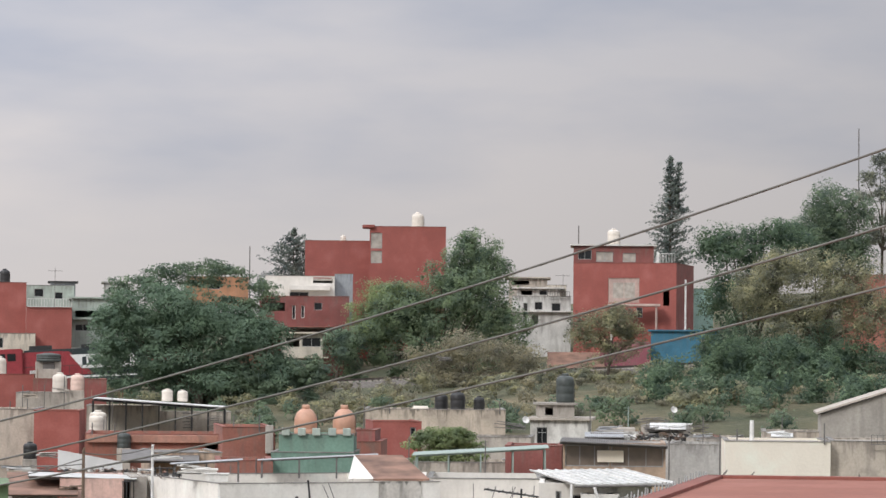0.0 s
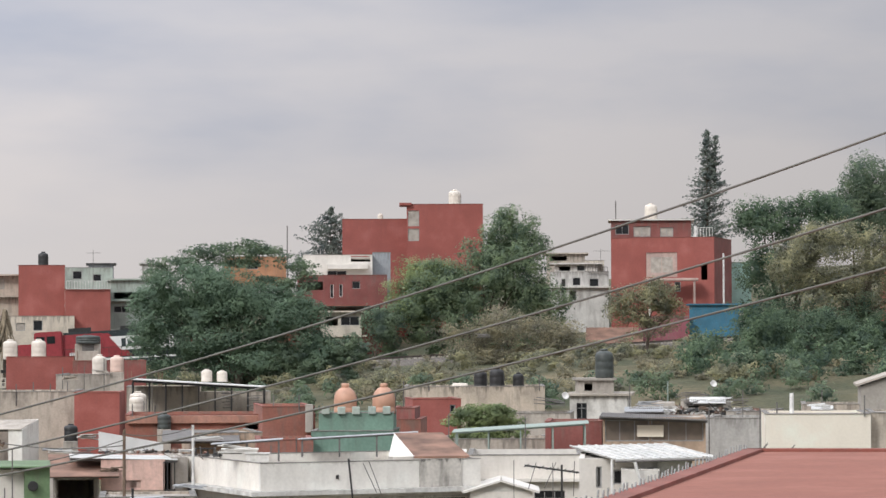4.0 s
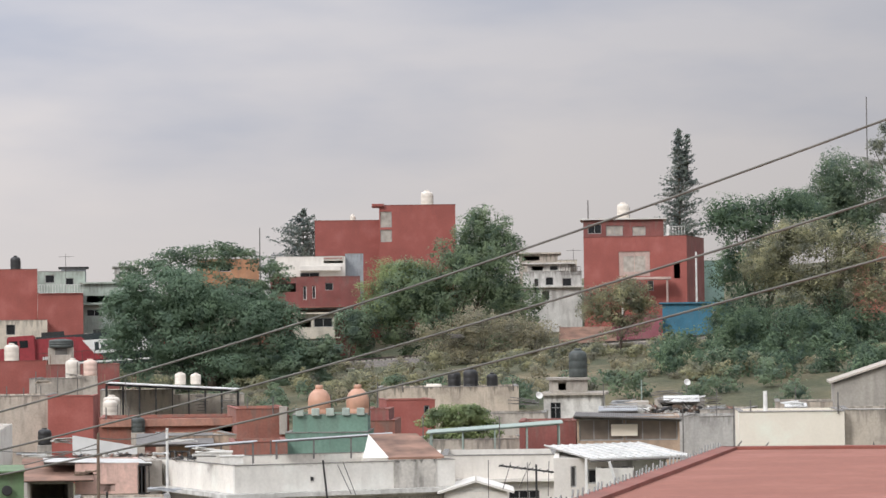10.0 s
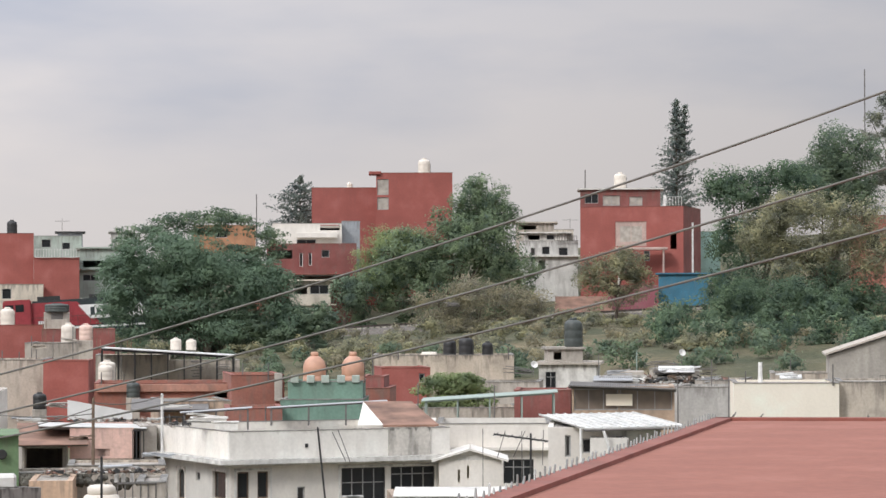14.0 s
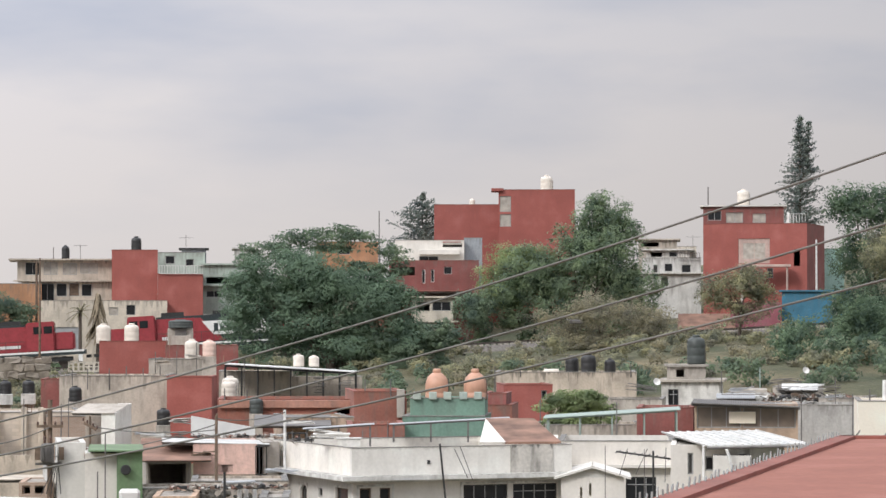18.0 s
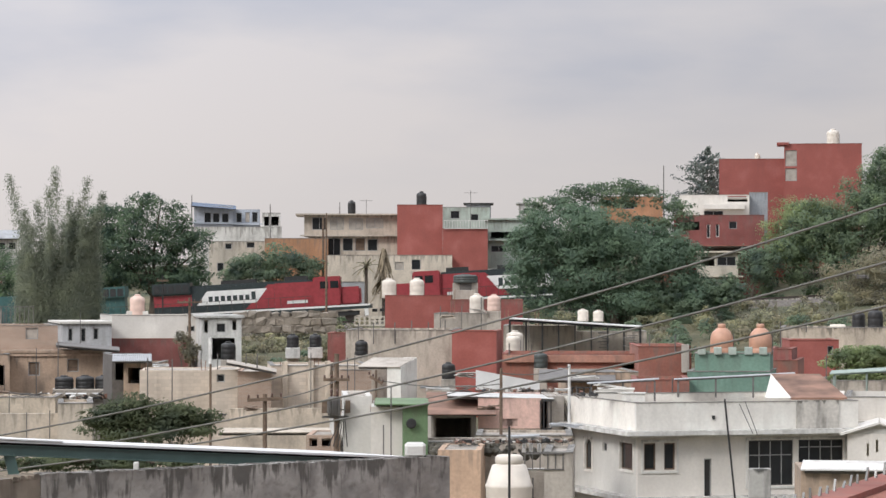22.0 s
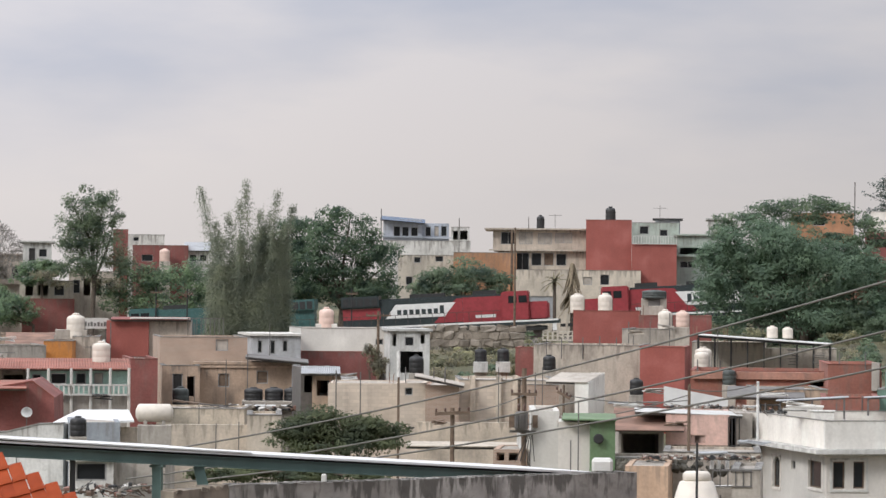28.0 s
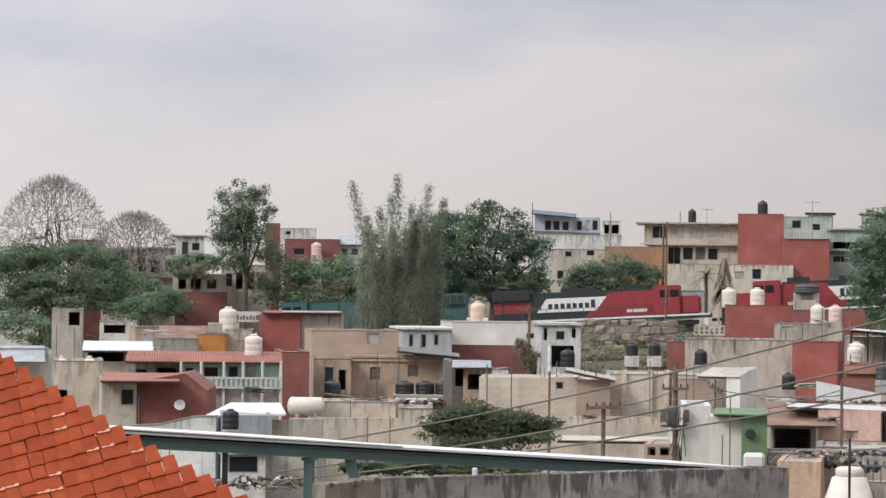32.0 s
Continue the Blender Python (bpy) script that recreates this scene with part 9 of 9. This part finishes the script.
lumber("roof_lumber", -20.89, 148.54, 8.38, 1.6, 0.7, 0.1, 8.01, DIRTYSHEET, "pale corrugated offcut on a roof", "lumber")
lumber("roof_lumber", -19.65, 146.69, 8.32, 1.25, 0.9, 0.45, 7.63, STEEL, "dark scrap heap on a low roof", "lumber")
lumber("roof_lumber", -49.37, 173.1, 6.9, 2.4, 0.9, 0.27, 15.92, STEEL, "dark pipes stacked on a roof", "lumber")
lumber("roof_lumber", -50.93, 170.56, 6.68, 2.03, 0.9, 0.27, 16.63, WOOD, "weathered planks on a roof", "lumber")
lumber("roof_lumber", -40.83, 171.2, 8.75, 1.01, 0.9, 0.3, 13.41, SHEET, "pale offcut of roofing sheet", "lumber")
lumber("roof_lumber", -31.53, 152.78, 7.09, 0.89, 0.9, 0.21, 11.66, WOOD, "weathered crate by the garden wall", "lumber")
lumber("roof_lumber", -33.05, 152.46, 6.68, 0.45, 0.9, 0.3, 12.23, DARKSTEEL, "dark bucket stack by the wall", "lumber")
lumber("roof_lumber", -51.41, 156.79, 7.93, 1.25, 0.9, 0.38, 18.16, DARKSTEEL, "dark heap of tyres on the terrace", "lumber")
lumber("roof_lumber", -68.62, 187.86, 10.54, 1.89, 0.9, 0.27, 20.07, SHEET, "pale panel on a roof", "lumber")
lumber("roof_lumber", -29.08, 210, 11.18, 1.2, 0.9, 0.32, 7.88, BEIGE, "raw grey concrete stub wall", "lumber")
lumber("roof_lumber", -26.87, 209.28, 11.58, 1.42, 0.9, 0.36, 7.32, CONCRETE, "raw concrete stub wall on a roof", "lumber")
lumber("roof_lumber", -16.28, 130.99, 8.17, 1.26, 0.9, 0.25, 7.08, WOOD, "weathered planks over an open shed", "lumber")
lumber("roof_lumber", -14.29, 144.29, 8.55, 0.88, 0.7, 0.12, 5.66, DIRTYSHEET, "pale offcut of roofing sheet", "lumber")
lumber("roof_lumber", -12.12, 123.41, 7.8, 1.42, 0.9, 0.19, 5.61, ZINC, "dull sheet over a yard", "lumber")
lumber("roof_lumber", -13.21, 117.26, 7.65, 1.57, 0.9, 0.13, 6.43, ZINC, "dull sheet lying on rubble", "lumber")
lumber("roof_lumber", -9.54, 149.7, 8.68, 1.14, 0.9, 0.29, 3.65, WOOD, "brown boards stacked on a roof", "lumber")
lumber("roof_lumber", -0.41, 195, 8.83, 1.11, 0.9, 0.26, 0.12, SHEET, "pale sheet on the concrete house yard", "lumber")
lumber("roof_lumber", 4.54, 195.95, 9.59, 2.05, 0.9, 0.45, -1.33, STEEL, "dark scrap below the concrete house", "lumber")
lumber("roof_lumber", 10.57, 185.7, 9.82, 1.76, 0.9, 0.28, -3.26, ZINC, "dull sheets stacked on a roof", "lumber")
lumber("roof_lumber", 13.64, 191.51, 10.2, 2.18, 0.9, 0.36, -4.07, STEEL, "dark clutter on a small house", "lumber")
lumber("roof_lumber", 15.32, 175.33, 9.99, 1, 0.9, 0.47, -4.99, STEEL, "dark junk on a flat roof", "lumber")
lumber("roof_lumber", 18.65, 164.95, 10.11, 1.25, 0.9, 0.19, -6.45, SHEET, "pale sheet on a flat roof", "lumber")
lumber("roof_lumber", -11.09, 133.54, 8.85, 1.52, 0.9, 0.46, 4.75, OFFWHITE, "pale washing trough on the white roof", "lumber")
house("yard_wall", -39.47, 136.92, 1.43, 4.34, 0.4, 6.18, 16.08, SAND, "sand coloured yard wall with dark posts", parapet=0.02)
antenna(-64.84, 178.6, 8.98, 1.08, 0.94)
antenna(-59.91, 180.31, 9.03, 1.44, 0.94)
antenna(-41.2, 315.32, 19.2, 4.43, 1.46)
antenna(-52.11, 312.69, 20.92, 1.63, 1.33)
antenna(13.69, 335.72, 21.27, 2.83, 1.67)
solid("wall_block", -7.66, 31.0, 11.955, 0.06, 0.06, 0.09, 14, WHITE, "small grey concrete stub on the stained wall", "block")
solid("wall_block", -5.0, 33.4, 11.97, 0.24, 0.4, 0.16, 8.51, WHITE, "white painted block on the end of the stained wall", "block")
post("roof_post", -85.98, 213.32, 4.25, 6.43, 0.04, STEEL, "thin rusty post on a flat roof", "post")
post("roof_post", -84.7, 213.84, 4.32, 6.16, 0.04, STEEL, "thin rusty post on a flat roof", "post")
post("roof_post", -63.98, 196.86, 4.11, 7.64, 0.04, STEEL, "thin rusty post on a flat roof", "post")
post("roof_post", -57.9, 196.65, 4.27, 7.56, 0.04, STEEL, "thin rusty post on a flat roof", "post")
post("roof_post", -56.85, 196.96, 4.31, 7.52, 0.04, STEEL, "thin rusty post on a flat roof", "post")
post("roof_post", -39.1, 160.82, 2.64, 7.01, 0.04, STEEL, "thin rusty post on a flat roof", "post")
post("roof_post", -37.78, 161.13, 2.68, 6.9, 0.04, STEEL, "thin rusty post on a flat roof", "post")
post("roof_post", -32.47, 158.71, 9.1, 0.86, 0.04, STEEL, "thin rusty post on a flat roof", "post")
post("roof_post", -27.8, 160.61, 2.8, 6.9, 0.04, STEEL, "thin rusty post on a flat roof", "post")
post("roof_post", -29.25, 193.8, 9.75, 1.54, 0.04, STEEL, "thin rusty post on a flat roof", "post")
post("roof_post", -28.16, 193.97, 9.75, 1.44, 0.04, STEEL, "thin rusty post on a flat roof", "post")
post("roof_post", -27.06, 194.12, 9.75, 1.57, 0.04, STEEL, "thin rusty post on a flat roof", "post")
post("roof_post", -30.35, 193.64, 9.75, 1.42, 0.04, STEEL, "thin rusty post on a flat roof", "post")
post("roof_post", -32.73, 193.25, 4.71, 6.35, 0.04, STEEL, "thin rusty post on a flat roof", "post")
post("roof_post", -31.74, 193.41, 9.75, 1.4, 0.04, STEEL, "thin rusty post on a flat roof", "post")
post("roof_post", -26.84, 211.3, 6.09, 6.64, 0.04, STEEL, "thin rusty post on a flat roof", "post")
post("roof_post", -29.74, 210.91, 5.97, 6.12, 0.04, STEEL, "thin rusty post on a flat roof", "post")
post("roof_post", -51.69, 182.83, 3.63, 6.03, 0.04, STEEL, "thin rusty post on a flat roof", "post")
post("roof_post", -50.37, 183.2, 3.68, 6.35, 0.04, STEEL, "thin rusty post on a flat roof", "post")
post("roof_post", -5.34, 205.93, 6.31, 4.77, 0.04, STEEL, "thin rusty post on a flat roof", "post")
post("roof_post", -3.57, 205.97, 10.39, 0.77, 0.04, STEEL, "thin rusty post on a flat roof", "post")
post("roof_post", 4.08, 205.96, 10.39, 0.85, 0.04, STEEL, "thin rusty post on a flat roof", "post")
post("roof_post", 10.19, 202.74, 6.45, 4.38, 0.04, STEEL, "thin rusty post on a flat roof", "post")
post("roof_post", -11.97, 171.58, 9.83, 0.99, 0.04, STEEL, "thin rusty post on a flat roof", "post")
post("roof_post", -10.5, 171.68, 9.83, 0.99, 0.04, STEEL, "thin rusty post on a flat roof", "post")
post("roof_post", -20.53, 174.8, 9.52, 0.73, 0.04, STEEL, "thin rusty post on a flat roof", "post")
post("roof_post", -19.21, 174.95, 9.51, 0.67, 0.04, STEEL, "thin rusty post on a flat roof", "post")
post("roof_post", 12.73, 165.51, 3.67, 6.48, 0.04, STEEL, "thin rusty post on a flat roof", "post")
post("roof_post", 15.54, 165.27, 3.69, 6.47, 0.04, STEEL, "thin rusty post on a flat roof", "post")
post("roof_post", 19.22, 148.76, 10.04, 1.07, 0.04, STEEL, "thin rusty post on a flat roof", "post")
post("roof_post", 14.89, 149.26, 10.04, 0.72, 0.04, STEEL, "thin rusty post on a flat roof", "post")
lumber("roof_lumber", 11.83, 178.61, 9.42, 1.86, 0.9, 0.27, -3.79, SHEET, "pale board on a cluttered roof", "lumber")
lumber("roof_lumber", 14.22, 177.43, 10.17, 1.68, 0.9, 0.24, -4.58, SHEET, "pale sheet tilted on a roof", "lumber")
lumber("roof_lumber", 13.32, 176.5, 9.71, 0.74, 0.9, 0.27, -4.32, WOOD, "brown boards on a cluttered roof", "lumber")
lumber("roof_lumber", 15.46, 175.32, 9.56, 1.19, 0.9, 0.33, -5.04, ZINC, "dull offcuts on a cluttered roof", "lumber")
lumber("roof_lumber", 12.71, 179.55, 9.89, 0.95, 0.9, 0.31, -4.05, STEEL, "dark junk on a cluttered roof", "lumber")
lumber("roof_lumber", 19.35, 166.88, 10.03, 0.88, 0.9, 0.22, -6.61, SHEET, "pale sheet on a low roof", "lumber")
lumber("roof_lumber", 0.14, 205, 14.08, 1.17, 0.9, 0.31, -0.04, STEEL, "dark box on the concrete roof", "lumber")
lumber("roof_lumber", -14.19, 154.35, 8.82, 1.61, 0.7, 0.12, 5.25, DIRTYSHEET, "pale sheet over a low wall", "lumber")
lumber("roof_lumber", -20.61, 156.65, 8.75, 1.48, 0.9, 0.36, 7.49, OFFWHITE, "pale crates on a low roof", "lumber")
lumber("roof_lumber", -16.79, 197.29, 9.46, 0.94, 0.9, 1.2, 4.86, DARKSTEEL, "dark blue crates under the canopy", "lumber")
lumber("roof_lumber", -15.01, 197.43, 9.42, 1.13, 0.9, 1.05, 4.35, STEEL, "dark clutter under the canopy", "lumber")

# loose rubbish, pipes and fittings
solid("porch_slab", 20.4, 315.2, 20.1, 5.6, 1.8, 0.28, -4, PALEPINK, "pale pink porch slab on the red house", "porch")
post("porch_column", 18.05, 315.6, 14.0, 6.1, 0.13, WHITE, "white porch column before the red house", "column")
post("porch_column", 22.8, 315.3, 14.0, 6.1, 0.13, PALEPINK, "pale pink porch column before the red house", "column")
rod("lamp_post_top", (-33.44, 151.3, 9.6), (-33.44, 151.3, 10.95), 0.1, WHITEFRAME, "white painted top of a wooden post", "post")
sign_board(-65.8, 199.0, 11.3, 1.85, 0.75, 18)
debris("rubbish", (11.49, 178.0, 9.39), (16.72, 176.0, 9.33), 1.5, 0.35, 70, "mixed scrap and sticks on the low roofs below the slope", 90, 0.8)
debris("rubbish", (-51.7, 175.0, 6.57), (-44.15, 177.0, 6.61), 1.2, 0.3, 71, "scrap and pots on the yard roof before the brick house", 90, 0.7)
debris("rubbish", (-16.36, 118.6, 7.36), (-11.47, 118.6, 7.44), 1.2, 0.05, 72, "broken concrete and weeds on a ledge", 150, 0.42)
debris("rubbish", (-19.16, 150.5, 8.08), (-15.24, 150.5, 8.1), 1.5, 0.25, 73, "offcuts and scrap on the low roofs", 70, 0.55)
debris("rubbish", (-13.23, 138.0, 8.43), (-10.22, 138.0, 8.42), 1.0, 0.2, 74, "buckets and scrap on the white roof", 40, 0.6)
debris("rubbish", (-36.76, 103.0, 6.31), (-31.78, 103.0, 6.53), 2.0, 0.35, 75, "yard scrap and sticks behind the canopy", 90, 0.6)
debris("rubbish", (-19.08, 148.0, 8.2), (-14.85, 148.0, 8.14), 1.5, 0.25, 78, "scrap sheets over the pink house", 60, 0.55)
post("insulator", -13.30, 118.40, 7.07, 0.34, 0.09, WHITEFRAME, "white ceramic insulator on a rack", "insulator")
post("insulator", -13.03, 118.40, 7.08, 0.34, 0.09, WHITEFRAME, "white ceramic insulator on a rack", "insulator")
post("insulator", -12.69, 118.40, 7.08, 0.34, 0.09, WHITEFRAME, "white ceramic insulator on a rack", "insulator")
rod("insulator_rack", (-13.45, 118.45, 7.04), (-12.54, 118.45, 7.06), 0.03, STEEL, "steel rack that carries insulators", "rack")
rod("water_pipe", (-16.99, 136.5, 6.9), (-14.64, 136.5, 6.94), 0.045, WHITEFRAME, "white water pipe along a wall", "pipe")
rod("pipe_rail", (-12.99, 117.0, 6.47), (-11.53, 117.0, 6.49), 0.06, WHITEFRAME, "white pipe rail in a yard", "rail")
railing("fence", -13.02, 140.00, 8.36, 0.9, 0.55, 5, DARKSTEEL, "short dark slatted fence on a roof", 0.06)
water_tank("water_tank", -62.93, 157.00, 8.71, 0.42, 1.1, TANKWHITE, "cream domed water tank among stacked walls", "bell")
water_tank("water_tank", -61.26, 157.00, 8.73, 0.42, 1.1, TANKWHITE, "cream domed water tank among stacked walls", "bell")
